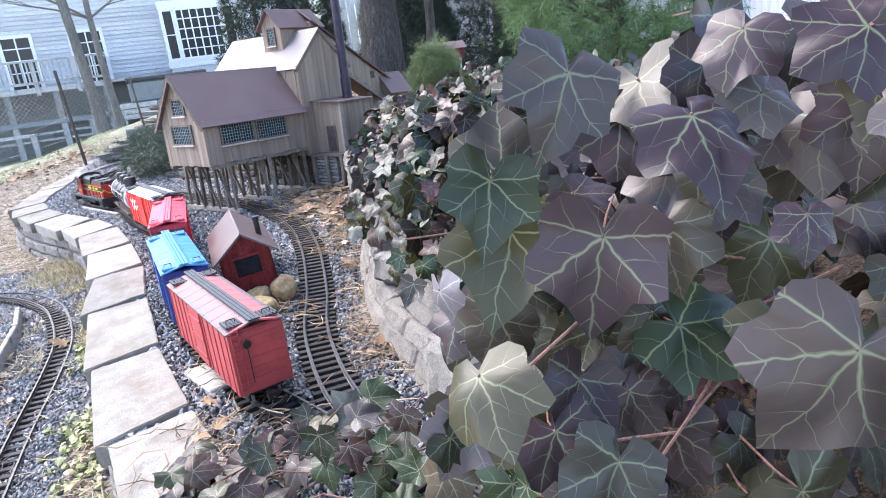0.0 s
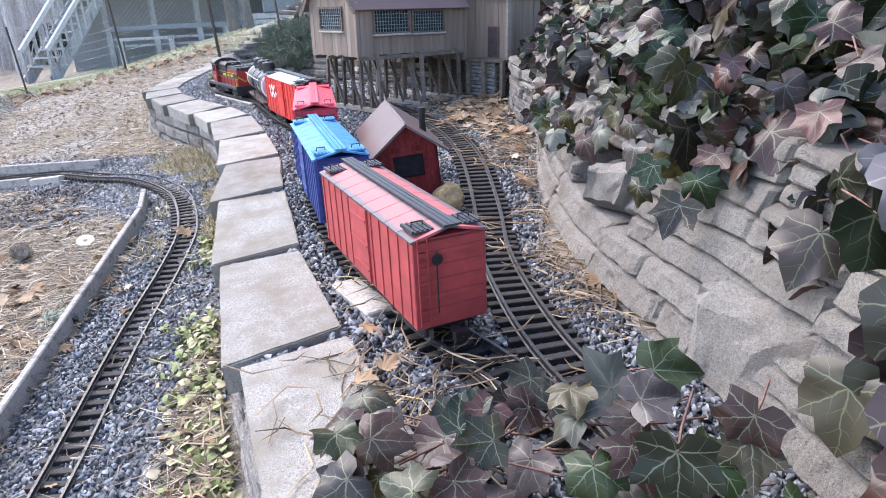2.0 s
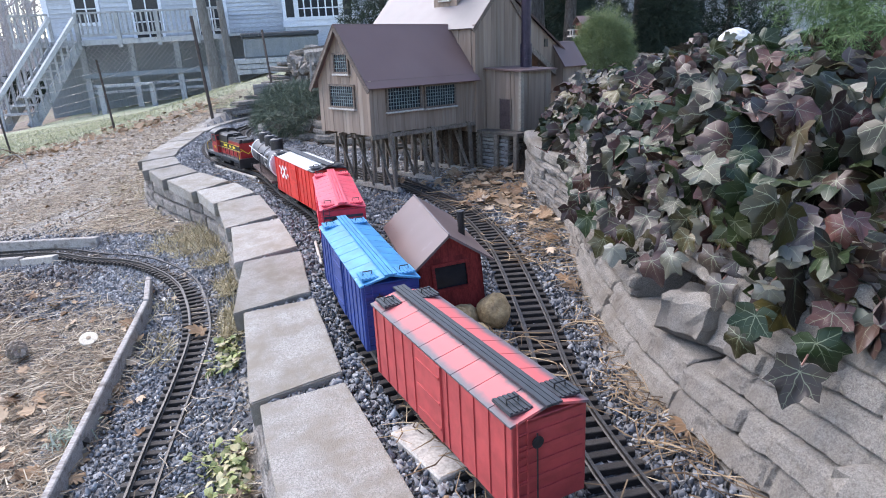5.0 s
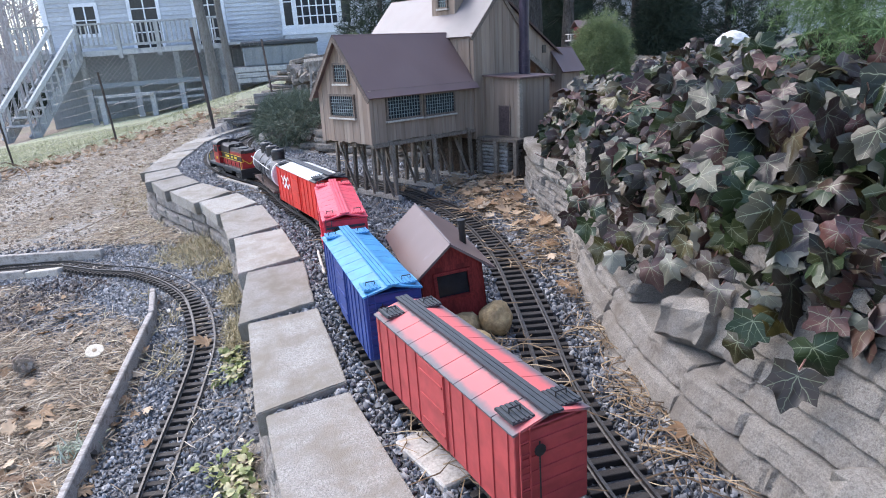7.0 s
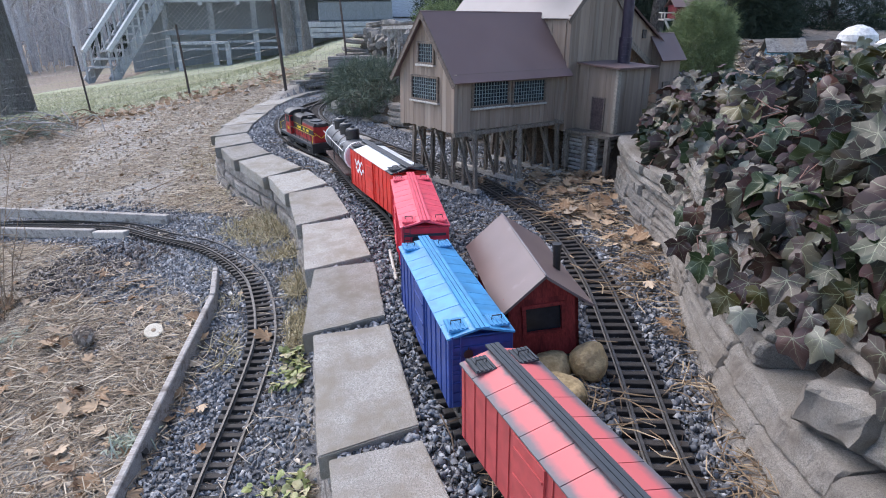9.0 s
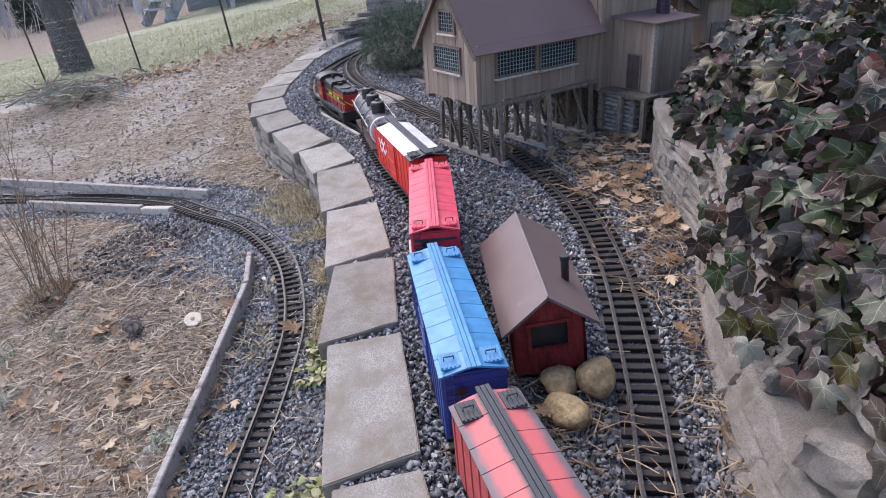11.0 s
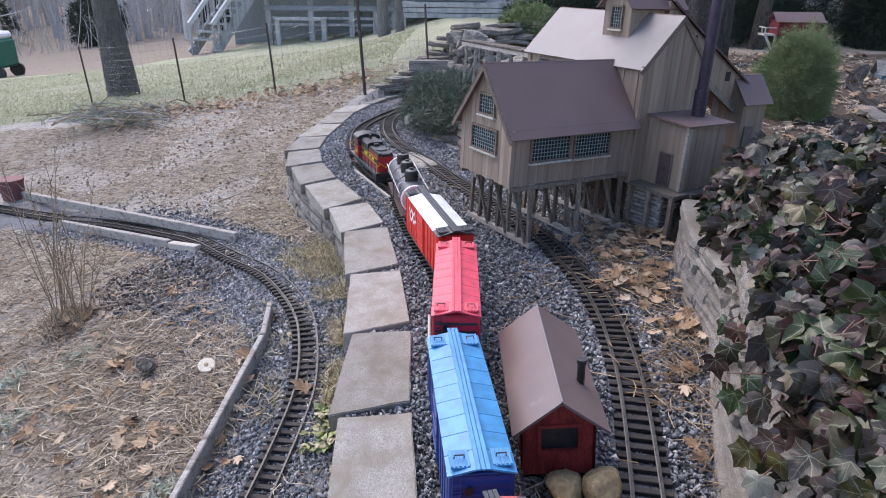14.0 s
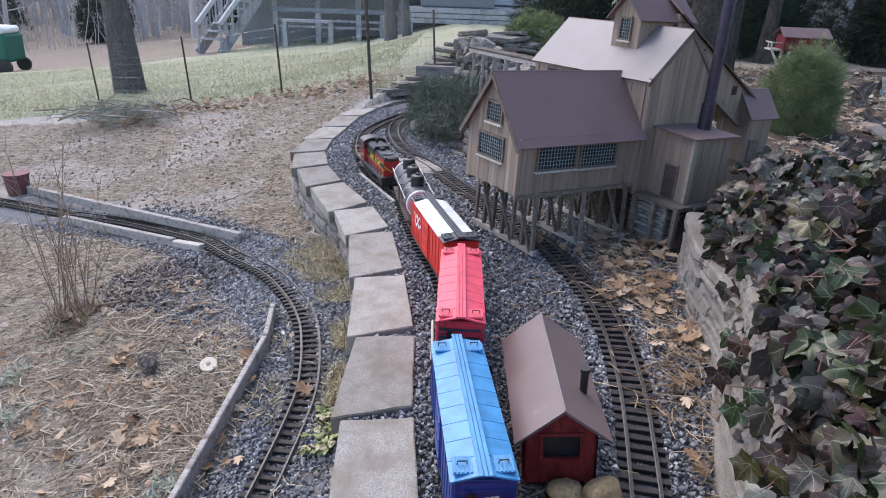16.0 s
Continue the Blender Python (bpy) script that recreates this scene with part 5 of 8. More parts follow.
    for s in (-1, 1):
        x0, x1 = (0.030, 0.0312) if s > 0 else (-0.0312, -0.030)
        part("stripe", boxes((x0, x1, 0.118, L - 0.023, 0.074, 0.086)), MAT["black_metal"], sh)
        part("stripe_edge", boxes((x0 * 1.01, x1 * 1.01, 0.118, L - 0.023, 0.0725, 0.0742)), MAT["yellow_paint"], sh)
        # handrails
        pts = [(s * 0.045, -L + 0.01, 0.078), (s * 0.045, 0.058, 0.078)]
        bm = bmesh.new()
        rod(bm, pts, 0.0009, 6)
        hr = part("handrail", bm, MAT["black_metal"], c)
        for k in range(6):
            yy = -L + 0.012 + k * 0.048
            part("stanchion", boxes((s * 0.045 - 0.0008, s * 0.045 + 0.0008, yy - 0.0008, yy + 0.0008, 0.046, 0.078)), MAT["black_metal"], hr)
        for e2 in (-1, 1):
            bm = bmesh.new()
            rod(bm, [(s * 0.044, e2 * (L + 0.001), 0.020), (s * 0.044, e2 * (L + 0.001), 0.076), (s * 0.030, e2 * (L + 0.001), 0.079)], 0.0010, 6)
            part("end_rail", bm, MAT["yellow_paint"], c, "yellow corner grab rail")
            part("step", boxes((s * 0.047 - 0.010 if s > 0 else -0.047, 0.047 if s > 0 else -0.037, e2 * L - 0.016 if e2 > 0 else -L, L if e2 > 0 else -L + 0.016, 0.014, 0.017), (s * 0.047 - 0.010 if s > 0 else -0.047, 0.047 if s > 0 else -0.037, e2 * L - 0.016 if e2 > 0 else -L, L if e2 > 0 else -L + 0.016, 0.024, 0.027)), MAT["black_metal"], c)
    for e2 in (-1, 1):
        part("pilot", boxes((-0.047, 0.047, e2 * L - 0.003, e2 * L + 0.003, 0.012, 0.048)), MAT["black_metal"], c)
        coupler(c, e2 * L, e2)
        truck(c, e2 * 0.125, 0.038)
    return c


locomotive(1.755)
tank_car(1.30)
reefer = boxcar(0.877, "red model refrigerator car with white roof and dark end hatches", MAT["reefer_red"], MAT["reefer_white"], MAT["reefer_red"], MAT["slate_paint"], MAT["slate_paint"], 8)
boxcar(0.470, "bright red model box car with panelled red roof", MAT["car_red"], MAT["roof_red"], MAT["slate_paint"], MAT["roof_red"], None, 9)
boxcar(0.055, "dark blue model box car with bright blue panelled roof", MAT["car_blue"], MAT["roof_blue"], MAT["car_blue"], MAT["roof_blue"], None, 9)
boxcar(-0.362, "worn red model box car with dark weathered roof boards", MAT["rust_red"], MAT["sooty_roof"], MAT["rust_red"], MAT["slate_paint"], None, 9)


def script_swash(car, side):
    """White painted swash on the car side, in place of its trade mark."""
    for y0, z0, ln in ((0.060, 0.112, 0.075), (0.048, 0.092, 0.080)):
        bm = bmesh.new()
        rim = []
        for k in range(25):
            y, z = y0 + k / 24 * ln, z0 - 0.004 * k / 24 + 0.006 * math.sin(k * 0.625)
            half = 0.0048 * (0.35 + 0.65 * math.sin(math.pi * (k + 1) / 26))
            rim.append([bm.verts.new((side * q, y, z + e * half)) for q, e in ((0.0484, -1), (0.0484, 1), (0.0492, 1), (0.0492, -1))])
        for p, q in zip(rim, rim[1:]):
            for i in range(4):
                bm.faces.new((p[i], p[(i + 1) % 4], q[(i + 1) % 4], q[i]))
        bm.faces.new(rim[0][::-1])
        bm.faces.new(rim[-1])
        part("painted_swash", bm, MAT["white_paint"], car, "white painted swash")


script_swash(reefer, -1)
script_swash(reefer, 1)

# ---- house, deck and far garden ----
# Siding, deck and tub tones are lifted to imitate haze over the distance.
MAT["siding"] = surface("grey_clapboard", (0.46, 0.475, 0.49), (0.58, 0.595, 0.61), 8, 0.75, stretch=(0.3, 1, 4), bump=0.1, depth=0.003, vary=0.12)
MAT["white_trim"] = surface("white_trim", (0.74, 0.76, 0.78), (0.84, 0.85, 0.86), 12, 0.6, bump=0.05, depth=0.001, vary=0.03)
MAT["deck_wood"] = surface("weathered_deck_wood_hazed", (0.33, 0.33, 0.325), (0.48, 0.48, 0.475), 10, 0.85, stretch=(2, 2, 1), stain=(0.22, 0.225, 0.23), stain_scale=2, bump=0.2, depth=0.003, vary=0.12)
MAT["tub"] = surface("slate_tub_side", (0.19, 0.21, 0.22), (0.27, 0.29, 0.30), 5, 0.6, stretch=(6, 6, 1), bump=0.1, depth=0.003, vary=0)
MAT["bark"] = surface("grey_brown_bark", (0.06, 0.052, 0.046), (0.25, 0.22, 0.20), 22, 0.95, stretch=(2.4, 2.4, 0.5), stain=(0.33, 0.31, 0.29), stain_scale=9, stain_at=(0.52, 0.8), bump=1.0, depth=0.03, vary=0.15)
# Far bark is paled so that its colour carries the aerial haze.
MAT["far_bark"] = surface("haze_paled_far_bark", (0.338, 0.319, 0.312), (0.598, 0.572, 0.566), 4, 0.95, stretch=(3, 3, 0.6), bump=0.3, depth=0.02, vary=0.25)
# Trunk bark raised in tone to stand for haze before it
MAT["trunk_grey"] = surface("haze_grey_bark", (0.22, 0.20, 0.185), (0.46, 0.435, 0.41), 22, 0.95, stretch=(2.4, 2.4, 0.5), stain=(0.52, 0.51, 0.48), stain_scale=7, stain_at=(0.52, 0.78), bump=1.0, depth=0.03, vary=0.12)
MAT["twig"] = surface("dry_twig", (0.16, 0.11, 0.075), (0.34, 0.26, 0.18), 30, 0.9, bump=0.2, depth=0.001, vary=0.2)
MAT["post_iron"] = surface("rusty_post", (0.05, 0.04, 0.035), (0.12, 0.09, 0.075), 40, 0.8, bump=0.2, depth=0.001)
MAT["slate"] = surface("stacked_slate", (0.10, 0.092, 0.083), (0.26, 0.238, 0.212), 22, 0.9, stain=(0.215, 0.175, 0.135), stain_scale=6, bump=0.6, depth=0.006, vary=0.28)


def clapboard(parent, x0, x1, y, z0, z1, holes):
    """Lapped boards, split round openings (x0, x1, z0, z1)."""
    z, step = z0, 0.115
    while z < z1 - 0.01:
        runs = [(x0, x1)]
        for a, b, c, d in holes:
            if z + step > c and z < d:
                nxt = []
                for r0, r1 in runs:
                    if a > r0:
                        nxt.append((r0, min(a, r1)))
                    if b < r1:
                        nxt.append((max(b, r0), r1))
                runs = [r for r in nxt if r[1] - r[0] > 0.01]
        for r0, r1 in runs:
            bm = bmesh.new()
            prism(bm, [(y - 0.034, z), (y, z), (y, z + step), (y - 0.004, z + step)], "x", r0, r1)
            part("clapboard", bm, MAT["siding"], parent)
        z += step


def house_window(parent, x0, x1, z0, z1, y, cols, rows, proud=0.0):
    w = part("window", boxes((x0 + 0.04, x1 - 0.04, y - proud - 0.005, y - proud + 0.01, z0 + 0.04, z1 - 0.04)), MAT["pane"], parent)
    f = 0.09
    part("window_frame", boxes((x0 - f / 2, x0 + f / 2, y - proud - 0.05, y + 0.02, z0 - f / 2, z1 + f / 2), (x1 - f / 2, x1 + f / 2, y - proud - 0.05, y + 0.02, z0 - f / 2, z1 + f / 2), (x0 + f / 2, x1 - f / 2, y - proud - 0.045, y + 0.02, z1 - f / 2, z1 + f / 2), (x0 + f / 2, x1 - f / 2, y - proud - 0.045, y + 0.02, z0 - f / 2, z0 + f / 2)), MAT["white_trim"], w)
    for i in range(1, cols):
        x = x0 + (x1 - x0) * i / cols
        part("mullion", boxes((x - 0.018, x + 0.018, y - proud - 0.03, y - proud - 0.006, z0 + f / 2, z1 - f / 2)), MAT["white_trim"], w)
    for j in range(1, rows):
        z = z0 + (z1 - z0) * j / rows
        part("mullion", boxes((x0 + f / 2, x1 - f / 2, y - proud - 0.028, y - proud - 0.0062, z - 0.014, z + 0.014)), MAT["white_trim"], w)
    return w


def build_house():
    h = thing("house", "grey clapboard house with white-trimmed windows and a bay window", "house")
    Y = 20.0
    holes = [(-5.0, -4.35, 0.55, 2.25), (-3.55, -2.75, 0.62, 2.25), (-1.85, -1.0, 0.62, 2.25), (0.62, 2.62, 1.10, 2.62)]
    clapboard(h, -5.7, 5.0, Y, -1.2, 5.6, holes)
    part("wall_core", boxes((-5.68, 4.98, Y + 0.02, Y + 6, -1.4, 5.5)), MAT["siding"], h)
    part("corner_board", boxes((-5.76, -5.62, Y - 0.05, Y + 0.06, -1.2, 5.6)), MAT["white_trim"], h)
    bm = bmesh.new()
    prism(bm, [(Y - 0.5, 5.4), (Y + 6.4, 5.4), (Y + 3, 8.2)], "x", -6.0, 5.3)
    part("roof", bm, MAT["slate_paint"], h, "dark shingle roof")
    house_window(h, -4.98, -4.37, 1.25, 2.05, Y, 2, 2)
    house_window(h, -3.53, -2.77, 0.62, 2.2, Y, 2, 5)
    house_window(h, -1.83, -1.02, 0.62, 2.2, Y, 2, 5)
    bay = part("bay_base", boxes((0.55, 2.7, Y - 0.42, Y, 0.92, 1.10)), MAT["white_trim"], h, "projecting white bay window")
    part("bay_head", boxes((0.55, 2.7, Y - 0.42, Y, 2.56, 2.75)), MAT["white_trim"], bay)
    part("bay_skirt", boxes((0.6, 2.65, Y - 0.38, Y, 0.2, 0.92)), MAT["siding"], bay)
    house_window(bay, 0.98, 2.22, 1.14, 2.52, Y, 6, 5, 0.40)
    house_window(bay, 0.62, 0.94, 1.14, 2.52, Y, 1, 2, 0.36)
    house_window(bay, 2.28, 2.62, 1.14, 2.52, Y, 1, 2, 0.36)
    return h


MAT["rail_pale"] = surface("pale_weathered_rail", (0.42, 0.42, 0.41), (0.56, 0.56, 0.55), 8, 0.85, stretch=(2, 2, 1), bump=0.15, depth=0.003, vary=0.1)


def build_deck():
    d = thing("timber_deck", "weathered grey timber deck with baluster rail and lattice skirt", "deck")
    Y, x0, x1, zf, zt = 18.0, -4.55, -1.15, 0.80, 1.47
    part("floor", boxes((x0 - 1.5, x1 + 0.9, Y, 19.95, zf - 0.06, zf)), MAT["deck_wood"], d)
    part("rim_beam", boxes((x0 - 1.5, x1, Y - 0.04, Y, zf - 0.12, zf + 0.01)), MAT["deck_wood"], d)
    n = 0
    x = x0
    rail = part("top_rail", boxes((x0, x1, Y - 0.06, Y + 0.08, zt - 0.04, zt)), MAT["deck_wood"], d)
    part("bottom_rail", boxes((x0, x1, Y - 0.02, Y + 0.03, zf + 0.09, zf + 0.15)), MAT["deck_wood"], d)
    while x < x1 + 0.01:
        big = n % 8 == 0
        w = 0.05 if big else 0.019
        part("rail_post" if big else "baluster", boxes((x - w, x + w, Y - 0.01 - w, Y - 0.01 + w, zf - 0.2 if big else zf + 0.15, zt - 0.04)), MAT["deck_wood"], rail)
        x += 0.118
        n += 1
    # side rail back to the house
    part("top_rail", boxes((x1 - 0.02, x1 + 0.1, Y + 0.08, 19.9, zt - 0.04, zt)), MAT["deck_wood"], d)
    for k in range(14):
        part("baluster", boxes((x1 + 0.02, x1 + 0.06, Y + 0.2 + k * 0.125, Y + 0.24 + k * 0.125, zf, zt - 0.04)), MAT["deck_wood"], d)
    # left landing rail
    part("top_rail", boxes((x0 - 1.5, x0 - 0.62, Y - 0.05, Y + 0.05, zt - 0.05, zt)), MAT["deck_wood"], d)
    for k in range(8):
        part("baluster", boxes((x0 - 1.48 + k * 0.12, x0 - 1.44 + k * 0.12, Y - 0.02, Y + 0.02, zf, zt - 0.05)), MAT["deck_wood"], d)
    # lattice skirt: crossing laths in a frame
    la = part("lattice_frame", boxes((x0 - 0.1, x1, Y - 0.015, Y + 0.015, -0.12, 0.0)), MAT["tub"], d, "dark beam under the lattice")
    zb, zh = 0.0, zf - 0.12
    H = zh - zb
    k = x0 - H
    while k < x1:
        for s in (-1, 1):
            a, b = (k, k + H) if s > 0 else (k + H, k)
            pa, pb = Vector((a, Y + 0.004 * s, zb)), Vector((b, Y + 0.004 * s, zh))
            lo, hi = 0.0, 1.0
            dx = pb.x - pa.x
            for lim, sg in ((x0, 1), (x1, -1)):
                t = (lim - pa.x) / dx
                if sg * dx > 0:
                    lo = max(lo, t)
                else:
                    hi = min(hi, t)
            if hi - lo > 0.05:
                bm = bmesh.new()
                beam(bm, pa + (pb - pa) * lo, pa + (pb - pa) * hi, 0.007, 0.048, (0, 1, 0))
                part("lath", bm, MAT["deck_wood"], la)
        k += 0.115
    for x in (x0, -3.4, -2.3, x1):
        part("support_post", boxes((x - 0.07, x + 0.07, Y + 0.02, Y + 0.16, -1.4, zf - 0.06)), MAT["deck_wood"], d)
    # added sheet whose dark tone stands for shade under the deck
    part("back_wall", boxes((x0 - 1.4, x1 + 1.0, 19.6, 19.7, -1.6, zf - 0.06)), MAT["tub"], d, "slate sheet standing in for the shade under the deck")
    for z in (-0.35, -0.52):
        part("brace_board", boxes((x0, x1, Y + 0.05, Y + 0.09, z, z + 0.06)), MAT["deck_wood"], d)
    # stairs down to the lawn
    st = part("stringer", beams([((-4.58, 18.0, zf - 0.1), (-5.62, 16.5, -1.12), 0.05, 0.26), ((-5.14, 18.0, zf - 0.1), (-6.2, 16.5, -1.12), 0.05, 0.26)]), MAT["deck_wood"], d)
    steps = 9
    for i in range(steps):
        k = (i + 0.5) / steps
        y, xa, z = 18.0 - 1.5 * k, -4.58 - 1.04 * k, zf - 0.02 - 1.62 * k
        part("tread", boxes((xa - 0.57, xa, y - 0.12, y + 0.10, z - 0.04, z)), MAT["deck_wood"], st)
    for xa, xb in ((-4.55, -5.60), (-5.14, -6.17)):
        bm = bmesh.new()
        beam(bm, (xa, 18.0, 1.36), (xb, 16.5, -0.40), 0.08, 0.10)
        part("stair_rail", bm, MAT["rail_pale"], st, "pale stair handrail")
        for i in range(10):
            k = i / 9
            x, y, z = xa + (xb - xa) * k, 18.0 - 1.5 * k, 1.36 - 1.76 * k
            part("baluster", boxes((x - 0.025, x + 0.025, y - 0.025, y + 0.025, z - 0.78, z - 0.03)), MAT["deck_wood"], st)
    return d


build_house()
build_deck()
tub = thing("hot_tub", "dark slate hot tub with folded cover beside the house", "hot tub")
part("shell", boxes((-0.6, 1.3, 17.2, 18.6, 0.16, 0.66), bevel=0.04), MAT["tub"], tub)
part("cover", boxes((-0.64, 1.34, 17.15, 18.65, 0.66, 0.78), bevel=0.03), MAT["slate_paint"], tub, "dark padded cover")
for i in range(9):
    part("side_batten", boxes((-0.58 + i * 0.23, -0.56 + i * 0.23, 17.18, 17.2, 0.18, 0.64)), MAT["tub"], tub)
platform = thing("tub_platform", "low grey timber platform carrying the hot tub", "platform")
for k in range(3):
    part("edge_board", boxes((-0.9, 2.2, 17.0, 17.05, 0.04 - 0.13 * k, 0.15 - 0.13 * k)), MAT["deck_wood"], platform)
for k in range(19):
    part("deck_board", boxes((-0.9, 2.2, 17.055 + 0.15 * k, 17.195 + 0.15 * k, 0.10, 0.158)), MAT["deck_wood"], platform)
for x in (-0.85, 0.1, 1.1, 2.1):
    part("post", boxes((x - 0.06, x + 0.06, 17.06, 17.18, height(x, 17.1) - 0.1, 0.10)), MAT["deck_wood"], platform)

bench = thing("garden_bench", "grey timber bench frame standing under the deck", "bench")
part("plank", boxes((-4.2, -2.9, 17.2, 17.5, -0.33, -0.27)), MAT["deck_wood"], bench)
for x in (-4.15, -2.95, -1.6):
    part("leg", boxes((x - 0.06, x + 0.06, 17.25, 17.38, height(x, 17.3) - 0.05, -0.33 if x < -2 else -0.1)), MAT["deck_wood"], bench)

shed = thing("grey_outbuilding", "grey vertical-board outbuilding behind the garden", "outbuilding")
for i in range(26):
    part("wall_board", boxes((4.6 + i * 0.17, 4.6 + i * 0.17 + 0.163, 9.0, 9.03, -0.4, 2.6)), MAT["deck_wood"], shed)
part("wall_core", boxes((4.6, 9.0, 9.03, 11, -0.4, 2.6)), MAT["deck_wood"], shed)


# ---- trees ----
def branch(bm, p, d, length, r, depth, rs, droop=0.0, sides=6):
    pts, radii, n = [p], [r], 4
    for i in range(n):
        d = (d + Vector((rs.uniform(-1, 1), rs.uniform(-1, 1), rs.uniform(-0.6, 0.8) - droop)) * 0.13).normalized()
        p = p + d * (length / n)
        pts.append(p)
        radii.append(r * (1 - 0.55 * (i + 1) / n))
    rod(bm, pts, radii, max(3, sides), True)
    if depth > 0:
        for k in range(rs.choice((3, 4, 5))):
            i = rs.randrange(1, n + 1)
            ax = Vector((rs.uniform(-1, 1), rs.uniform(-1, 1), rs.uniform(0.0, 0.7))).normalized()
            branch(bm, pts[i], (d * 0.6 + ax * 0.8).normalized(), length * rs.uniform(0.45, 0.7), radii[i] * 0.55, depth - 1, rs, droop, sides - 1)


def bare_tree(label, x, y, h, r, seed, material, fork=0.35, depth=3, group="bare trees", lean=(0, 0)):
    rs = random.Random(seed)
    t = thing("tree", label, "tree", group, m=Matrix.Translation((x, y, height(x, y) - 0.08)))
    bm = bmesh.new()
    pts, radii = [], []
    for i in range(9):
        k = i / 8
        pts.append(Vector((lean[0] * k * h + math.sin(k * 5 + seed) * 0.01 * h, lean[1] * k * h + math.cos(k * 4 + seed) * 0.01 * h, k * h)))
        radii.append(r * ((1.35 if i == 0 else 1.0) * (1 - 0.75 * k)))
    rod(bm, pts, radii, 14)
    part("trunk", bm, material, t)
    bm = bmesh.new()
    for k in range(11):
        i = 3 + (k * 5) // 11
        a = rs.uniform(0, 6.28)
        branch(bm, pts[i], Vector((math.cos(a), math.sin(a), 0.55)).normalized(), h * rs.uniform(0.18, 0.32), radii[i] * 0.45, depth - 1, rs, 0.0, 5)
    part("limbs", bm, material, t)
    return t


def build_trees():
    bare_tree("thick grey-brown tree trunk at the lawn edge", -3.24, 6.0, 9.0, 0.118, 3, MAT["trunk_grey"], group="", lean=(0.004, 0.0))
    bare_tree("bare tree standing before the deck", -1.30, 15.0, 9.0, 0.12, 8, MAT["trunk_grey"], group="", lean=(-0.02, 0))
    bare_tree("bare thin tree beside the hot tub", -0.90, 15.6, 7.0, 0.09, 9, MAT["trunk_grey"], group="")
    bare_tree("thick pine trunk with plated bark behind the mill", 2.0, 4.4, 8.0, 0.17, 12, MAT["bark"], group="")
    bare_tree("slim dark trunk behind the lookout", 2.80, 5.3, 6.0, 0.055, 13, MAT["bark"], group="")
    bare_tree("slim dark trunk before the pale fence", 4.05, 6.2, 6.0, 0.05, 14, MAT["bark"], group="")
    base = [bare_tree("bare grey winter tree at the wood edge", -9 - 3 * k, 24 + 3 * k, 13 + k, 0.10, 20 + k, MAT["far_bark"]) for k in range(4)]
    rs = random.Random(31)
    for k in range(64):
        x = rs.uniform(-34, -6.5) if k < 50 else rs.uniform(4, 20)
        y = rs.uniform(21, 52) if k < 50 else rs.uniform(14, 30)
        s = rs.uniform(0.8, 1.25)
        copy_thing(base[k % 4], Matrix.Translation((x, y, height(x, y) - 0.1)) @ Matrix.Rotation(rs.uniform(0, 6.28), 4, "Z") @ Matrix.Scale(s, 4))


build_trees()
# Backdrop tone with the distance haze painted in
MAT["wood_haze"] = surface("hazed_distant_wood", (0.46, 0.45, 0.44), (0.66, 0.655, 0.65), 0.5, 0.98, stretch=(1, 1, 0.05), bump=0, vary=0, stain=(0.56, 0.50, 0.48), stain_scale=0.12, fine=6.0)


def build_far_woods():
    """Thin bare trunks past the garden, and a haze-coloured sheet of wood behind them."""
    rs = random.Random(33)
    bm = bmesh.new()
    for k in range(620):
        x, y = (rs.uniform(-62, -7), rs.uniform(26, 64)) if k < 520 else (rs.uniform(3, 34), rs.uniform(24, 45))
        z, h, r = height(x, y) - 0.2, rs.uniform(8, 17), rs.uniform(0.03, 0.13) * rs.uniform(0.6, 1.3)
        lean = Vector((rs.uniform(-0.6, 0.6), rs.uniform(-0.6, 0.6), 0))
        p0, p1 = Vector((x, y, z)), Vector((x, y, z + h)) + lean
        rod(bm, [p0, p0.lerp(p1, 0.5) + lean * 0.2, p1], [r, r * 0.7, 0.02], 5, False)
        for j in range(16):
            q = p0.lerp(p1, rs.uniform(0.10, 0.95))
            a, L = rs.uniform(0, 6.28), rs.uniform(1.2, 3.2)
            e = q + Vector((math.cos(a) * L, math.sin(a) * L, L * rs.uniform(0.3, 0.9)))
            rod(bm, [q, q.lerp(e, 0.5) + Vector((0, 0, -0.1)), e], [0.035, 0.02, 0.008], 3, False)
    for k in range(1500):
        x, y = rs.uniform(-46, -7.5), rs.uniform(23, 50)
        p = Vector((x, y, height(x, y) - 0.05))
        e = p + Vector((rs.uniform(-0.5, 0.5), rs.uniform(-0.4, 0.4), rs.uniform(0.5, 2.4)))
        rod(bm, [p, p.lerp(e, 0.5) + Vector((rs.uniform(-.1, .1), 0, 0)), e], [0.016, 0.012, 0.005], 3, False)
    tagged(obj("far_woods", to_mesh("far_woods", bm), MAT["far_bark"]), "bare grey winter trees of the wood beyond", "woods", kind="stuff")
    verts, n = [], 70
    for i in range(n + 1):
        a = radians(-80 + 160 * i / n)
        for z in (-6.0, 2.2 + 2.0 * noise.noise(Vector((i * 0.35, 0, 0))) + 1.0 * noise.noise(Vector((i * 1.3, 4, 0)))):
            verts.append((78 * math.sin(a), 78 * math.cos(a), z))
    tagged(obj("backdrop", raw("backdrop", verts, [(2 * i, 2 * i + 2, 2 * i + 3, 2 * i + 1) for i in range(n)]), MAT["wood_haze"]), "distant bare woodland in haze-pale grey-brown", "woods", kind="structure")


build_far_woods()


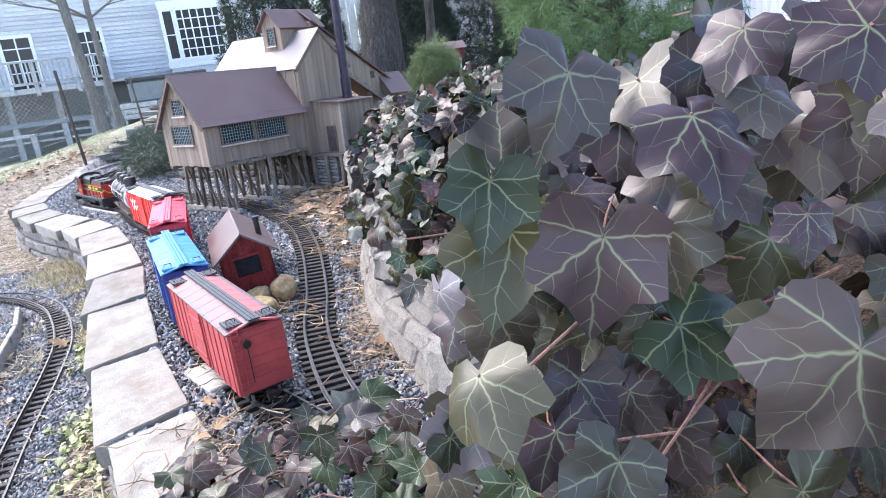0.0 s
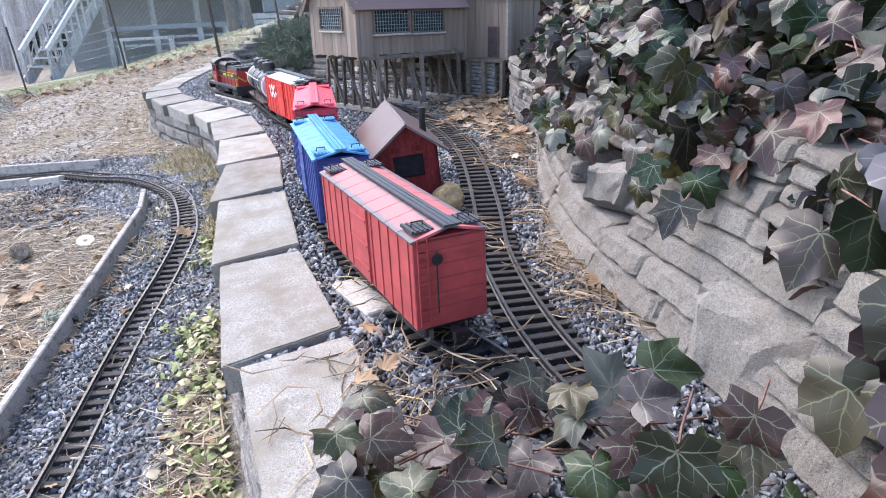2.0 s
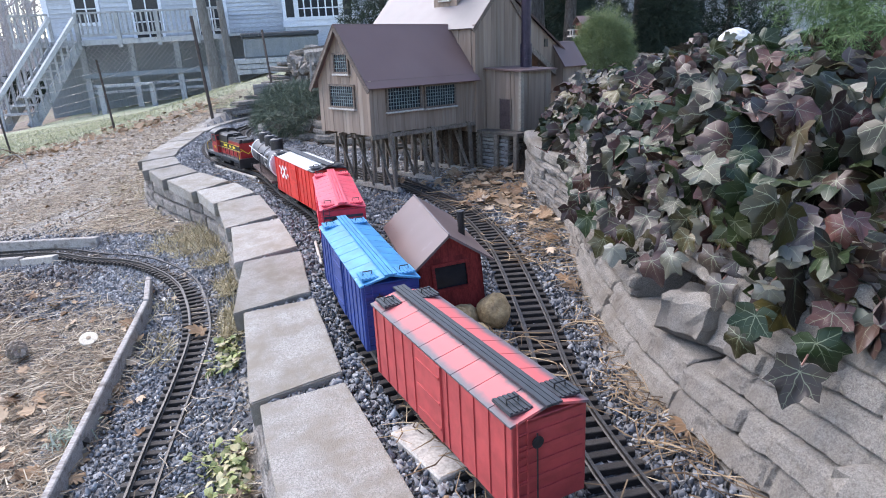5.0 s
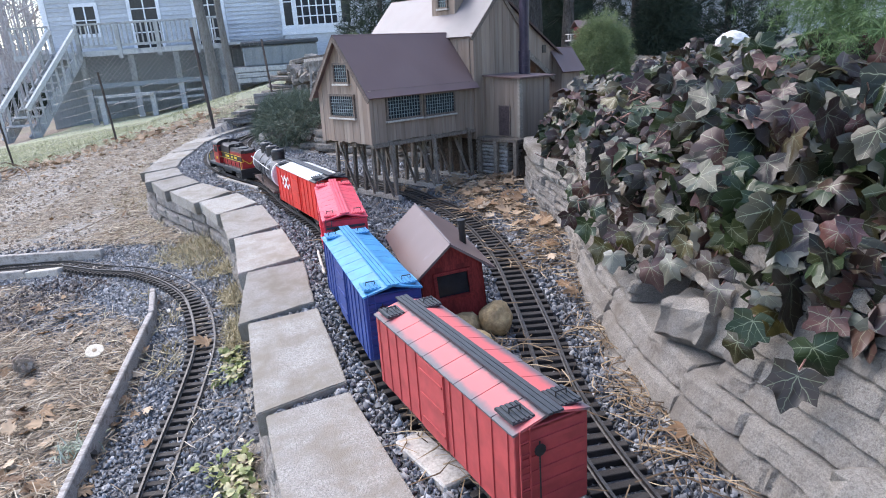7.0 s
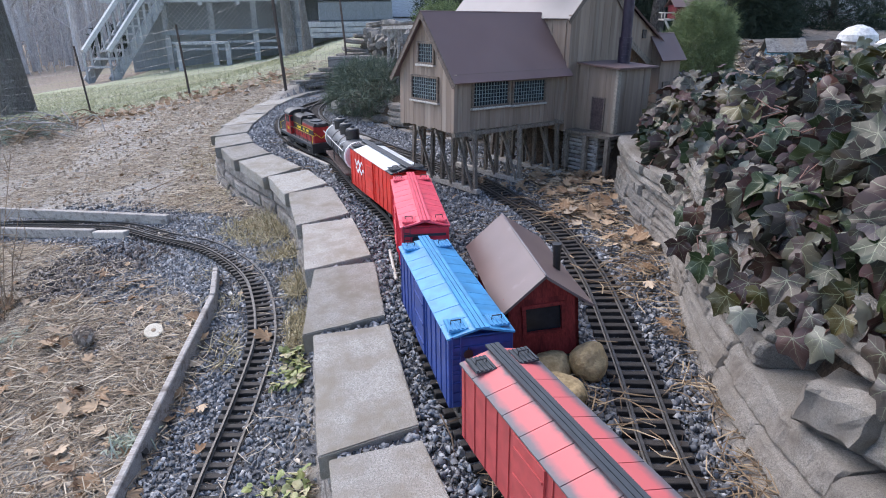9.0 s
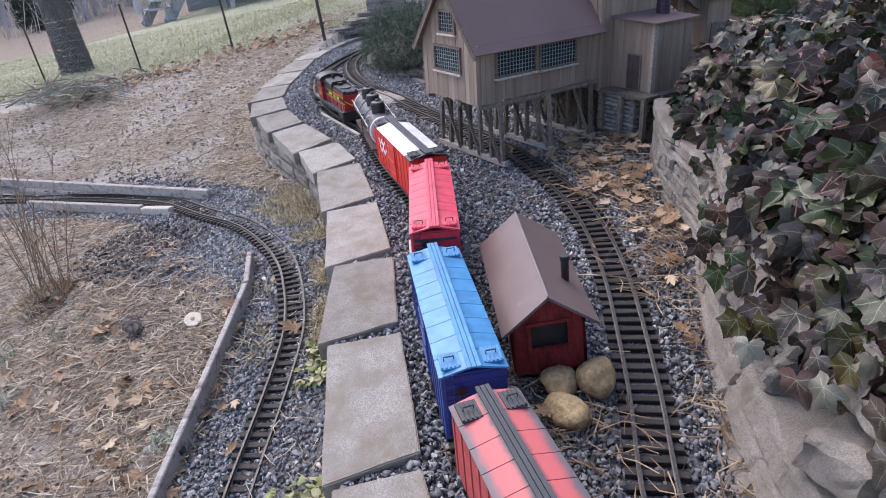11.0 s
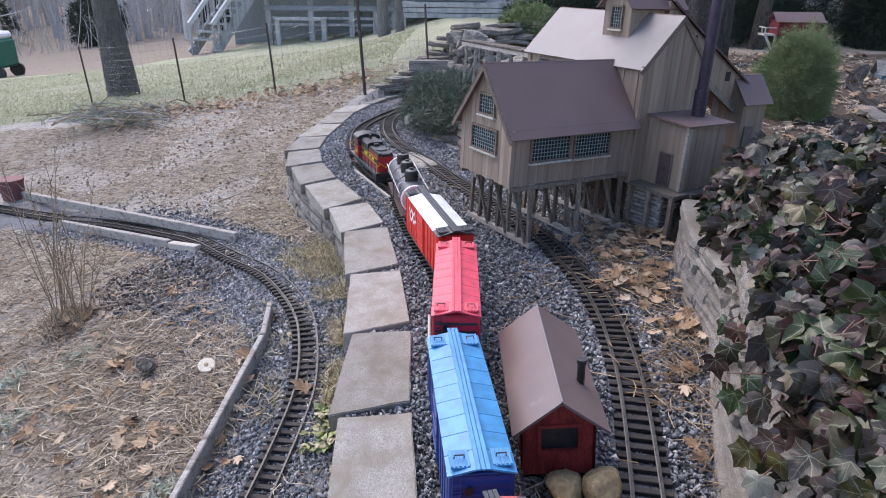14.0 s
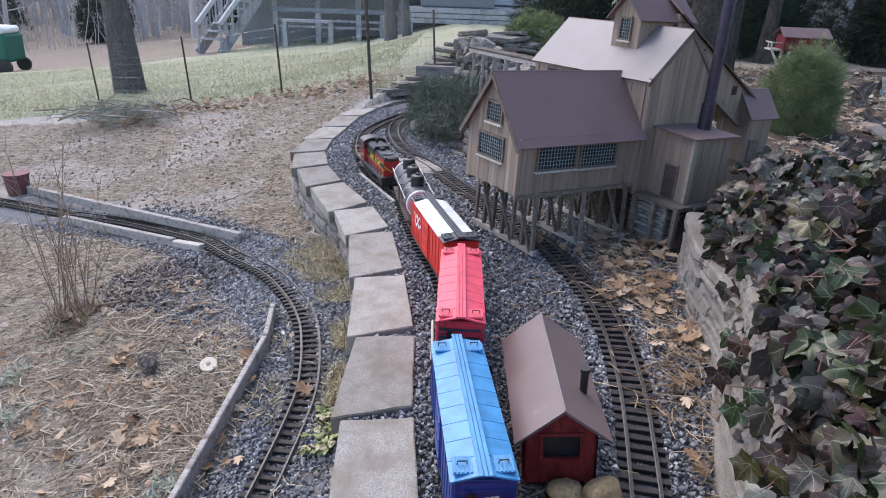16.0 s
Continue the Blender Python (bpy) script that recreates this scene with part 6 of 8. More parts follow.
# ---- fence, slate pile, tunnel ----
def build_fence():
    f = thing("wire_fence", "low wire garden fence on thin dark iron posts", "fence")
    posts = [(-3.1, 5.0), (-2.13, 4.56), (-1.28, 4.09), (-0.56, 3.46), (-0.15, 3.98)]
    tops = []
    for i, (x, y) in enumerate(posts):
        z = height(x, y)
        bm = bmesh.new()
        lean = (-0.03, 0.0, 0.5) if i != 3 else (-0.035, 0.0, 0.62)
        a, b = Vector((x, y, z - 0.05)), Vector((x, y, z)) + Vector(lean)
        rod(bm, [a, b], 0.010 if i == 3 else 0.0075, 8)
        part("post", bm, MAT["post_iron"], f)
        tops.append((Vector((x, y, z)), b))
    for (a0, a1), (b0, b1) in zip(tops, tops[1:]):
        for k in range(9):
            t = 0.1 + 0.85 * k / 8
            p, q = a0.lerp(a1, t), b0.lerp(b1, t)
            bm = bmesh.new()
            rod(bm, [p, (p + q) / 2 - Vector((0, 0, 0.008)), q], 0.0007, 4)
            part("wire", bm, MAT["steel"], f)
        for k in range(1, 14):
            t = k / 14
            bm = bmesh.new()
            rod(bm, [a0.lerp(b0, t) + Vector((0, 0, 0.03)), a1.lerp(b1, t) - Vector((0, 0, 0.02))], 0.0006, 4)
            part("wire", bm, MAT["steel"], f)


build_fence()


def slab_shape(seed):
    """A thin split slate: an uneven outline, sharp broken sides, a slightly dished top."""
    rs = random.Random(int(seed * 10))
    n = 9
    ring = []
    for i in range(n):
        a = 2 * math.pi * (i + rs.uniform(-0.3, 0.3)) / n
        r = rs.uniform(0.78, 1.12)
        ring.append((0.14 * r * math.cos(a), 0.085 * r * math.sin(a)))
    t = rs.uniform(0.022, 0.040)
    verts, faces = [], []
    for z, k in ((0.0, 0.93), (t * 0.45, 1.03), (t * 0.55, 0.97), (t, 0.95)):
        for x, y in ring:
            j = rs.uniform(0.97, 1.03)
            verts.append((x * k * j, y * k * j, z + rs.uniform(-0.003, 0.003)))
    for lev in range(3):
        for i in range(n):
            a, b = lev * n + i, lev * n + (i + 1) % n
            faces.append((a, b, b + n, a + n))
    verts.append((0, 0, t + 0.004))
    for i in range(n):
        faces.append((3 * n + i, 3 * n + (i + 1) % n, 4 * n))
    faces.append(tuple(range(n))[::-1])
    return raw("slab", verts, faces)


SLABS = [slab_shape(s * 1.7 + 1) for s in range(6)]


def build_slate_pile():
    w = thing("slate_pile", "mounded dry stack of flat grey slates at the tunnel", "stone pile")
    rs = random.Random(41)
    # steps of slabs rising from the end of the block wall
    for lev in range(11):
        n = 5 if lev < 7 else 4
        for k in range(n):
            x = -0.43 + 0.055 * lev + k * 0.19 + rs.uniform(-0.03, 0.03)
            y = 3.76 + 0.06 * lev + 0.10 * k + rs.uniform(-0.03, 0.03)
            z = 0.035 + 0.040 * lev + rs.uniform(-0.004, 0.004)
            if -0.30 < x < 0.08 and y < 4.15 and z < 0.20:
                continue
            m = Matrix.Translation((x, y, z)) @ Matrix.Rotation(rs.uniform(-0.9, 0.9), 4, "Z") @ Matrix.Rotation(rs.uniform(-0.20, 0.20), 4, "X") @ Matrix.Rotation(rs.uniform(-0.14, 0.14), 4, "Y") @ Matrix.Scale(rs.uniform(0.65, 1.15), 4)
            obj("slab", SLABS[rs.randrange(6)], MAT["slate"], w, m=m)
    for k in range(6):
        x, y = -0.42 + 0.03 * k, 3.60 + 0.07 * k
        m = Matrix.Translation((x, y, 0.03 + 0.012 * k)) @ Matrix.Rotation(0.5 + rs.uniform(-0.3, 0.3), 4, "Z") @ Matrix.Scale(0.62, 4)
        obj("slab", SLABS[k], MAT["slate"], w, m=m)
    for lev in range(4):
        for k in range(7):
            f = (k + 0.5 * (lev % 2)) / 7
            x, y = -0.46 + 0.62 * f + 0.03 * lev, 3.66 + 0.66 * f + 0.01 * lev
            z0 = yard(x - 0.15, y)
            z = z0 + (0.05 - z0) * lev / 3.4
            m = Matrix.Translation((x, y, z)) @ Matrix.Rotation(0.8 + rs.uniform(-0.3, 0.3), 4, "Z") @ Matrix.Scale(rs.uniform(0.7, 0.95), 4)
            obj("slab", SLABS[rs.randrange(6)], MAT["slate"], w, m=m)
    low = thing("slate_edging", "low ragged edging of thin slates below the mill", "wall", kind="structure")
    face = spline([(x, y, 0) for x, y in ROCKS[9:16]], 0.01)
    for course in range(4):
        i = course * 5
        while i < len(face) - 14:
            p, d = face[i + 7]
            s = Vector((d.y, -d.x, 0)).normalized()
            q = p + s * (0.03 + 0.02 * course)
            m = Matrix.Translation((q.x, q.y, terrace(q.y) - 0.01 + 0.03 * course)) @ Matrix.Rotation(math.atan2(d.y, d.x) + rs.uniform(-0.12, 0.12), 4, "Z") @ Matrix.Scale(0.75, 4) @ Matrix.Rotation(rs.uniform(-0.05, 0.05), 4, "X")
            obj("slab", SLABS[rs.randrange(6)], MAT["slate"], low, m=m)
            i += rs.randrange(15, 21)


build_slate_pile()


def build_rubble():
    """Dark broken stones tumbled between the tunnel mouth and the spur trestle."""
    r = thing("rubble_slope", "slope of dark broken stones beside the tunnel mouth", "stone pile")
    rs = random.Random(43)
    shapes = [rough_block(0.10, 0.075, 0.06, s + 2, 0.014, (), 4, 3, 3, 0.012) for s in range(5)]
    for k in range(95):
        f = rs.random()
        x, y = 0.02 + 0.34 * f + rs.uniform(-0.06, 0.06), 3.95 - 1.25 * f + rs.uniform(-0.15, 0.15)
        z = height(x, y) + 0.26 * (1 - f) * rs.random() + 0.16 * rs.random() * (1 - 0.5 * f)
        m = Matrix.Translation((x, y, z - 0.02)) @ Matrix.Rotation(rs.uniform(0, 6.28), 4, "Z") @ Matrix.Rotation(rs.uniform(-0.7, 0.7), 4, "X") @ Matrix.Scale(rs.uniform(0.5, 1.3), 4)
        obj("stone", shapes[k % 5], MAT["slate"], r, m=m)
    return r


build_rubble()
pale = rough_block(0.11, 0.09, 0.07, 31, 0.012, (), 6, 4, 4, 0.02)
tagged(obj("pale_stone", pale, MAT["rubble"], m=pose(-0.22, 2.62, 0.05, 12, 0, 30)), "pale lump of stone lying in the juniper", "stone")

portal = thing("tunnel_portal", "plain weathered plank tunnel portal in the slate pile", "tunnel portal")
part("lintel", boxes((-0.29, 0.06, 3.84, 3.88, 0.165, 0.255)), MAT["wood_grey"], portal)
part("jamb", boxes((-0.29, -0.255, 3.84, 3.88, 0.03, 0.165)), MAT["wood_grey"], portal)
part("jamb", boxes((0.03, 0.06, 3.84, 3.88, 0.03, 0.165)), MAT["wood_grey"], portal)
part("brace", beams([((-0.27, 3.835, 0.02), (-0.22, 3.835, 0.16), 0.02, 0.02)]), MAT["trim_pale"], portal)
# black sheets added to paint the shade inside the tunnel mouth
part("lining", boxes((-0.255, 0.03, 4.25, 4.29, 0.03, 0.2), (-0.255, 0.03, 3.9, 4.27, 0.185, 0.20)), MAT["black_metal"], portal, "black sheets standing in for the tunnel's shade")


def build_high_trestle():
    t = thing("high_trestle", "light grey timber trestle carrying a spur to the mill", "trestle")
    a, b = Vector((0.06, 2.75, 0.475)), Vector((0.30, 1.90, 0.505))
    for s in (-0.03, 0.03):
        part("stringer", beams([(a + Vector((s, 0, 0)), b + Vector((s, 0, 0)), 0.012, 0.016)]), MAT["wood_grey"], t)
    for i in range(26):
        p = a.lerp(b, i / 25)
        part("tie", boxes((p.x - 0.045, p.x + 0.045, p.y - 0.006, p.y + 0.006, p.z + 0.009, p.z + 0.018)), MAT["mill_dark"], t)
    for i in range(6):
        p = a.lerp(b, 0.08 + 0.84 * i / 5)
        g = height(p.x, p.y)
        for s in (-1, 1):
            part("post", beams([((p.x + s * 0.05, p.y, g - 0.01), (p.x + s * 0.03, p.y, p.z - 0.008), 0.012, 0.012, (0, 1, 0))]), MAT["wood_grey"], t)
        part("brace", beams([((p.x - 0.045, p.y - 0.008, g + 0.06), (p.x + 0.03, p.y - 0.008, p.z - 0.03), 0.006, 0.010, (0, 1, 0))]), MAT["wood_grey"], t)


build_high_trestle()

# lineside models on the upper level
MAT["barn_red"] = surface("barn_red_board", (0.10, 0.012, 0.018), (0.17, 0.022, 0.030), 30, 0.7, stretch=(4, 4, 1), bump=0.2, depth=0.0008, vary=0.06)
tower = thing("model_lookout", "small red boarded lookout house on pale timber legs", "model building", m=Matrix.Translation((2.29, 3.75, 0.165)) @ Matrix.Rotation(radians(-6), 4, "Z") @ Matrix.Scale(0.73, 4))
part("cabin", boxes((-0.17, 0.20, -0.11, 0.11, 0.40, 0.535)), MAT["barn_red"], tower)
for i in range(9):
    part("batten", boxes((-0.165 + i * 0.043, -0.158 + i * 0.043, -0.115, -0.11, 0.40, 0.535)), MAT["barn_red"], tower)
roof_slab(tower, [(-0.20, -0.14, 0.52), (0.23, -0.14, 0.52), (0.23, 0, 0.60), (-0.20, 0, 0.60)], 0.006, MAT["mill_roof"])
roof_slab(tower, [(0.23, 0.14, 0.52), (-0.20, 0.14, 0.52), (-0.20, 0, 0.60), (0.23, 0, 0.60)], 0.006, MAT["mill_roof"])
part("balcony", boxes((-0.27, -0.17, -0.08, 0.08, 0.395, 0.41), (-0.27, -0.26, -0.08, 0.08, 0.46, 0.47), (-0.27, -0.26, -0.08, -0.07, 0.41, 0.46), (-0.27, -0.26, 0.0, 0.01, 0.41, 0.46), (-0.26, -0.17, -0.08, -0.07, 0.46, 0.47)), MAT["trim_pale"], tower, "pale timber balcony")
for x, y in ((-0.1, -0.09), (0.15, -0.09), (-0.1, 0.09), (0.15, 0.09)):
    part("leg", beams([((x, y, 0.06), (x, y, 0.40), 0.022, 0.022, (0, 1, 0))]), MAT["trim_pale"], tower)
part("brace", beams([((-0.10, -0.09, 0.12), (-0.25, -0.06, 0.395), 0.018, 0.018, (0, 1, 0))]), MAT["trim_pale"], tower)

MAT["blue_wash"] = surface("faded_blue_board", (0.13, 0.27, 0.36), (0.22, 0.40, 0.50), 20, 0.8, bump=0.2, depth=0.001)
cottage = thing("model_cottage", "tiny faded blue model cottage with grey roof", "model building", m=Matrix.Translation((2.87, 3.45, 0.13)) @ Matrix.Rotation(radians(-20), 4, "Z"))
part("wall", boxes((-0.10, 0.10, -0.08, 0.08, 0, 0.13)), MAT["blue_wash"], cottage)
roof_slab(cottage, [(-0.13, -0.11, 0.115), (0.13, -0.11, 0.115), (0.13, 0, 0.20), (-0.13, 0, 0.20)], 0.006, MAT["slate"])
roof_slab(cottage, [(0.13, 0.11, 0.115), (-0.13, 0.11, 0.115), (-0.13, 0, 0.20), (0.13, 0, 0.20)], 0.006, MAT["slate"])
for x in (-0.06, 0.03):
    w = part("window", boxes((x, x + 0.03, -0.084, -0.08, 0.045, 0.095)), MAT["pane"], cottage)
    part("frame", boxes((x - 0.006, x, -0.086, -0.08, 0.04, 0.10), (x + 0.03, x + 0.036, -0.086, -0.08, 0.04, 0.10)), MAT["white_paint"], w)

MAT["ceramic"] = surface("chalky_white_ceramic", (0.62, 0.60, 0.57), (0.80, 0.79, 0.77), 25, 0.5, bump=0.15, depth=0.001)
for k, (x, y, s) in enumerate(((1.90, 1.62, 1.25), (2.04, 1.60, 1.0), (1.97, 1.70, 1.1))):
    z = height(x, y) + 0.02
    mush = thing("toadstool", "chalky white ceramic garden toadstool in the ivy", "garden ornament", "toadstools", m=Matrix.Translation((x, y, z)) @ Matrix.Scale(s, 4))
    bm = bmesh.new()
    rod(bm, [(0, 0, -0.05), (0.005, 0, 0.08), (0, 0, 0.16)], [0.025, 0.02, 0.018], 12)
    part("stem", bm, MAT["ceramic"], mush)
    bm = bmesh.new()
    rod(bm, [(0, 0, 0.145), (0, 0, 0.155), (0, 0, 0.175), (0, 0, 0.195), (0, 0, 0.205)], [0.03, 0.062, 0.058, 0.036, 0.008], 20)
    part("cap", bm, MAT["ceramic"], mush)

SPUR = [(3.3, 4.3), (2.9, 3.85), (2.46, 3.22), (2.20, 2.70), (2.06, 2.32), (2.00, 2.02), (2.05, 1.70), (2.2, 1.4)]


def build_spur():
    t = thing("railway_track", "far spur of garden railway winding over gravel", "track", "garden railway tracks")
    pts = spline([(x, y, height(x, y) + 0.008) for x, y in SPUR], 0.02)
    for side in (-1, 1):
        off = [(p + Vector((d.y, -d.x, 0)).normalized() * (side * (GAUGE / 2 + 0.002)) + Vector((0, 0, 0.007)), d) for p, d in pts]
        v, f = sweep(off, RAIL)
        obj("rail", raw("rail", v, f), MAT["rail"], t)
    for p, d in spline([(x, y, height(x, y) + 0.008) for x, y in SPUR], 0.0262):
        obj("tie", tie_mesh, MAT["tie"], t, m=Matrix.Translation(p) @ Matrix.Rotation(math.atan2(d.y, d.x) - math.pi / 2, 4, "Z"))


build_spur()

# upper level: ledge of pale stones under the spur, and the plank fence of the neighbour's yard
ledge = thing("spur_ledge", "low ledge of pale flat stones under the spur track", "stone edging")
for k in range(7):
    x, y = 1.94 - 0.03 * k, 2.26 - 0.09 * k
    obj("slab", SLABS[k % 6], MAT["rubble"], ledge, m=Matrix.Translation((x, y, height(x, y) + 0.012)) @ Matrix.Rotation(1.2 + 0.1 * math.sin(k * 3), 4, "Z") @ Matrix.Scale(0.62, 4))
    obj("slab", SLABS[(k + 3) % 6], MAT["rubble"], ledge, m=Matrix.Translation((x - 0.02, y, height(x, y) - 0.025)) @ Matrix.Rotation(1.3 + 0.1 * math.cos(k * 2), 4, "Z") @ Matrix.Scale(0.66, 4))
MAT["fence_pale"] = surface("pale_weathered_fence", (0.46, 0.48, 0.48), (0.60, 0.62, 0.62), 3, 0.9, stretch=(6, 6, 0.5), bump=0.2, depth=0.004, vary=0.1)
fence = thing("board_fence", "tall pale weathered board fence behind the garden", "fence")
for i in range(60):
    part("board", boxes((3.2 + i * 0.16, 3.2 + i * 0.16 + 0.152, 11.4 - 0.02 * i, 11.43 - 0.02 * i, -0.7, 1.75 + 0.02 * math.sin(i * 4.1))), MAT["fence_pale"], fence)
part("fence_rail", beams([((3.2, 11.47, 1.2), (12.8, 10.28, 1.2), 0.05, 0.09)]), MAT["fence_pale"], fence)

# ---- ivy ----
def leaf_material(name, per_island, stops, vein, rough=0.36):
    """Leathery leaf with pale veins fanning from the stalk; UV holds the leaf's own plane, stalk at the origin, tip at (0, 1)."""
    m, nt, b = nodes_of(name)
    uvn = nt.nodes.new("ShaderNodeUVMap")
    sep = nt.nodes.new("ShaderNodeSeparateXYZ")
    link(nt, uvn.outputs[0], sep.inputs[0])

    def math_node(op, a, c=None):
        n = nt.nodes.new("ShaderNodeMath")
        n.operation = op
        for s, v in zip(n.inputs, (a, c)):
            if v is None:
                continue
            if isinstance(v, (int, float)):
                s.default_value = v
            else:
                link(nt, v, s)
        return n.outputs[0]

    wob = vec_of(nt)
    X = math_node("ADD", sep.outputs[0], math_node("MULTIPLY", math_node("SUBTRACT", noise_tex(nt, wob, 60 if per_island else 3.2, 2), 0.5), 0.14))
    Y = math_node("ADD", sep.outputs[1], math_node("MULTIPLY", math_node("SUBTRACT", noise_tex(nt, wob, 52 if per_island else 2.7, 2), 0.5), 0.14))
    near = None
    for ang in (0, 47, -47, 100, -100):
        s, c = math.sin(radians(ang)), math.cos(radians(ang))
        along = math_node("ADD", math_node("MULTIPLY", X, s), math_node("MULTIPLY", Y, c))
        across = math_node("ABSOLUTE", math_node("SUBTRACT", math_node("MULTIPLY", X, c), math_node("MULTIPLY", Y, s)))
        behind = math_node("MULTIPLY", math_node("LESS_THAN", along, 0.0), 5.0)
        # side veins leave the main one at an angle
        side = math_node("ABSOLUTE", math_node("SUBTRACT", math_node("FRACT", math_node("MULTIPLY", math_node("SUBTRACT", along, math_node("MULTIPLY", across, 0.8)), 3.6)), 0.5))
        far = math_node("MULTIPLY", math_node("SUBTRACT", 0.5, side), 0.35)
        sv = math_node("ADD", math_node("ADD", far, 0.006), math_node("MULTIPLY", across, 0.035))
        d = math_node("ADD", math_node("MINIMUM", math_node("ADD", across, math_node("MULTIPLY", along, 0.008)), sv), behind)
        near = d if near is None else math_node("MINIMUM", near, d)
    mr = node(nt, "ShaderNodeMapRange")
    mr.inputs["From Min"].default_value, mr.inputs["From Max"].default_value = 0.003, 0.020
    mr.inputs["To Min"].default_value, mr.inputs["To Max"].default_value = 0.6, 0.0
    link(nt, near, mr.inputs["Value"])
    if per_island:
        r = nt.nodes.new("ShaderNodeNewGeometry").outputs["Random Per Island"]
    else:
        r = nt.nodes.new("ShaderNodeObjectInfo").outputs["Random"]
    col = ramp(nt, r, stops)
    v = vec_of(nt)
    n1 = noise_tex(nt, v, 45 if per_island else 2.5, 5)
    col = mix(nt, 0.55, col, mix(nt, n1, (0.35, 0.33, 0.36), (1.3, 1.25, 1.2)), "MULTIPLY")
    col = mix(nt, mr.outputs[0], col, vein)
    link(nt, col, b.inputs["Base Color"])
    b.inputs["Roughness"].default_value = rough
    b.inputs["Specular IOR Level"].default_value = 0.34
    bm_ = node(nt, "ShaderNodeBump", Strength=0.5, Distance=0.0015)
    link(nt, near, bm_.inputs["Height"])
    link(nt, bm_.outputs[0], b.inputs["Normal"])
    return m


IVY = [(0.0, (0.011, 0.014, 0.006)), (0.10, (0.021, 0.039, 0.013)), (0.20, (0.040, 0.053, 0.018)), (0.30, (0.042, 0.021, 0.017)), (0.40, (0.059, 0.034, 0.028)), (0.48, (0.018, 0.020, 0.011)), (0.56, (0.070, 0.051, 0.046)), (0.64, (0.070, 0.058, 0.013)), (0.72, (0.028, 0.027, 0.015)), (0.80, (0.105, 0.044, 0.036)), (0.88, (0.079, 0.065, 0.061)), (0.94, (0.047, 0.048, 0.028)), (0.97, (0.16, 0.16, 0.13)), (1.0, (0.34, 0.33, 0.24))]
MAT["ivy_near"] = leaf_material("ivy_leaf_winter", False, [(0.0, (0.036, 0.021, 0.024)), (0.3, (0.058, 0.038, 0.040)), (0.5, (0.048, 0.046, 0.018)), (0.68, (0.12, 0.095, 0.10)), (0.8, (0.065, 0.045, 0.042)), (1.0, (0.022, 0.038, 0.016))], (0.24, 0.27, 0.15), 0.35)
MAT["ivy"] = leaf_material("ivy_leaf", False, IVY[:-1], (0.26, 0.29, 0.19), 0.35)
MAT["ivy_mass"] = leaf_material("ivy_leaf_mass", True, IVY, (0.22, 0.24, 0.16), 0.35)
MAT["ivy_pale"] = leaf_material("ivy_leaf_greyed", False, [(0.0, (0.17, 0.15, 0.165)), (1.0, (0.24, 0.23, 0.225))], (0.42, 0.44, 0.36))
MAT["oak"] = leaf_material("dry_oak_leaf", True, [(0.0, (0.13, 0.075, 0.042)), (0.35, (0.27, 0.165, 0.088)), (0.75, (0.40, 0.285, 0.18)), (1.0, (0.50, 0.40, 0.29))], (0.42, 0.32, 0.22), 0.75)
MAT["stem"] = surface("ivy_stem", (0.11, 0.055, 0.045), (0.24, 0.13, 0.10), 60, 0.7, bump=0.2, depth=0.0005)
BROAD_OUT = [(0, 1.0), (20, 0.78), (32, 0.66), (45, 0.78), (55, 0.82), (70, 0.68), (84, 0.58), (98, 0.62), (112, 0.62), (135, 0.52), (158, 0.36), (175, 0.1)]
IVY_OUT = [(0, 1.0), (10, 0.83), (22, 0.68), (32, 0.62), (42, 0.67), (52, 0.80), (62, 0.71), (74, 0.58), (86, 0.53), (98, 0.57), (110, 0.63), (120, 0.55), (138, 0.43), (158, 0.33), (174, 0.12)]
OAK_OUT = [(0, 1.0), (9, 0.80), (14, 0.62), (24, 0.74), (32, 0.66), (34, 0.36), (48, 0.50), (60, 0.46), (62, 0.24), (85, 0.34), (110, 0.26), (150, 0.10), (176, 0.03)]


def leaf_arrays(outline, curl, fold, seed):
    """Vertices, triangles and UVs of one leaf of unit length, stalk at the origin, tip along +y."""
    rs = random.Random(seed)
    ring = [(a, r * rs.uniform(0.93, 1.07)) for a, r in outline] + [(-a, r * rs.uniform(0.93, 1.07)) for a, r in outline[:0:-1]]
    pts = [(0.0, 0.0)]
    for k in (0.5, 1.0):
        pts += [(k * r * math.sin(radians(a)), k * r * math.cos(radians(a))) for a, r in ring]
    n = len(ring)
    tris = [(0, 1 + (i + 1) % n, 1 + i) for i in range(n)]
    for i in range(n):
        a, b, c, d = 1 + i, 1 + (i + 1) % n, 1 + n + (i + 1) % n, 1 + n + i
        tris += [(a, b, c), (a, c, d)]
    verts = []
    for x, y in pts:
        rr = math.hypot(x, y)
        z = -curl * rr * rr + fold * abs(x) + 0.09 * math.sin(7 * x + seed) * rr + 0.06 * math.sin(8 * y + 2 * seed) * (0.3 + rr)
        verts.append((x, y, z))
    return np.array(verts), np.array(tris), np.array(pts)


def leaf_mesh(name, arr):
    v, t, uv = arr
    me = raw(name, v, [tuple(int(i) for i in f) for f in t], True)
    layer = me.uv_layers.new(name="UVMap")
    layer.data.foreach_set("uv", uv[t.ravel()].ravel())
    return me


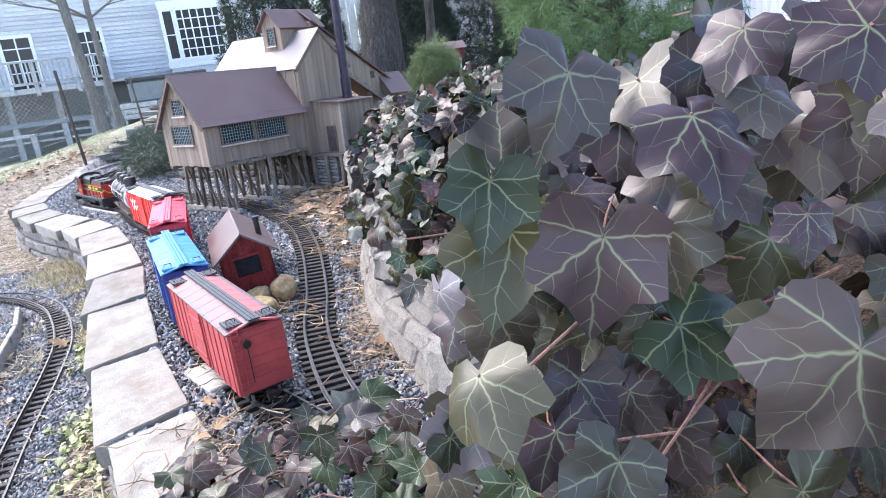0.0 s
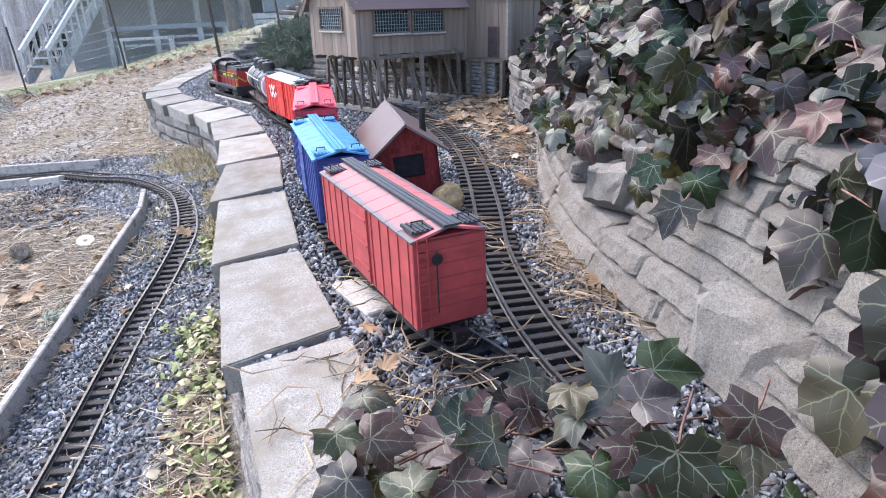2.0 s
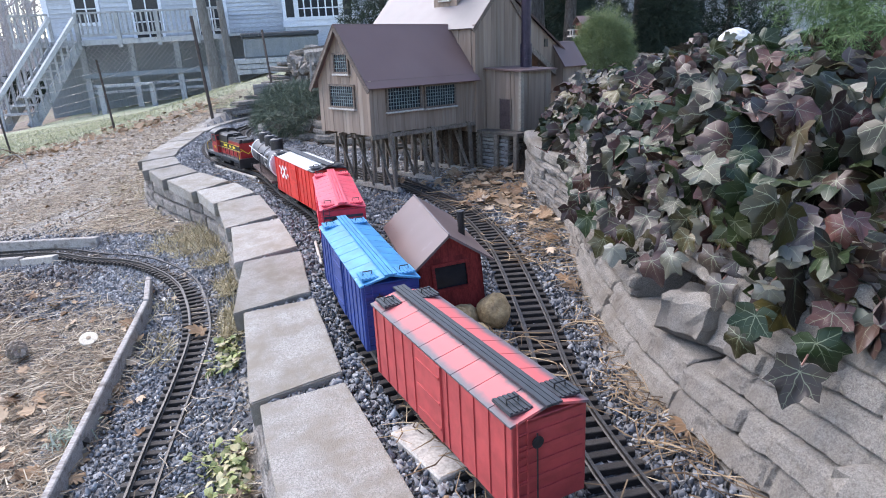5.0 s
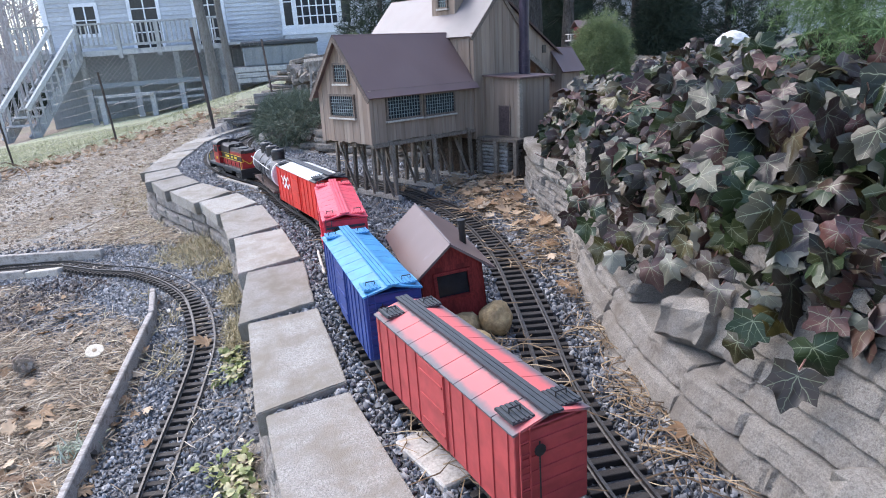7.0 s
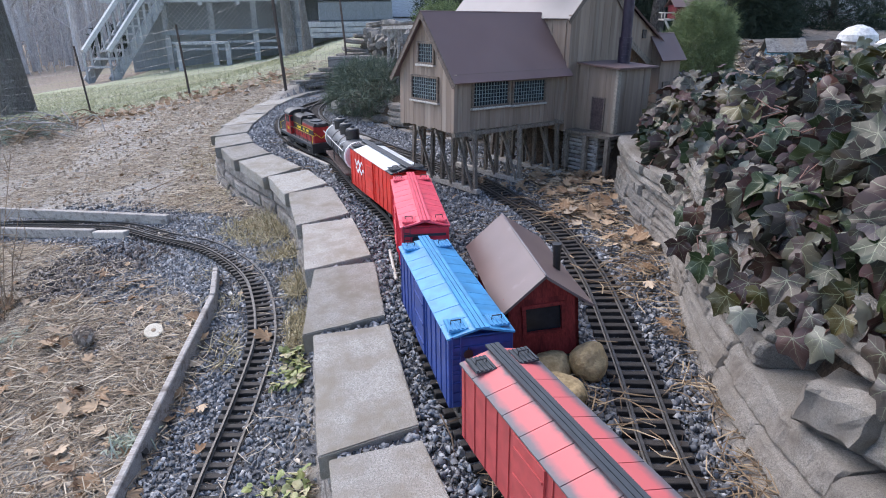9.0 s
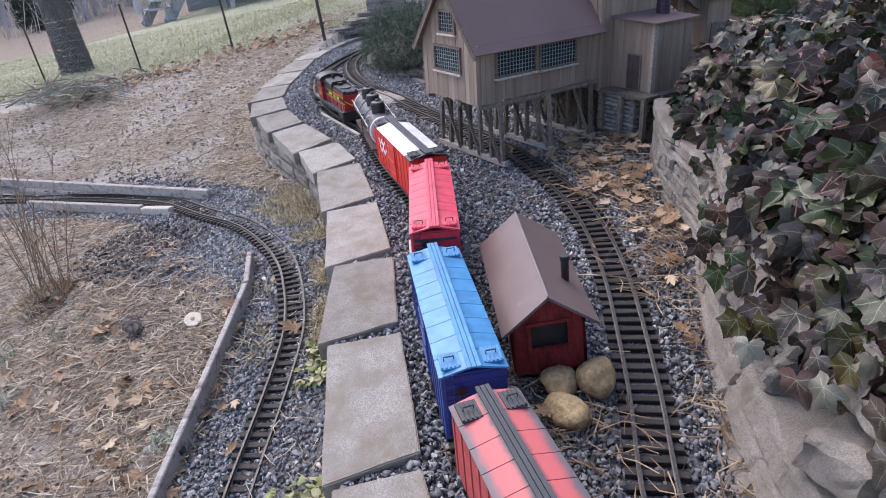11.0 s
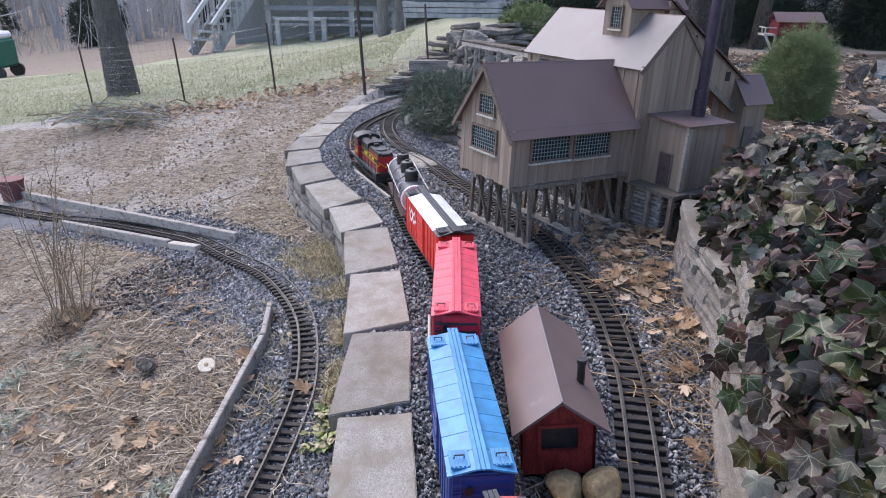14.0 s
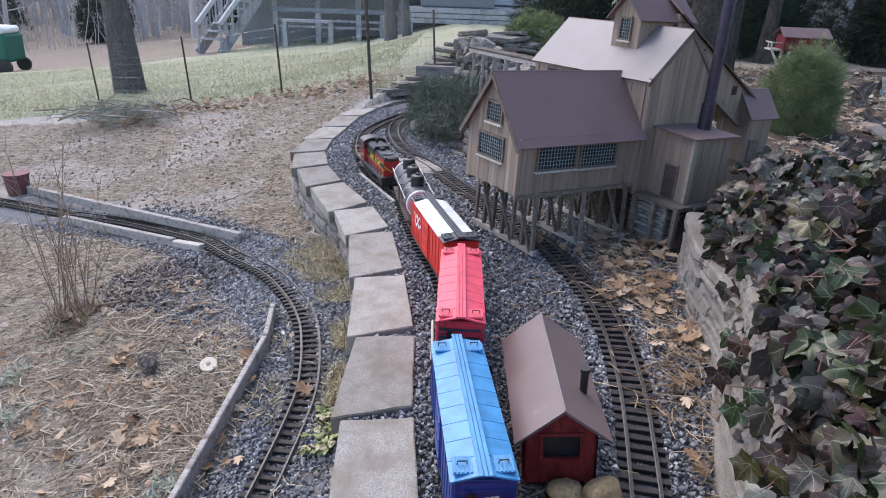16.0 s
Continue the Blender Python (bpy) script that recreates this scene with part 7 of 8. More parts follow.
def leaf_mass(name, arrs, places, material, label, category, parent=None):
    """All leaves of many places (matrix, index) as one mesh."""
    vs, ts, us, base = [], [], [], 0
    for m, k in places:
        v, t, uv = arrs[k]
        M = np.array(m)
        vs.append(v @ M[:3, :3].T + M[:3, 3])
        ts.append(t + base)
        us.append(uv[t.ravel()])
        base += len(v)
    v, t, u = np.concatenate(vs), np.concatenate(ts), np.concatenate(us)
    me = bpy.data.meshes.new(name)
    me.vertices.add(len(v))
    me.vertices.foreach_set("co", v.ravel())
    me.loops.add(t.size)
    me.loops.foreach_set("vertex_index", t.ravel().astype(np.int32))
    me.polygons.add(len(t))
    me.polygons.foreach_set("loop_start", np.arange(0, t.size, 3, dtype=np.int32))
    me.polygons.foreach_set("use_smooth", [True] * len(t))
    me.uv_layers.new(name="UVMap").data.foreach_set("uv", u.ravel())
    me.update()
    ob = obj(name, me, material, parent)
    return tagged(ob, label, category, kind="stuff")


IVY_ARR = [leaf_arrays(IVY_OUT, c, f, s) for s, (c, f) in enumerate(((0.22, 0.08), (0.38, -0.12), (0.12, 0.24), (0.55, 0.0), (0.30, 0.34), (-0.15, -0.08)))]
BROAD_ARR = [leaf_arrays(BROAD_OUT, c, f, s + 60) for s, (c, f) in enumerate(((0.22, 0.10), (0.34, -0.14), (0.12, 0.24), (0.45, 0.0), (0.26, 0.30), (0.08, -0.18)))]
BROAD_MESH = [leaf_mesh("leaf", a) for a in BROAD_ARR]
IVY_MESH = [leaf_mesh("leaf", a) for a in IVY_ARR]
OAK_ARR = [leaf_arrays(OAK_OUT, c, f, s + 20) for s, (c, f) in enumerate(((0.2, 0.1), (-0.3, 0.25), (0.35, -0.1), (-0.15, 0.3)))]


def leaf_pose(p, normal, tip, size):
    n = Vector(normal).normalized()
    t = Vector(tip)
    t = (t - n * t.dot(n)).normalized()
    s = t.cross(n)
    m = Matrix((s, t, n)).transposed().to_4x4() @ Matrix.Scale(size, 4)
    m.translation = Vector(p)
    return m


def ivy_top(x, y):
    """Height of the ivy's outer face over the wall and the bank."""
    d = x - rock_at(y) - 0.10 * (1 - smooth01(y, -0.35, 0.0))
    z = terrace(y) + 0.225 + 0.045 * smooth01(-y, -0.1, 0.3) + 0.12 * smooth01(d, 0.03, 0.16) + 0.06 * smooth01(d, 0.12, 0.6)
    z -= 0.05 * smooth01(-y, 0.55, 0.8) + 0.07 * smooth01(y, 0.30, 0.75)
    return max(z, bank(x, y) + 0.015)


def ivy_edge(y):
    """How far behind the wall's foot the ivy begins."""
    return 0.052 * (1 - smooth01(y, -0.30, 0.05)) + 0.022 + 0.012 * smooth01(y, -0.15, 0.1) + 0.035 * noise.noise(Vector((y * 7, 0, 2)))


def ivy_places(rs, n, y0, y1, d1, lo, hi, fall=1.5, facing=(-0.5, -0.7, 0.6)):
    out = []
    while len(out) < n:
        y = rs.uniform(y0, y1)
        d0 = ivy_edge(y)
        d = d0 + (d1 - d0) * rs.random() ** fall
        x = rock_at(y) + d
        if y > 0.80 and x < 0.60 + 0.5 * (y - 0.80):
            continue
        z = ivy_top(x, y) + rs.uniform(-0.11, 0.045) + 0.09 * noise.noise(Vector((x * 5, y * 5, 9)))
        top = 0.262 if y < 0.36 else 0.182
        if -0.3 < y and wall_lean(y) * top - 0.02 < d < 0.24:
            z = max(z, terrace(y) + top + rs.uniform(0.0, 0.05))
        nrm = Vector(facing) + Vector((rs.uniform(-1, 1), rs.uniform(-1, 1), rs.uniform(-0.6, 0.9))) * 1.35
        tip = Vector((rs.uniform(-1, 0.6), rs.uniform(-1, 0.4), rs.uniform(-1.5, -0.1)))
        out.append((leaf_pose((x, y, z), nrm, tip, rs.uniform(lo, hi)), rs.randrange(6)))
    return out


def build_ivy():
    rs = random.Random(51)
    ivy = thing("ivy_bank", "dense trailing ivy, dark green and purple-brown, over the wall", "ivy")
    near = ivy_places(rs, 290, -0.66, 0.74, 0.42, 0.032, 0.066, 1.2)
    for m, k in near:
        obj("leaf", IVY_MESH[k] if rs.random() < 0.4 else BROAD_MESH[k], MAT["ivy"], ivy, m=m)
    # strands hanging over the wall face
    for y, n in ((-0.16, 4), (-0.40, 3), (0.05, 4), (0.16, 5), (0.25, 4), (-0.55, 4), (-0.26, 3), (0.40, 3), (0.32, 3), (-0.08, 5), (-0.33, 2), (-0.48, 4), (0.10, 3), (-0.20, 4)):
        x = rock_at(y) + ivy_edge(y) + 0.05
        p = Vector((x, y, ivy_top(x, y) + 0.01))
        pts = [p]
        for i in range(n):
            p = p + Vector((-0.020 + rs.uniform(-.008, .004), rs.uniform(-0.02, 0.02), -0.026))
            pts.append(p)
            nrm = Vector((-0.8, -0.5, 0.3)) + Vector((rs.uniform(-.4, .4), rs.uniform(-.4, .4), rs.uniform(-.3, .3)))
            obj("leaf", IVY_MESH[rs.randrange(6)], MAT["ivy"], ivy, m=leaf_pose(p + Vector((-0.012, -0.01, 0)), nrm, (rs.uniform(-.5, .5), rs.uniform(-.5, .3), -1), rs.uniform(0.030, 0.044)))
        bm = bmesh.new()
        rod(bm, pts, 0.0012, 5)
        part("stem", bm, MAT["stem"], ivy)
    # one runner reaching out from the wall toward the line
    pts = [Vector((0.47, -0.06, 0.17)), Vector((0.42, -0.10, 0.16)), Vector((0.375, -0.12, 0.145))]
    bm = bmesh.new()
    rod(bm, pts, 0.0014, 5)
    part("stem", bm, MAT["stem"], ivy)
    for p, tip in (((0.372, -0.125, 0.150), (-0.2, -0.3, -1)), ((0.345, -0.105, 0.165), (-1, 0.2, -0.4)), ((0.40, -0.10, 0.165), (0.3, -0.3, -1))):
        obj("leaf", IVY_MESH[1], MAT["ivy"], ivy, m=leaf_pose(p, (-0.5, -0.8, 0.35), tip, 0.036))
    for k in range(46):
        y = rs.uniform(-0.9, 0.7)
        x = rock_at(y) + ivy_edge(y) + rs.uniform(0.02, 0.45)
        p = Vector((x, y, ivy_top(x, y) + rs.uniform(-0.01, 0.03)))
        pts = [p]
        for i in range(5):
            p = p + Vector((rs.uniform(-0.035, 0.02), rs.uniform(-0.04, 0.03), rs.uniform(-0.025, 0.02)))
            pts.append(p)
        bm = bmesh.new()
        rod(bm, pts, 0.0012, 5)
        part("stem", bm, MAT["stem"], ivy)
    far = ivy_places(rs, 1900, -1.75, 1.05, 1.2, 0.028, 0.056, 1.25)
    far += ivy_places(rs, 850, -0.9, 0.75, 0.55, 0.024, 0.060, 1.2)
    far += ivy_places(rs, 620, 0.55, 1.08, 0.7, 0.024, 0.048, 1.0)
    far += ivy_places(rs, 420, -0.62, 0.6, 0.14, 0.024, 0.046, 0.8)
    far += ivy_places(rs, 260, 0.10, 0.82, 0.12, 0.030, 0.056, 0.9)
    leaf_mass("ivy_blanket", IVY_ARR, far, MAT["ivy_mass"], "dense blanket of ivy leaves on the bank", "ivy")


build_ivy()


SPRAY_MESH = {k: [leaf_mesh("leaf", a) for a in (IVY_ARR if k == "low" else BROAD_ARR)] for k in ("pale", "near", "low")}


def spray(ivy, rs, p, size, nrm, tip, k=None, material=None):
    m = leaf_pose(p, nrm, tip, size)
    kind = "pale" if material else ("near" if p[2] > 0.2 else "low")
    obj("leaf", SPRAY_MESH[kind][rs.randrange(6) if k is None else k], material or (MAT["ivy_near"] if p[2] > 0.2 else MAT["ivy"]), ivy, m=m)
    # leaf stalk
    a = Vector(p)
    t = Vector(tip).normalized()
    n = Vector(nrm).normalized()
    bm = bmesh.new()
    rod(bm, [a + n * 0.001, a - t * size * 0.2 - n * 0.012, a - t * size * 0.3 - n * 0.04 + Vector((0.01, 0.01, 0.0))], 0.0009, 5)
    part("stalk", bm, MAT["stem"], ivy)


def build_near_ivy():
    """The sprays that overhang the line close to where the view begins, placed to fit the camera's view."""
    rs = random.Random(61)
    ivy = thing("ivy_spray", "ivy sprays with big purple-veined leaves overhanging the line", "ivy")
    big = [((0.166, -1.198, 0.423), 0.088, (-0.49, -0.29, -0.82)), ((0.200, -1.255, 0.424), 0.088, (-0.35, -0.2, -0.85)), ((0.229, -1.405, 0.396), 0.085, (-0.69, -0.08, -0.72)),
           ((0.234, -1.231, 0.291), 0.056, (0.03, -0.87, -0.49)), ((0.180, -1.255, 0.250), 0.055, (-0.56, -0.66, -0.5)), ((0.304, -1.349, 0.536), 0.060, (-0.75, 0.43, -0.5)),
           ((0.301, -1.284, 0.501), 0.055, (-0.81, 0.25, -0.53)), ((0.311, -1.250, 0.440), 0.055, (-0.62, -0.1, -0.77)), ((0.168, -1.188, 0.462), 0.072, (0.03, -0.09, 1.0)),
           ((0.178, -1.010, 0.320), 0.066, (-0.2, -0.4, -0.88))]
    low = [((0.167, -1.162, 0.344), 0.066, (-0.63, -0.21, -0.75)), ((0.233, -1.104, 0.433), 0.062, (-0.23, -0.33, -0.91)), ((0.159, -1.047, 0.201), 0.050, (-0.04, -0.92, -0.39)),
           ((0.148, -0.918, 0.142), 0.048, (-0.79, -0.46, -0.4)), ((-0.011, -0.835, 0.095), 0.044, (-0.94, -0.33, 0.13)), ((0.035, -1.000, 0.200), 0.045, (-0.42, -0.68, -0.6)), ((0.278, -1.338, 0.438), 0.036, (-0.39, -0.57, -0.73))]
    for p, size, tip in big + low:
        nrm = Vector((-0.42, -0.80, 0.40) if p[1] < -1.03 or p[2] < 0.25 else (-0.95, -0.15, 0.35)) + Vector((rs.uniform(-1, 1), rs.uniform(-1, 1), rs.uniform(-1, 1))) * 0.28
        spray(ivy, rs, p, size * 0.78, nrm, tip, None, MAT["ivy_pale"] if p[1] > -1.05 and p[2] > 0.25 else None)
    # the curtain behind them, bounded by sight lines from the first camera positions
    k = 0
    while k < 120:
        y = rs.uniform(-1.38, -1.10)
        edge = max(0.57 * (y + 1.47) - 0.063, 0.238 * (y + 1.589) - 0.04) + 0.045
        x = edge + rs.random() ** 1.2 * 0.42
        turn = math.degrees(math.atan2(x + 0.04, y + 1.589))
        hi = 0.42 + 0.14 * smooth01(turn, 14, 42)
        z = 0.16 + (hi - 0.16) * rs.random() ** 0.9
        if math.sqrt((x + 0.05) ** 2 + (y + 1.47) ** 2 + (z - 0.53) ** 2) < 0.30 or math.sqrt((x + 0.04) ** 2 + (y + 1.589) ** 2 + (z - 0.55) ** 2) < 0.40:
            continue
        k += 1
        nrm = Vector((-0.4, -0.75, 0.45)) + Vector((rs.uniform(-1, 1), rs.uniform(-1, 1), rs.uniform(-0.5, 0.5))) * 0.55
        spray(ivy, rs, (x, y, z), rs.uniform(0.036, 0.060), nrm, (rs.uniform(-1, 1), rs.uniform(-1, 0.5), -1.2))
    # the lower curtain that hides the near end of the wall, bounded by the camera's sight lines
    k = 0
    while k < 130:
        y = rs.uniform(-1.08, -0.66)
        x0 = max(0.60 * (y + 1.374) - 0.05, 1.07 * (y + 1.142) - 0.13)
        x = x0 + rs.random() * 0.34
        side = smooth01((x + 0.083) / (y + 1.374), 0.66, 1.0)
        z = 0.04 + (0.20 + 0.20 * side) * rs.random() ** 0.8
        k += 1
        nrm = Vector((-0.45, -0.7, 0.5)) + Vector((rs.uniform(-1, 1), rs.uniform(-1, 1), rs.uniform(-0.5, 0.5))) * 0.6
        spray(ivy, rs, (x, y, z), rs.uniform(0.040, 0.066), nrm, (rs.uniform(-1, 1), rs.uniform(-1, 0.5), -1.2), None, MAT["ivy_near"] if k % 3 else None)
    # low leaves between the caps and the rails
    for k in range(58):
        y = -0.80 + rs.gauss(0, 0.07)
        x = rs.uniform(-0.13, 0.16)
        lift = 0.02 + 0.10 * smooth01(x, -0.05, 0.2)
        if y > -0.66 - 0.6 * max(0.0, x + 0.02):
            continue
        nrm = Vector((-0.2, -0.5, 0.9)) + Vector((rs.uniform(-1, 1), rs.uniform(-1, 1), rs.uniform(-0.4, 0.4))) * 0.5
        spray(ivy, rs, (x, y - 0.25 * max(0.0, x), terrace(y) + 0.015 + rs.uniform(0, 0.05) + lift * rs.random()), rs.uniform(0.030, 0.046), nrm, (rs.uniform(-1, 1), rs.uniform(-1, 0.6), -0.2))
    for k in range(12):
        p = Vector((rs.uniform(0.35, 0.55), rs.uniform(-1.35, -0.95), rs.uniform(0.25, 0.50)))
        pts = [p]
        for i in range(5):
            p = p + Vector((rs.uniform(-0.065, -0.03), rs.uniform(-0.03, 0.03), rs.uniform(-0.03, 0.02)))
            pts.append(p)
        bm = bmesh.new()
        rod(bm, pts, 0.0012, 6)
        part("stem", bm, MAT["stem"], ivy, "red-brown trailing stem")
    for k in range(9):
        p = Vector((0.20, -0.95 + 0.03 * k, 0.05))
        pts = [p]
        for i in range(7):
            p = p + Vector((-0.04, rs.uniform(-0.02, 0.03), rs.uniform(-0.008, 0.008)))
            pts.append(p)
        bm = bmesh.new()
        rod(bm, pts, 0.0012, 5)
        part("stem", bm, MAT["stem"], ivy, "red-brown trailing stem")


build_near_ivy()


# ---- needle-leaved shrubs ----
def tuft_mass(name, centres, needles, length, width, material, parent, seed, up=0.4):
    rs = np.random.RandomState(seed)
    n = len(centres) * needles
    c = np.repeat(np.array([p for p, d in centres]), needles, 0)
    axis = np.repeat(np.array([d for p, d in centres]), needles, 0)
    d = axis * up + rs.normal(0, 0.6, (n, 3))
    d /= np.linalg.norm(d, axis=1, keepdims=True)
    L = length * rs.uniform(0.6, 1.2, (n, 1))
    s = np.cross(d, rs.normal(0, 1, (n, 3)))
    s /= np.linalg.norm(s, axis=1, keepdims=True) + 1e-9
    verts = np.stack([c - s * width / 2, c + s * width / 2, c + d * L * 0.6 + s * width * 0.4, c + d * L], 1).reshape(-1, 3)
    i = np.arange(n)[:, None] * 4
    faces = np.concatenate([i + (0, 1, 2), i + (0, 2, 3)], 1).reshape(-1, 3)
    me = bpy.data.meshes.new(name)
    me.vertices.add(len(verts))
    me.vertices.foreach_set("co", verts.ravel())
    me.loops.add(faces.size)
    me.loops.foreach_set("vertex_index", faces.ravel().astype(np.int32))
    me.polygons.add(len(faces))
    me.polygons.foreach_set("loop_start", np.arange(0, faces.size, 3, dtype=np.int32))
    me.update()
    return obj(name, me, material, parent)


def greens(name, a, b, c):
    return islands(name, [(0.0, a), (0.5, b), (1.0, c)], 30, 0.7, bump=0)


MAT["needle_light"] = greens("larch_green_needle", (0.075, 0.135, 0.055), (0.14, 0.23, 0.09), (0.23, 0.33, 0.14))
MAT["needle_dark"] = greens("juniper_needle", (0.06, 0.085, 0.06), (0.125, 0.155, 0.11), (0.22, 0.245, 0.175))
MAT["needle_round"] = greens("dwarf_spruce_needle", (0.10, 0.145, 0.06), (0.21, 0.265, 0.115), (0.35, 0.40, 0.20))
MAT["needle_far"] = greens("dark_conifer_needle", (0.02, 0.035, 0.025), (0.04, 0.06, 0.04), (0.07, 0.09, 0.06))


def conifer(name, label, x, y, z, rx, ry, rz, n, needles, length, width, material, seed, shape="round", limbs=30):
    rs = random.Random(seed)
    t = thing(name, label, "shrub" if "shrub" in name or "juniper" in name else "conifer", m=Matrix.Translation((x, y, z)))
    bm = bmesh.new()
    rod(bm, [(0, 0, -0.1), (0, 0, rz * 0.8), (0, 0, 1.6 * rz)], [0.05 * rx + 0.006, 0.035 * rx + 0.004, 0.003], 8)
    part("trunk", bm, MAT["bark"], t)
    centres, bm = [], bmesh.new()
    for k in range(n):
        a, u = rs.uniform(0, 6.283), rs.uniform(-1, 1)
        if shape == "cone":
            h = rs.random() ** 1.3
            r = (1 - h) * rs.random() ** 0.35
            p = Vector((math.cos(a) * r * rx, math.sin(a) * r * ry, h * 2 * rz))
            d = Vector((math.cos(a), math.sin(a), 0.35))
        else:
            q = math.sqrt(1 - u * u)
            r = rs.uniform(0.55, 1.0) ** 0.5 * (1.14 if rs.random() < 0.16 else 1.0) * (1 + 0.22 * noise.noise(Vector((math.cos(a) * q * 2.2, math.sin(a) * q * 2.2, u * 2.2 + seed))) + 0.22 * noise.noise(Vector((math.cos(a) * q * 6.5, math.sin(a) * q * 6.5, u * 6.5 + seed))))
            d = Vector((math.cos(a) * q, math.sin(a) * q, u))
            p = Vector((d.x * rx * r, d.y * ry * r, rz + d.z * rz * r))
        centres.append((tuple(p), tuple(d)))
        if k < limbs:
            rod(bm, [(0, 0, max(0.02, p.z * 0.6)), p * 0.6 + Vector((0, 0, p.z * 0.2)), p], [0.006 * (rx + 0.3), 0.004 * (rx + 0.3), 0.0015], 5)
    part("branchwork", bm, MAT["bark"], t)
    tuft_mass("crown", centres, needles, length, width, material, t, seed)
    return t


conifer("larch_shrub", "soft green needle-leaved conifer leaning over the ivy", 1.28, 0.12, 0.36, 0.38, 0.38, 0.42, 5200, 24, 0.040, 0.0011, MAT["needle_light"], 71)
conifer("round_shrub", "dense bright green rounded dwarf conifer by the mill", 1.55, 2.22, 0.11, 0.152, 0.152, 0.235, 3000, 26, 0.044, 0.0011, MAT["needle_round"], 72)
conifer("juniper", "spreading grey-green juniper on the slates by the tunnel", -0.05, 2.78, 0.02, 0.23, 0.52, 0.135, 1300, 22, 0.055, 0.0024, MAT["needle_dark"], 73)
conifer("round_shrub", "small rounded green conifer behind the slate pile", 0.66, 4.75, 0.12, 0.24, 0.24, 0.24, 900, 18, 0.05, 0.004, MAT["needle_round"], 74)
for k, (x, y, s) in enumerate(((3.2, 6.4, 0.85), (2.75, 6.0, 1.0), (4.1, 5.6, 0.6), (1.5, 8.5, 1.2), (4.6, 7.0, 1.3), (2.3, 8.6, 1.1), (5.6, 6.5, 1.2), (3.4, 7.6, 1.2))):
    conifer("conifer", "dark tall conifer at the back of the garden", x, y, height(x, y) - 0.05, 0.60 * s, 0.60 * s, 1.5 * s, 2200, 18, 0.13, 0.006, MAT["needle_far"], 80 + k, "cone", 60)
for k, (x, y, s) in enumerate(((-13, 26, 1.0), (-9.5, 30, 0.8), (-20, 30, 1.3), (3.5, 19.0, 0.55))):
    conifer("conifer", "low dark evergreen at the wood edge", x, y, height(x, y) - 0.05, 1.0 * s, 1.0 * s, 0.9 * s, 700, 12, 0.22, 0.02, MAT["needle_far"], 90 + k, "round", 40)


# ---- litter ----
MAT["needles"] = islands("pine_straw", [(0.0, (0.10, 0.076, 0.058)), (0.35, (0.27, 0.213, 0.158)), (0.75, (0.48, 0.40, 0.30)), (1.0, (0.74, 0.65, 0.52))], 30, 0.85, bump=0)
MAT["needles_brown"] = islands("brown_pine_straw", [(0.0, (0.06, 0.04, 0.028)), (0.4, (0.20, 0.135, 0.08)), (0.8, (0.40, 0.29, 0.18)), (1.0, (0.58, 0.46, 0.31))], 30, 0.85, bump=0)
MAT["straw_pale"] = islands("pale_straw", [(0.0, (0.10, 0.07, 0.05)), (0.4, (0.27, 0.205, 0.14)), (0.8, (0.44, 0.355, 0.255)), (1.0, (0.70, 0.61, 0.48))], 30, 0.85, bump=0)
MAT["dry_tuft"] = islands("dry_tuft_grass", [(0.0, (0.17, 0.14, 0.075)), (0.5, (0.40, 0.335, 0.20)), (1.0, (0.66, 0.58, 0.40))], 30, 0.85, bump=0)
MAT["dark_crumb"] = islands("dark_soil_crumb", [(0.0, (0.07, 0.06, 0.056)), (0.6, (0.17, 0.147, 0.138)), (0.9, (0.26, 0.235, 0.225)), (1.0, (0.30, 0.28, 0.27))], 80, 0.9)
MAT["lichen"] = islands("grey_green_lichen", [(0.0, (0.20, 0.235, 0.17)), (0.6, (0.36, 0.40, 0.31)), (1.0, (0.50, 0.54, 0.44))], 60, 0.9, bump=0)
MAT["crumb"] = islands("leaf_crumb", [(0.0, (0.20, 0.165, 0.138)), (0.5, (0.32, 0.262, 0.21)), (0.85, (0.44, 0.365, 0.285)), (1.0, (0.62, 0.54, 0.45))], 80, 0.9)
MAT["grass_tuft"] = islands("winter_grass", [(0.0, (0.22, 0.24, 0.13)), (0.6, (0.36, 0.37, 0.215)), (1.0, (0.48, 0.46, 0.30))], 30, 0.85, bump=0)


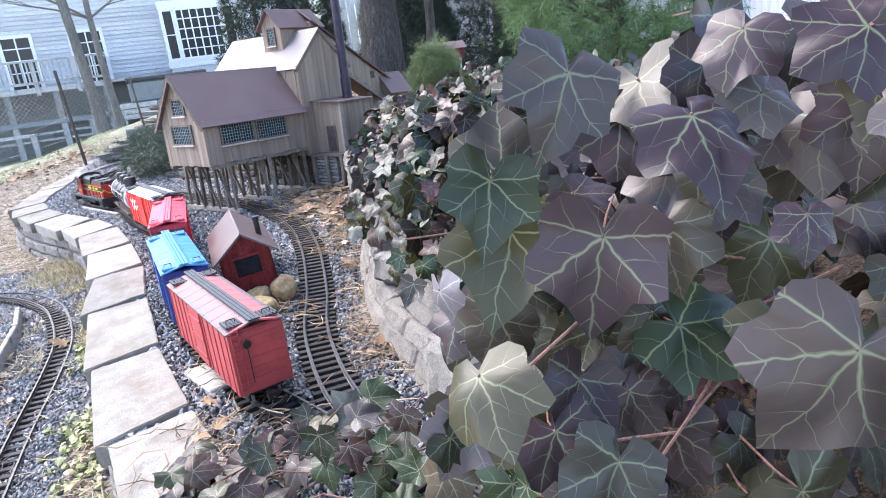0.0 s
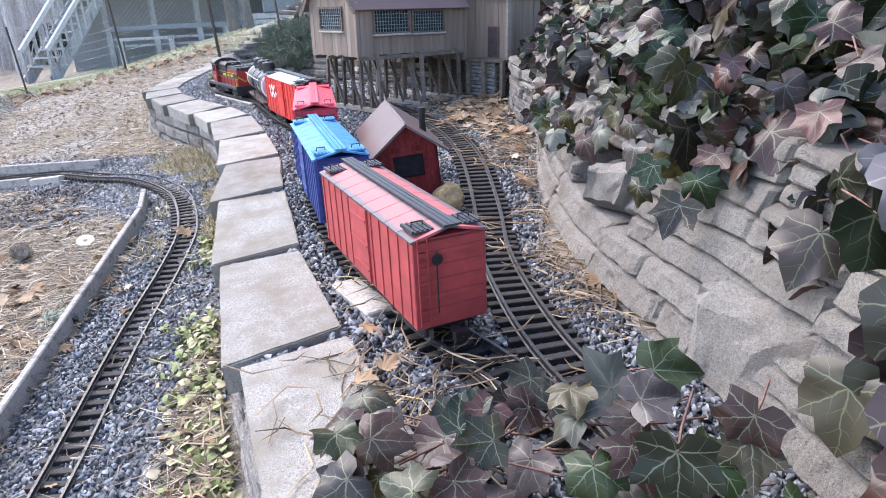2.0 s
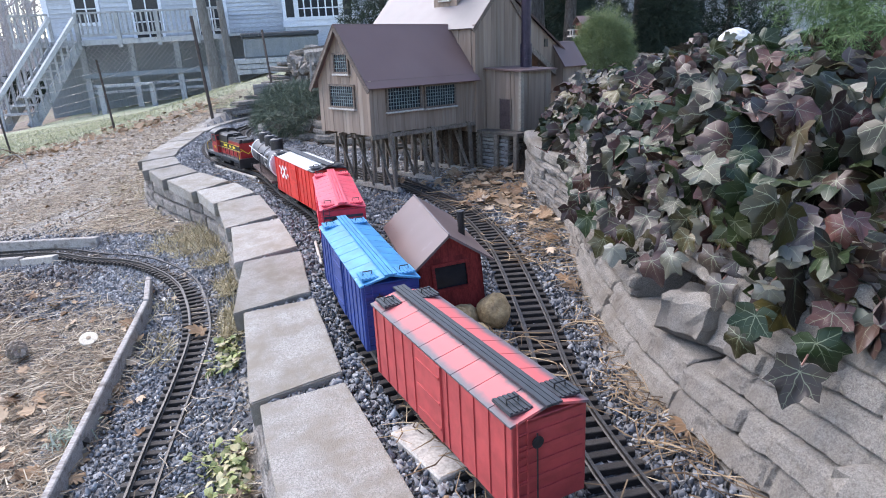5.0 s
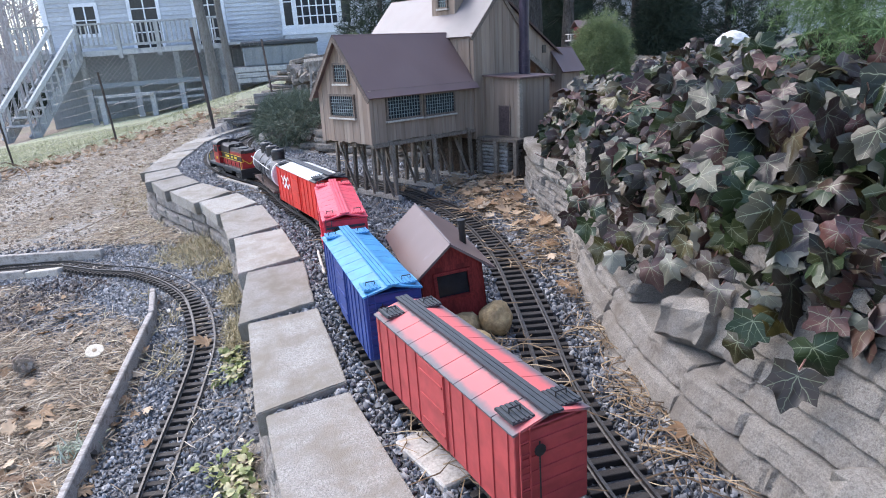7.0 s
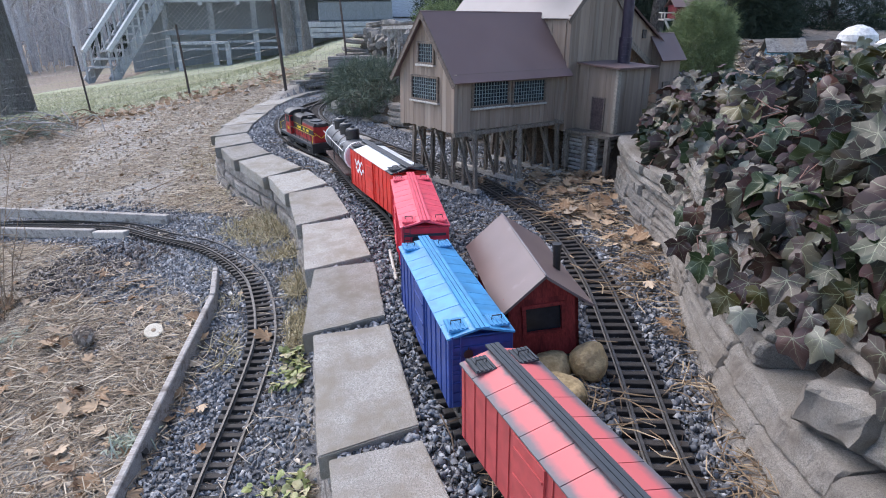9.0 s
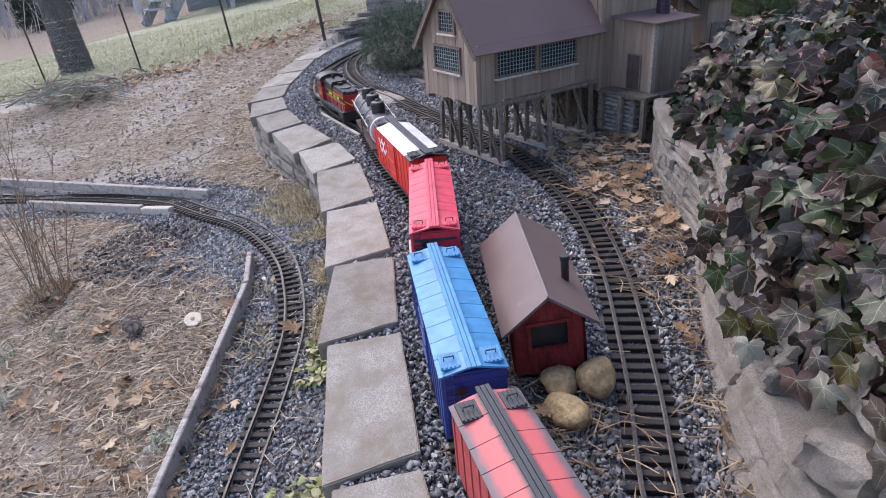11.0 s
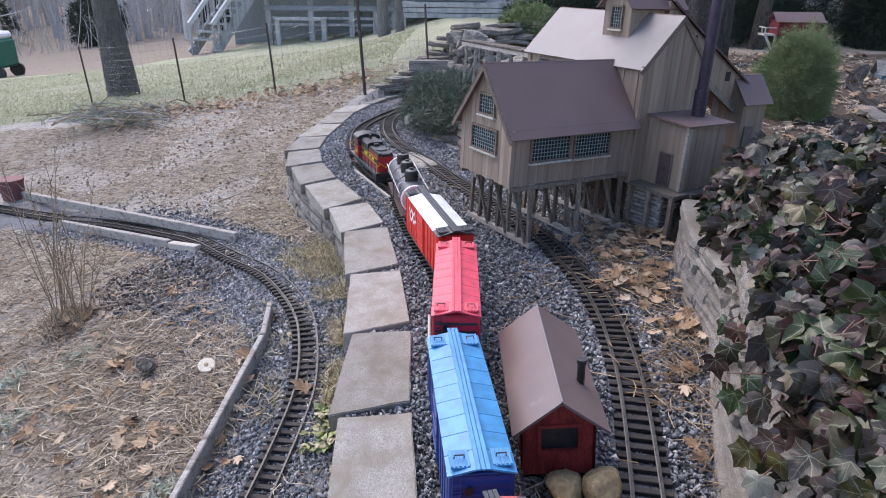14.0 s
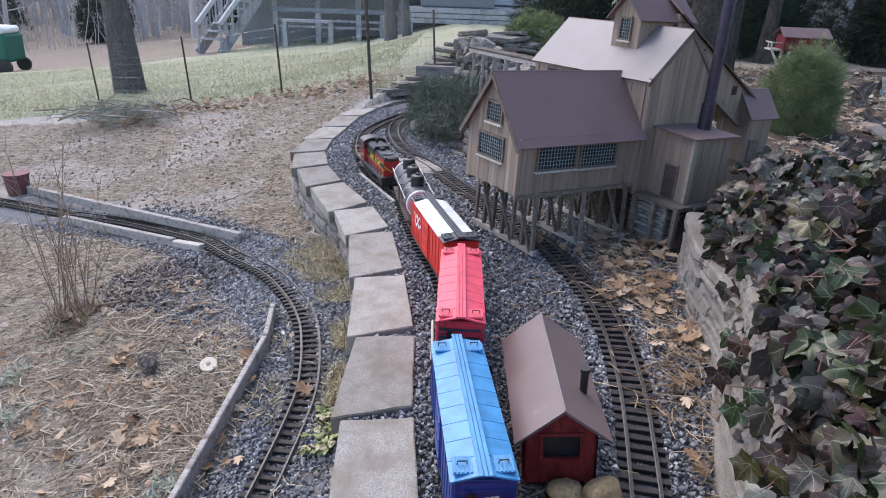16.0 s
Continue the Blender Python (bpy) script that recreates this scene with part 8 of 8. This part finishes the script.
def straw(name, label, spots, length, width, material, seed, lift=0.0, category="litter"):
    """Thin straws lying on the ground, as three-sided slivers."""
    rs = np.random.RandomState(seed)
    p = np.array(spots)
    n = len(p)
    a = rs.uniform(0, 2 * np.pi, n)
    d = np.stack([np.cos(a), np.sin(a), rs.normal(0, 0.10 + lift, n) + lift], -1)
    s = np.stack([-np.sin(a), np.cos(a), np.zeros(n)], -1)
    L, w = length * rs.uniform(0.5, 1.3, (n, 1)), width * rs.uniform(0.7, 1.3, (n, 1))
    bend = rs.normal(0, 0.12, (n, 1)) * L
    mid = p + s * bend
    tips = [p - d * L / 2, p + d * L / 2]
    up = np.array([0, 0, 1.0])
    verts = np.stack([tips[0] - s * w / 2, tips[0] + s * w / 2, mid - s * w / 2, mid + s * w / 2, mid + up * w, tips[1]], 1).reshape(-1, 3)
    i = np.arange(n)[:, None] * 6
    f = np.concatenate([i + t for t in ((0, 2, 4), (0, 4, 1), (1, 4, 3), (2, 5, 4), (4, 5, 3))], 1).reshape(-1, 3)
    me = bpy.data.meshes.new(name)
    me.vertices.add(len(verts))
    me.vertices.foreach_set("co", verts.ravel())
    me.loops.add(f.size)
    me.loops.foreach_set("vertex_index", f.ravel().astype(np.int32))
    me.polygons.add(len(f))
    me.polygons.foreach_set("loop_start", np.arange(0, f.size, 3, dtype=np.int32))
    me.update()
    return tagged(obj(name, me, material), label, category, kind="stuff")


def bare_soil(x, y):
    """Above nought on the dark patch of soil and gravel by the bush."""
    return 1 - ((x + 1.10) / 0.27) ** 2 - ((y - 1.30) / 0.20) ** 2 + 0.9 * noise.noise(Vector((x * 9, y * 9, 4)))


def litter():
    rs = random.Random(91)
    sp = []
    while len(sp) < 105000:
        y = -0.7 + 4.8 * rs.random() ** 1.25
        x = wall_x(y) - 0.1 - rs.random() * (2.0 + 0.5 * max(0.0, y))
        d = low_track_dist(x, y)
        if d < 0.17 and rs.random() > 0.05:
            continue
        if noise.noise(Vector((x * 2.2, y * 2.2, 5))) < -0.15 and rs.random() > 0.3:
            continue
        if bare_soil(x, y) > 0.1 and rs.random() > 0.3:
            continue
        sp.append((x, y, yard(x, y) + lump(x, y) + rs.uniform(0.003, 0.016)))
    thick = []
    while len(thick) < 7000:
        y = -0.7 + 2.6 * rs.random() ** 1.3
        x = wall_x(y) - 0.1 - rs.random() * 2.0
        if low_track_dist(x, y) > 0.16 and noise.noise(Vector((x * 3.1, y * 3.1, 8))) > -0.12 and bare_soil(x, y) < 0.1:
            thick.append((x, y, yard(x, y) + lump(x, y) + rs.uniform(0.008, 0.024)))
    straw("pine_straw", "long pale straws lying over the yard litter", thick, 0.085, 0.0024, MAT["straw_pale"], 21)
    straw("pine_straw", "tan pine needles matted over the yard", sp, 0.062, 0.0015, MAT["needles"], 1)
    sp = []
    for cx, cy, n, r in ((0.385, 0.30, 150, 0.06), (0.40, 0.05, 90, 0.035), (0.30, -0.33, 120, 0.045), (0.44, 0.62, 140, 0.07), (0.02, -0.09, 70, 0.05), (-0.02, -0.30, 35, 0.05), (0.42, 0.95, 320, 0.09), (0.50, 1.12, 160, 0.07), (0.40, 0.75, 160, 0.05), (0.12, -0.12, 30, 0.05), (-0.02, -0.62, 60, 0.07), (-0.09, -0.66, 30, 0.05), (0.46, 0.45, 100, 0.04), (0.33, -0.12, 40, 0.03), (0.12, 0.65, 25, 0.1), (0.25, -0.50, 40, 0.04), (-0.2, 1.6, 40, 0.15)):
        for k in range(int(n * (1.0 if cx > 0.35 else 1.7))):
            x, y = rs.gauss(cx, r), rs.gauss(cy, r * 1.4)
            if x < rock_at(y) + 0.03:
                sp.append((x, y, terrace(y) + 0.012 + rs.uniform(0, 0.012)))
    straw("pine_straw", "tan pine needles drifted among the gravel", sp, 0.07, 0.0018, MAT["needles_brown"], 2)
    # dark soil crumbs and gravel showing through by the bush
    sp = []
    while len(sp) < 1500:
        x, y = rs.gauss(-1.10, 0.2), rs.gauss(1.30, 0.16)
        if bare_soil(x, y) > 0.0:
            sp.append((x, y, yard(x, y) + lump(x, y) + rs.uniform(0.002, 0.010)))
    chip_field("soil_crumbs", "dark crumbs of soil and gravel near the bush", sp, 0.003, 0.009, MAT["dark_crumb"], 31)
    # grey-green lichen fallen with its twigs
    sp = [(x, y, yard(x, y) + rs.uniform(0.015, 0.035)) for cx, cy, n, r in ((-1.40, 0.83, 90, 0.03), (-1.28, 0.63, 70, 0.03), (-0.70, 0.27, 60, 0.022), (-1.22, 0.90, 50, 0.035)) for x, y in [(rs.gauss(cx, r), rs.gauss(cy, r)) for _ in range(n)]]
    straw("lichen", "tufts of pale grey-green lichen lying on the litter", sp, 0.026, 0.0032, MAT["lichen"], 33, 0.5)
    # crumbs of bark and leaf between the needles
    sp = []
    while len(sp) < 9000:
        y = -0.7 + 4.6 * rs.random() ** 1.4
        x = wall_x(y) - 0.1 - rs.random() * 2.6
        if low_track_dist(x, y) > 0.14 or rs.random() < 0.06:
            sp.append((x, y, yard(x, y) + lump(x, y) + rs.uniform(0.0, 0.006)))
    chip_field("leaf_crumbs", "broken brown bark and leaf crumbs over the yard", sp, 0.003, 0.010, MAT["crumb"], 9)
    sp = []
    while len(sp) < 2300:
        y = 0.44 + 0.9 * rs.random() if rs.random() < 0.85 else 0.5 + 2.8 * rs.random()
        if noise.noise(Vector((y * 5, 1, 0))) < -0.05:
            continue
        x = wall_x(y) - 0.07 - abs(rs.gauss(0, 0.11))
        if low_track_dist(x, y) > 0.06:
            sp.append((x, y, yard(x, y) + 0.01))
    straw("dry_grass", "dry tan grass growing along the wall foot", sp, 0.062, 0.0020, MAT["dry_tuft"], 3, 0.75)
    sp = []
    while len(sp) < 34000:
        y = 3.6 + 9 * rs.random() ** 1.6
        x = rs.uniform(-4.5 - 0.4 * y, 0.2)
        if y + 0.45 * (x + 0.6) * (x > -2) - 0.6 * (x < -2) > 3.7 and x < wall_x(min(y, 3.7)) - 0.05:
            sp.append((x, y, height(x, y) + 0.012))
    straw("lawn_grass", "short pale winter lawn grass", sp, 0.034, 0.004, MAT["grass_tuft"], 4, 0.5)
    # oak leaves
    pl = []
    while len(pl) < 1250:
        y = -0.6 + 4.4 * rs.random() ** 2.4
        x = wall_x(y) - 0.12 - 2.4 * rs.random()
        if low_track_dist(x, y) < 0.15 and rs.random() > 0.08:
            continue
        pl.append((leaf_pose((x, y, yard(x, y) + lump(x, y) + 0.016), (rs.uniform(-.6, .6), rs.uniform(-.6, .6), 1), (rs.uniform(-1, 1), rs.uniform(-1, 1), 0), rs.uniform(0.018, 0.048) * (1 - 0.4 * smooth01(y, 0.8, 1.8))), rs.randrange(4)))
    for cx, cy, n, r in ((-1.37, 1.13, 16, 0.055), (-1.03, 0.80, 6, 0.03), (-0.87, 0.45, 7, 0.05), (-1.15, 0.55, 9, 0.08)):
        for k in range(n):
            x, y = rs.gauss(cx, r), rs.gauss(cy, r)
            pl.append((leaf_pose((x, y, yard(x, y) + lump(x, y) + rs.uniform(0.018, 0.03)), (rs.uniform(-.8, .8), rs.uniform(-.9, .3), 1), (rs.uniform(-1, 1), rs.uniform(-1, 1), 0), rs.uniform(0.032, 0.052)), rs.randrange(4)))
    k = 0
    while k < 420:
        y = 4.0 + rs.gauss(0, 0.13)
        x = rs.uniform(-2.6, -0.55)
        y2 = y - 0.5 * (x + 1.3) * 0.55
        pl.append((leaf_pose((x, y2, height(x, y2) + 0.02), (rs.uniform(-.5, .5), rs.uniform(-.8, .3), 1), (rs.uniform(-1, 1), rs.uniform(-1, 1), 0), rs.uniform(0.028, 0.055)), rs.randrange(4)))
        k += 1
    for cx, cy, n, r in ((0.43, 0.72, 34, 0.055), (0.42, 1.0, 48, 0.10), (0.45, 0.50, 12, 0.035), (0.39, 0.28, 5, 0.03), (0.31, -0.42, 5, 0.03), (0.05, -0.06, 2, 0.02), (-0.05, -0.55, 4, 0.06), (0.50, 1.15, 14, 0.08), (0.38, 0.1, 3, 0.03)):
        for k in range(n):
            x, y = rs.gauss(cx, r), rs.gauss(cy, r)
            if x < rock_at(y) + 0.02 or y > 0.9:
                pl.append((leaf_pose((x, y, terrace(y) + 0.018 + rs.uniform(0, 0.012)), (rs.uniform(-.5, .5), rs.uniform(-.6, .3), 1), (rs.uniform(-1, 1), rs.uniform(-1, 1), 0), rs.uniform(0.026, 0.040) * (1.15 if cy > 0.4 else 1.0)), rs.randrange(4)))
    # litter of the upper level behind the mill
    sp, ch = [], []
    while len(sp) < 3500:
        y, x = rs.uniform(1.1, 5.0), rs.uniform(0.75, 3.6)
        if x > rock_at(y) + 0.1 and not (y < 2.0 and x < 1.15):
            z = height(x, y) + lump(x, y)
            sp.append((x, y, z + rs.uniform(0.003, 0.014)))
            ch.append((x + 0.01, y, z + 0.004))
            ch.append((x, y + 0.02, z + 0.003))
            if len(sp) % 7 == 0:
                pl.append((leaf_pose((x, y, z + 0.018), (rs.uniform(-.6, .6), rs.uniform(-.6, .3), 1), (rs.uniform(-1, 1), rs.uniform(-1, 1), 0), rs.uniform(0.035, 0.065)), rs.randrange(4)))
    straw("pine_straw", "tan needles and twigs on the upper level", sp, 0.08, 0.0028, MAT["needles"], 12)
    chip_field("leaf_crumbs", "brown leaf and bark litter on the upper level", ch, 0.004, 0.013, MAT["crumb"], 13)
    leaf_mass("oak_leaves", OAK_ARR, pl, MAT["oak"], "curled brown oak leaves scattered on the ground", "fallen leaves")


litter()
MAT["weed"] = leaf_material("low_weed_leaf", True, [(0.0, (0.16, 0.20, 0.07)), (0.4, (0.26, 0.30, 0.11)), (0.7, (0.36, 0.36, 0.18)), (1.0, (0.46, 0.38, 0.26))], (0.42, 0.44, 0.26), 0.6)
WEED_OUT = [(0, 1.0), (14, 0.92), (30, 0.74), (50, 0.58), (75, 0.46), (105, 0.36), (140, 0.22), (174, 0.06)]


def weeds():
    """Small creeping leaves along the foot of the cap wall."""
    rs = random.Random(95)
    arr = [leaf_arrays(WEED_OUT, c, f, s + 40) for s, (c, f) in enumerate(((0.3, 0.2), (0.15, 0.3), (0.4, 0.0)))]
    pl = []
    while len(pl) < 1150:
        y = rs.uniform(-0.95, 0.75)
        if noise.noise(Vector((y * 4, 2, 0))) < -0.05 - 0.35 * smooth01(-y, 0.2, 0.6) + 0.35 * smooth01(y, 0.0, 0.5):
            continue
        x = wall_x(y) - 0.10 - abs(rs.gauss(0, 0.045))
        if low_track_dist(x, y) < 0.05:
            continue
        pl.append((leaf_pose((x, y, yard(x, y) + rs.uniform(0.005, 0.028)), (rs.uniform(-.8, .8), rs.uniform(-.8, .8), 1), (rs.uniform(-1, 1), rs.uniform(-1, 1), 0), rs.uniform(0.009, 0.018)), rs.randrange(3)))
    leaf_mass("low_weeds", arr, pl, MAT["weed"], "yellow-green creeping weeds at the wall foot", "weeds")


weeds()

# ---- small things in the yard ----
def plank(name, label, a, b, w, h, material, cat="board"):
    bm = bmesh.new()
    beam(bm, a, b, w, h)
    bmesh.ops.bevel(bm, geom=bm.edges[:], offset=0.0025, segments=1, affect="EDGES")
    return tagged(obj(name, to_mesh(name, bm), material), label, cat, "border boards")


yz = lambda x, y, o: (x, y, yard(x, y) + o)
plank("border_board", "weathered grey board edging the lower gravel bed", yz(-0.604, 0.755, 0.022), yz(-0.735, -0.45, 0.022), 0.015, 0.06, MAT["wood_grey"])
plank("border_board", "short kinked end of a weathered grey border board", yz(-0.621, 0.93, 0.022), yz(-0.604, 0.762, 0.022), 0.015, 0.058, MAT["wood_grey"])
plank("border_board", "long weathered grey board behind the lower track", yz(-2.40, 2.67, 0.02), yz(-0.89, 1.545, 0.02), 0.022, 0.04, MAT["wood_grey"])
plank("border_board", "weathered grey board before the lower track", yz(-1.95, 2.2, 0.018), yz(-1.19, 1.63, 0.018), 0.022, 0.04, MAT["wood_grey"])
plank("border_board", "pale cut end of board beside the lower track", yz(-1.185, 1.625, 0.014), yz(-1.04, 1.525, 0.014), 0.03, 0.035, MAT["trim_pale"])
plank("sleeper_block", "pale stone-grey block set under the rails", (-0.085, -0.30, 0.002), (-0.045, -0.42, 0.002), 0.045, 0.024, MAT["trim_pale"], "block")
plank("edging_strip", "thin white strip beside the far rails", (-0.45, 1.80, 0.048), (-0.285, 1.44, 0.048), 0.012, 0.014, MAT["trim_pale"], "strip")
plank("edging_strip", "thin white strip beside the rails", (-0.185, 1.06, 0.046), (-0.142, 0.89, 0.042), 0.010, 0.014, MAT["trim_pale"], "strip")
plank("edging_strip", "thin white strip beside the near rails", (-0.137, 0.56, 0.038), (-0.137, 0.38, 0.036), 0.007, 0.010, MAT["trim_pale"], "strip")
slab = rough_block(0.26, 0.12, 0.012, 4, 0.006, (), 8, 4, 2, 0.02)
tagged(obj("flat_stone", slab, MAT["cap"], m=pose(-0.20, 1.98, 0.044, 0, 0, -58)), "flat pale stone lying in the gravel between tracks", "stone")
bm = bmesh.new()
rod(bm, [(-0.69, 0.21, yard(-0.69, 0.21) + 0.0), (-0.655, 0.215, yard(-0.655, 0.215) + 0.03)], 0.011, 12)
tagged(obj("drain_pipe", to_mesh("drain_pipe", bm), MAT["black_metal"]), "short black plastic pipe end by the border board", "pipe")
MAT["cut_wood"] = surface("fresh_cut_wood", (0.58, 0.50, 0.38), (0.74, 0.67, 0.54), 60, 0.8, bump=0.2, depth=0.0005)
ringx, ringy = -0.75, 0.70
bm = bmesh.new()
bmesh.ops.create_cone(bm, cap_ends=True, segments=18, radius1=0.024, radius2=0.023, depth=0.006)
bmesh.ops.bevel(bm, geom=bm.edges[:], offset=0.001, segments=1, affect="EDGES")
ring = tagged(obj("wood_disc", to_mesh("wood_disc", bm), MAT["cut_wood"], m=pose(ringx, ringy, yard(ringx, ringy) + 0.025, 25, 5, 0)), "pale sawn wood disc with dark knot on the litter", "wood offcut")
bm = bmesh.new()
bmesh.ops.create_cone(bm, cap_ends=True, segments=10, radius1=0.006, radius2=0.006, depth=0.0075)
part("knot", bm, MAT["twig"], ring, "dark knot")


MAT["cone_scale"] = surface("grey_cone_scale", (0.22, 0.175, 0.14), (0.46, 0.395, 0.33), 60, 0.9, bump=0.2, depth=0.0005, vary=0.25)


def pine_cone(x, y):
    c = thing("pine_cone", "open brown pine cone lying on the litter", "pine cone", m=pose(x, y, yard(x, y) + 0.035, 80, 0, 35))
    bm = bmesh.new()
    rod(bm, [(0, 0, -0.03), (0, 0, 0), (0, 0, 0.035)], [0.012, 0.016, 0.004], 8)
    part("core", bm, MAT["twig"], c)
    for k in range(48):
        a, h = k * 2.4, -0.028 + k * 0.0013
        r = 0.024 * math.sin(math.pi * (k + 6) / 62) + 0.003
        bm = bmesh.new()
        beam(bm, (0.3 * r * math.cos(a), 0.3 * r * math.sin(a), h), (r * math.cos(a), r * math.sin(a), h + 0.006), 0.011, 0.002)
        part("scale", bm, MAT["cone_scale"], c)


pine_cone(-0.955, 0.775)


def fallen_twig(label, a, b, r, seed, forks=2):
    """A bent stick with a few side shoots, lying on the litter."""
    rs = random.Random(seed)
    a, b = Vector(yz(*a, 0.016)), Vector(yz(*b, 0.018))
    side = (b - a).cross(Vector((0, 0, 1)))
    pts = [a.lerp(b, k / 5) + side * 0.06 * rs.uniform(-1, 1) + Vector((0, 0, 0.006 * rs.random())) for k in range(6)]
    bm = bmesh.new()
    rod(bm, pts, [r * (1 - 0.11 * k) for k in range(6)], 6)
    for k in range(forks):
        q = pts[rs.randrange(1, 5)]
        rod(bm, [q, q + (b - a) * 0.2 + side * rs.choice((-0.2, 0.2)) + Vector((0, 0, 0.006))], [r * 0.5, r * 0.25], 5)
    tagged(obj("fallen_twig", to_mesh("fallen_twig", bm), MAT["twig"]), label, "twig", "fallen twigs")


fallen_twig("bent brown twig lying beside the pine cone", (-1.075, 0.783), (-0.985, 0.875), 0.0035, 1)
fallen_twig("pale broken stick lying beside the bare bush", (-1.32, 1.20), (-1.22, 1.195), 0.005, 2, 0)
for k, (x, y, a, ln) in enumerate(((-1.25, 0.75, 0.6, 0.16), (-0.85, 1.05, 2.7, 0.12), (-1.02, 0.55, 1.1, 0.13), (-0.80, 0.60, 2.2, 0.10), (-1.5, 1.4, 0.3, 0.2), (-0.95, 0.25, 2.0, 0.14), (-1.1, 2.0, 0.4, 0.2), (-1.6, 1.9, 2.5, 0.22))):
    fallen_twig("thin brown twig lying on the yard litter", (x, y), (x + ln * math.cos(a), y + ln * math.sin(a)), 0.0026, 10 + k)


def bare_bush():
    b = thing("bare_bush", "leafless bush of thin upright brown stems, dry grass below", "bush", m=Matrix.Translation((-1.37, 1.16, yard(-1.37, 1.16))))
    rs = random.Random(14)
    for k in range(21):
        a, sp = rs.uniform(0, 6.28), rs.uniform(0.03, 0.17)
        h = rs.uniform(0.25, 0.66)
        bm = bmesh.new()
        p0 = Vector((rs.uniform(-.05, .05), rs.uniform(-.05, .05), -0.01))
        pts = [p0, p0 + Vector((math.cos(a) * sp * 0.4, math.sin(a) * sp * 0.4, h * 0.5)), p0 + Vector((math.cos(a) * sp, math.sin(a) * sp, h))]
        rod(bm, pts, [0.0020, 0.0015, 0.0008], 5)
        for j in range(4):
            q = pts[1].lerp(pts[2], rs.random())
            e = q + Vector((rs.uniform(-.06, .06), rs.uniform(-.06, .06), rs.uniform(.02, .1)))
            rod(bm, [q, e], [0.0014, 0.0006], 4)
        part("stem", bm, MAT["twig"], b)
    sp = [(rs.gauss(0, 0.05), rs.gauss(0, 0.05), 0.01) for _ in range(800)]
    g = straw("dry_grass", "dry tan blades at the bush foot", sp, 0.09, 0.0022, MAT["straw_pale"], 8, 0.6, "")
    g.parent = b


bare_bush()


def brush_pile():
    b = thing("brush_pile", "heap of cut branches with grey-green needles by the tree", "brush pile", m=Matrix.Translation((-2.42, 3.98, height(-2.42, 3.98))))
    rs = random.Random(15)
    for k in range(90):
        bm = bmesh.new()
        c = Vector((rs.gauss(0, 0.22), rs.gauss(0, 0.15), rs.uniform(0.0, 0.13)))
        d = Vector((rs.uniform(-1, 1), rs.uniform(-1, 1), rs.uniform(-0.2, 0.3))).normalized() * rs.uniform(0.06, 0.19)
        rod(bm, [c - d, c + Vector((rs.uniform(-.02, .02), rs.uniform(-.02, .02), 0.02)), c + d], [0.006, 0.004, 0.002], 5)
        part("branch", bm, MAT["wood_grey"] if k % 2 else MAT["twig"], b)
    tips = [((rs.gauss(0, 0.19), rs.gauss(0, 0.12), rs.uniform(0.02, 0.12)), (rs.uniform(-1, 1), rs.uniform(-1, 1), 0.2)) for _ in range(150)]
    tuft_mass("needle_spray", tips, 14, 0.055, 0.0035, MAT["lichen"], b, 16)


brush_pile()
MAT["faded_red"] = surface("faded_red_plastic", (0.13, 0.05, 0.05), (0.20, 0.085, 0.085), 25, 0.7, bump=0.1, depth=0.0005)
pot = thing("red_bucket", "small faded dark red bucket standing by the lower track", "bucket", m=Matrix.Translation((-2.46, 2.68, yard(-2.46, 2.68))))
bm = bmesh.new()
rod(bm, [(0, 0, 0), (0, 0, 0.11)], [0.055, 0.065], 18, True)
part("body", bm, MAT["faded_red"], pot)
bm = bmesh.new()
rod(bm, [(0, 0, 0.105), (0, 0, 0.115)], 0.068, 18, True)
part("rim", bm, MAT["faded_red"], pot)
MAT["bin_green"] = surface("green_plastic", (0.01, 0.10, 0.065), (0.02, 0.15, 0.10), 20, 0.5, bump=0.05, depth=0.001)
cart = thing("garden_cart", "green covered garden cart parked at the wood edge", "garden cart", m=Matrix.Translation((-10.0, 14.4, height(-10.0, 14.4))))
part("body", boxes((-0.5, 0.5, -0.35, 0.35, 0.25, 0.85), bevel=0.05), MAT["bin_green"], cart)
part("cover", boxes((-0.48, 0.48, -0.33, 0.33, 0.85, 1.0), bevel=0.05), MAT["white_trim"], cart)
for x in (-0.4, 0.4):
    for y in (-0.36, 0.36):
        bm = bmesh.new()
        rod(bm, [(x, y - 0.03, 0.16), (x, y + 0.03, 0.16)], 0.16, 16)
        part("wheel", bm, MAT["black_metal"], cart)
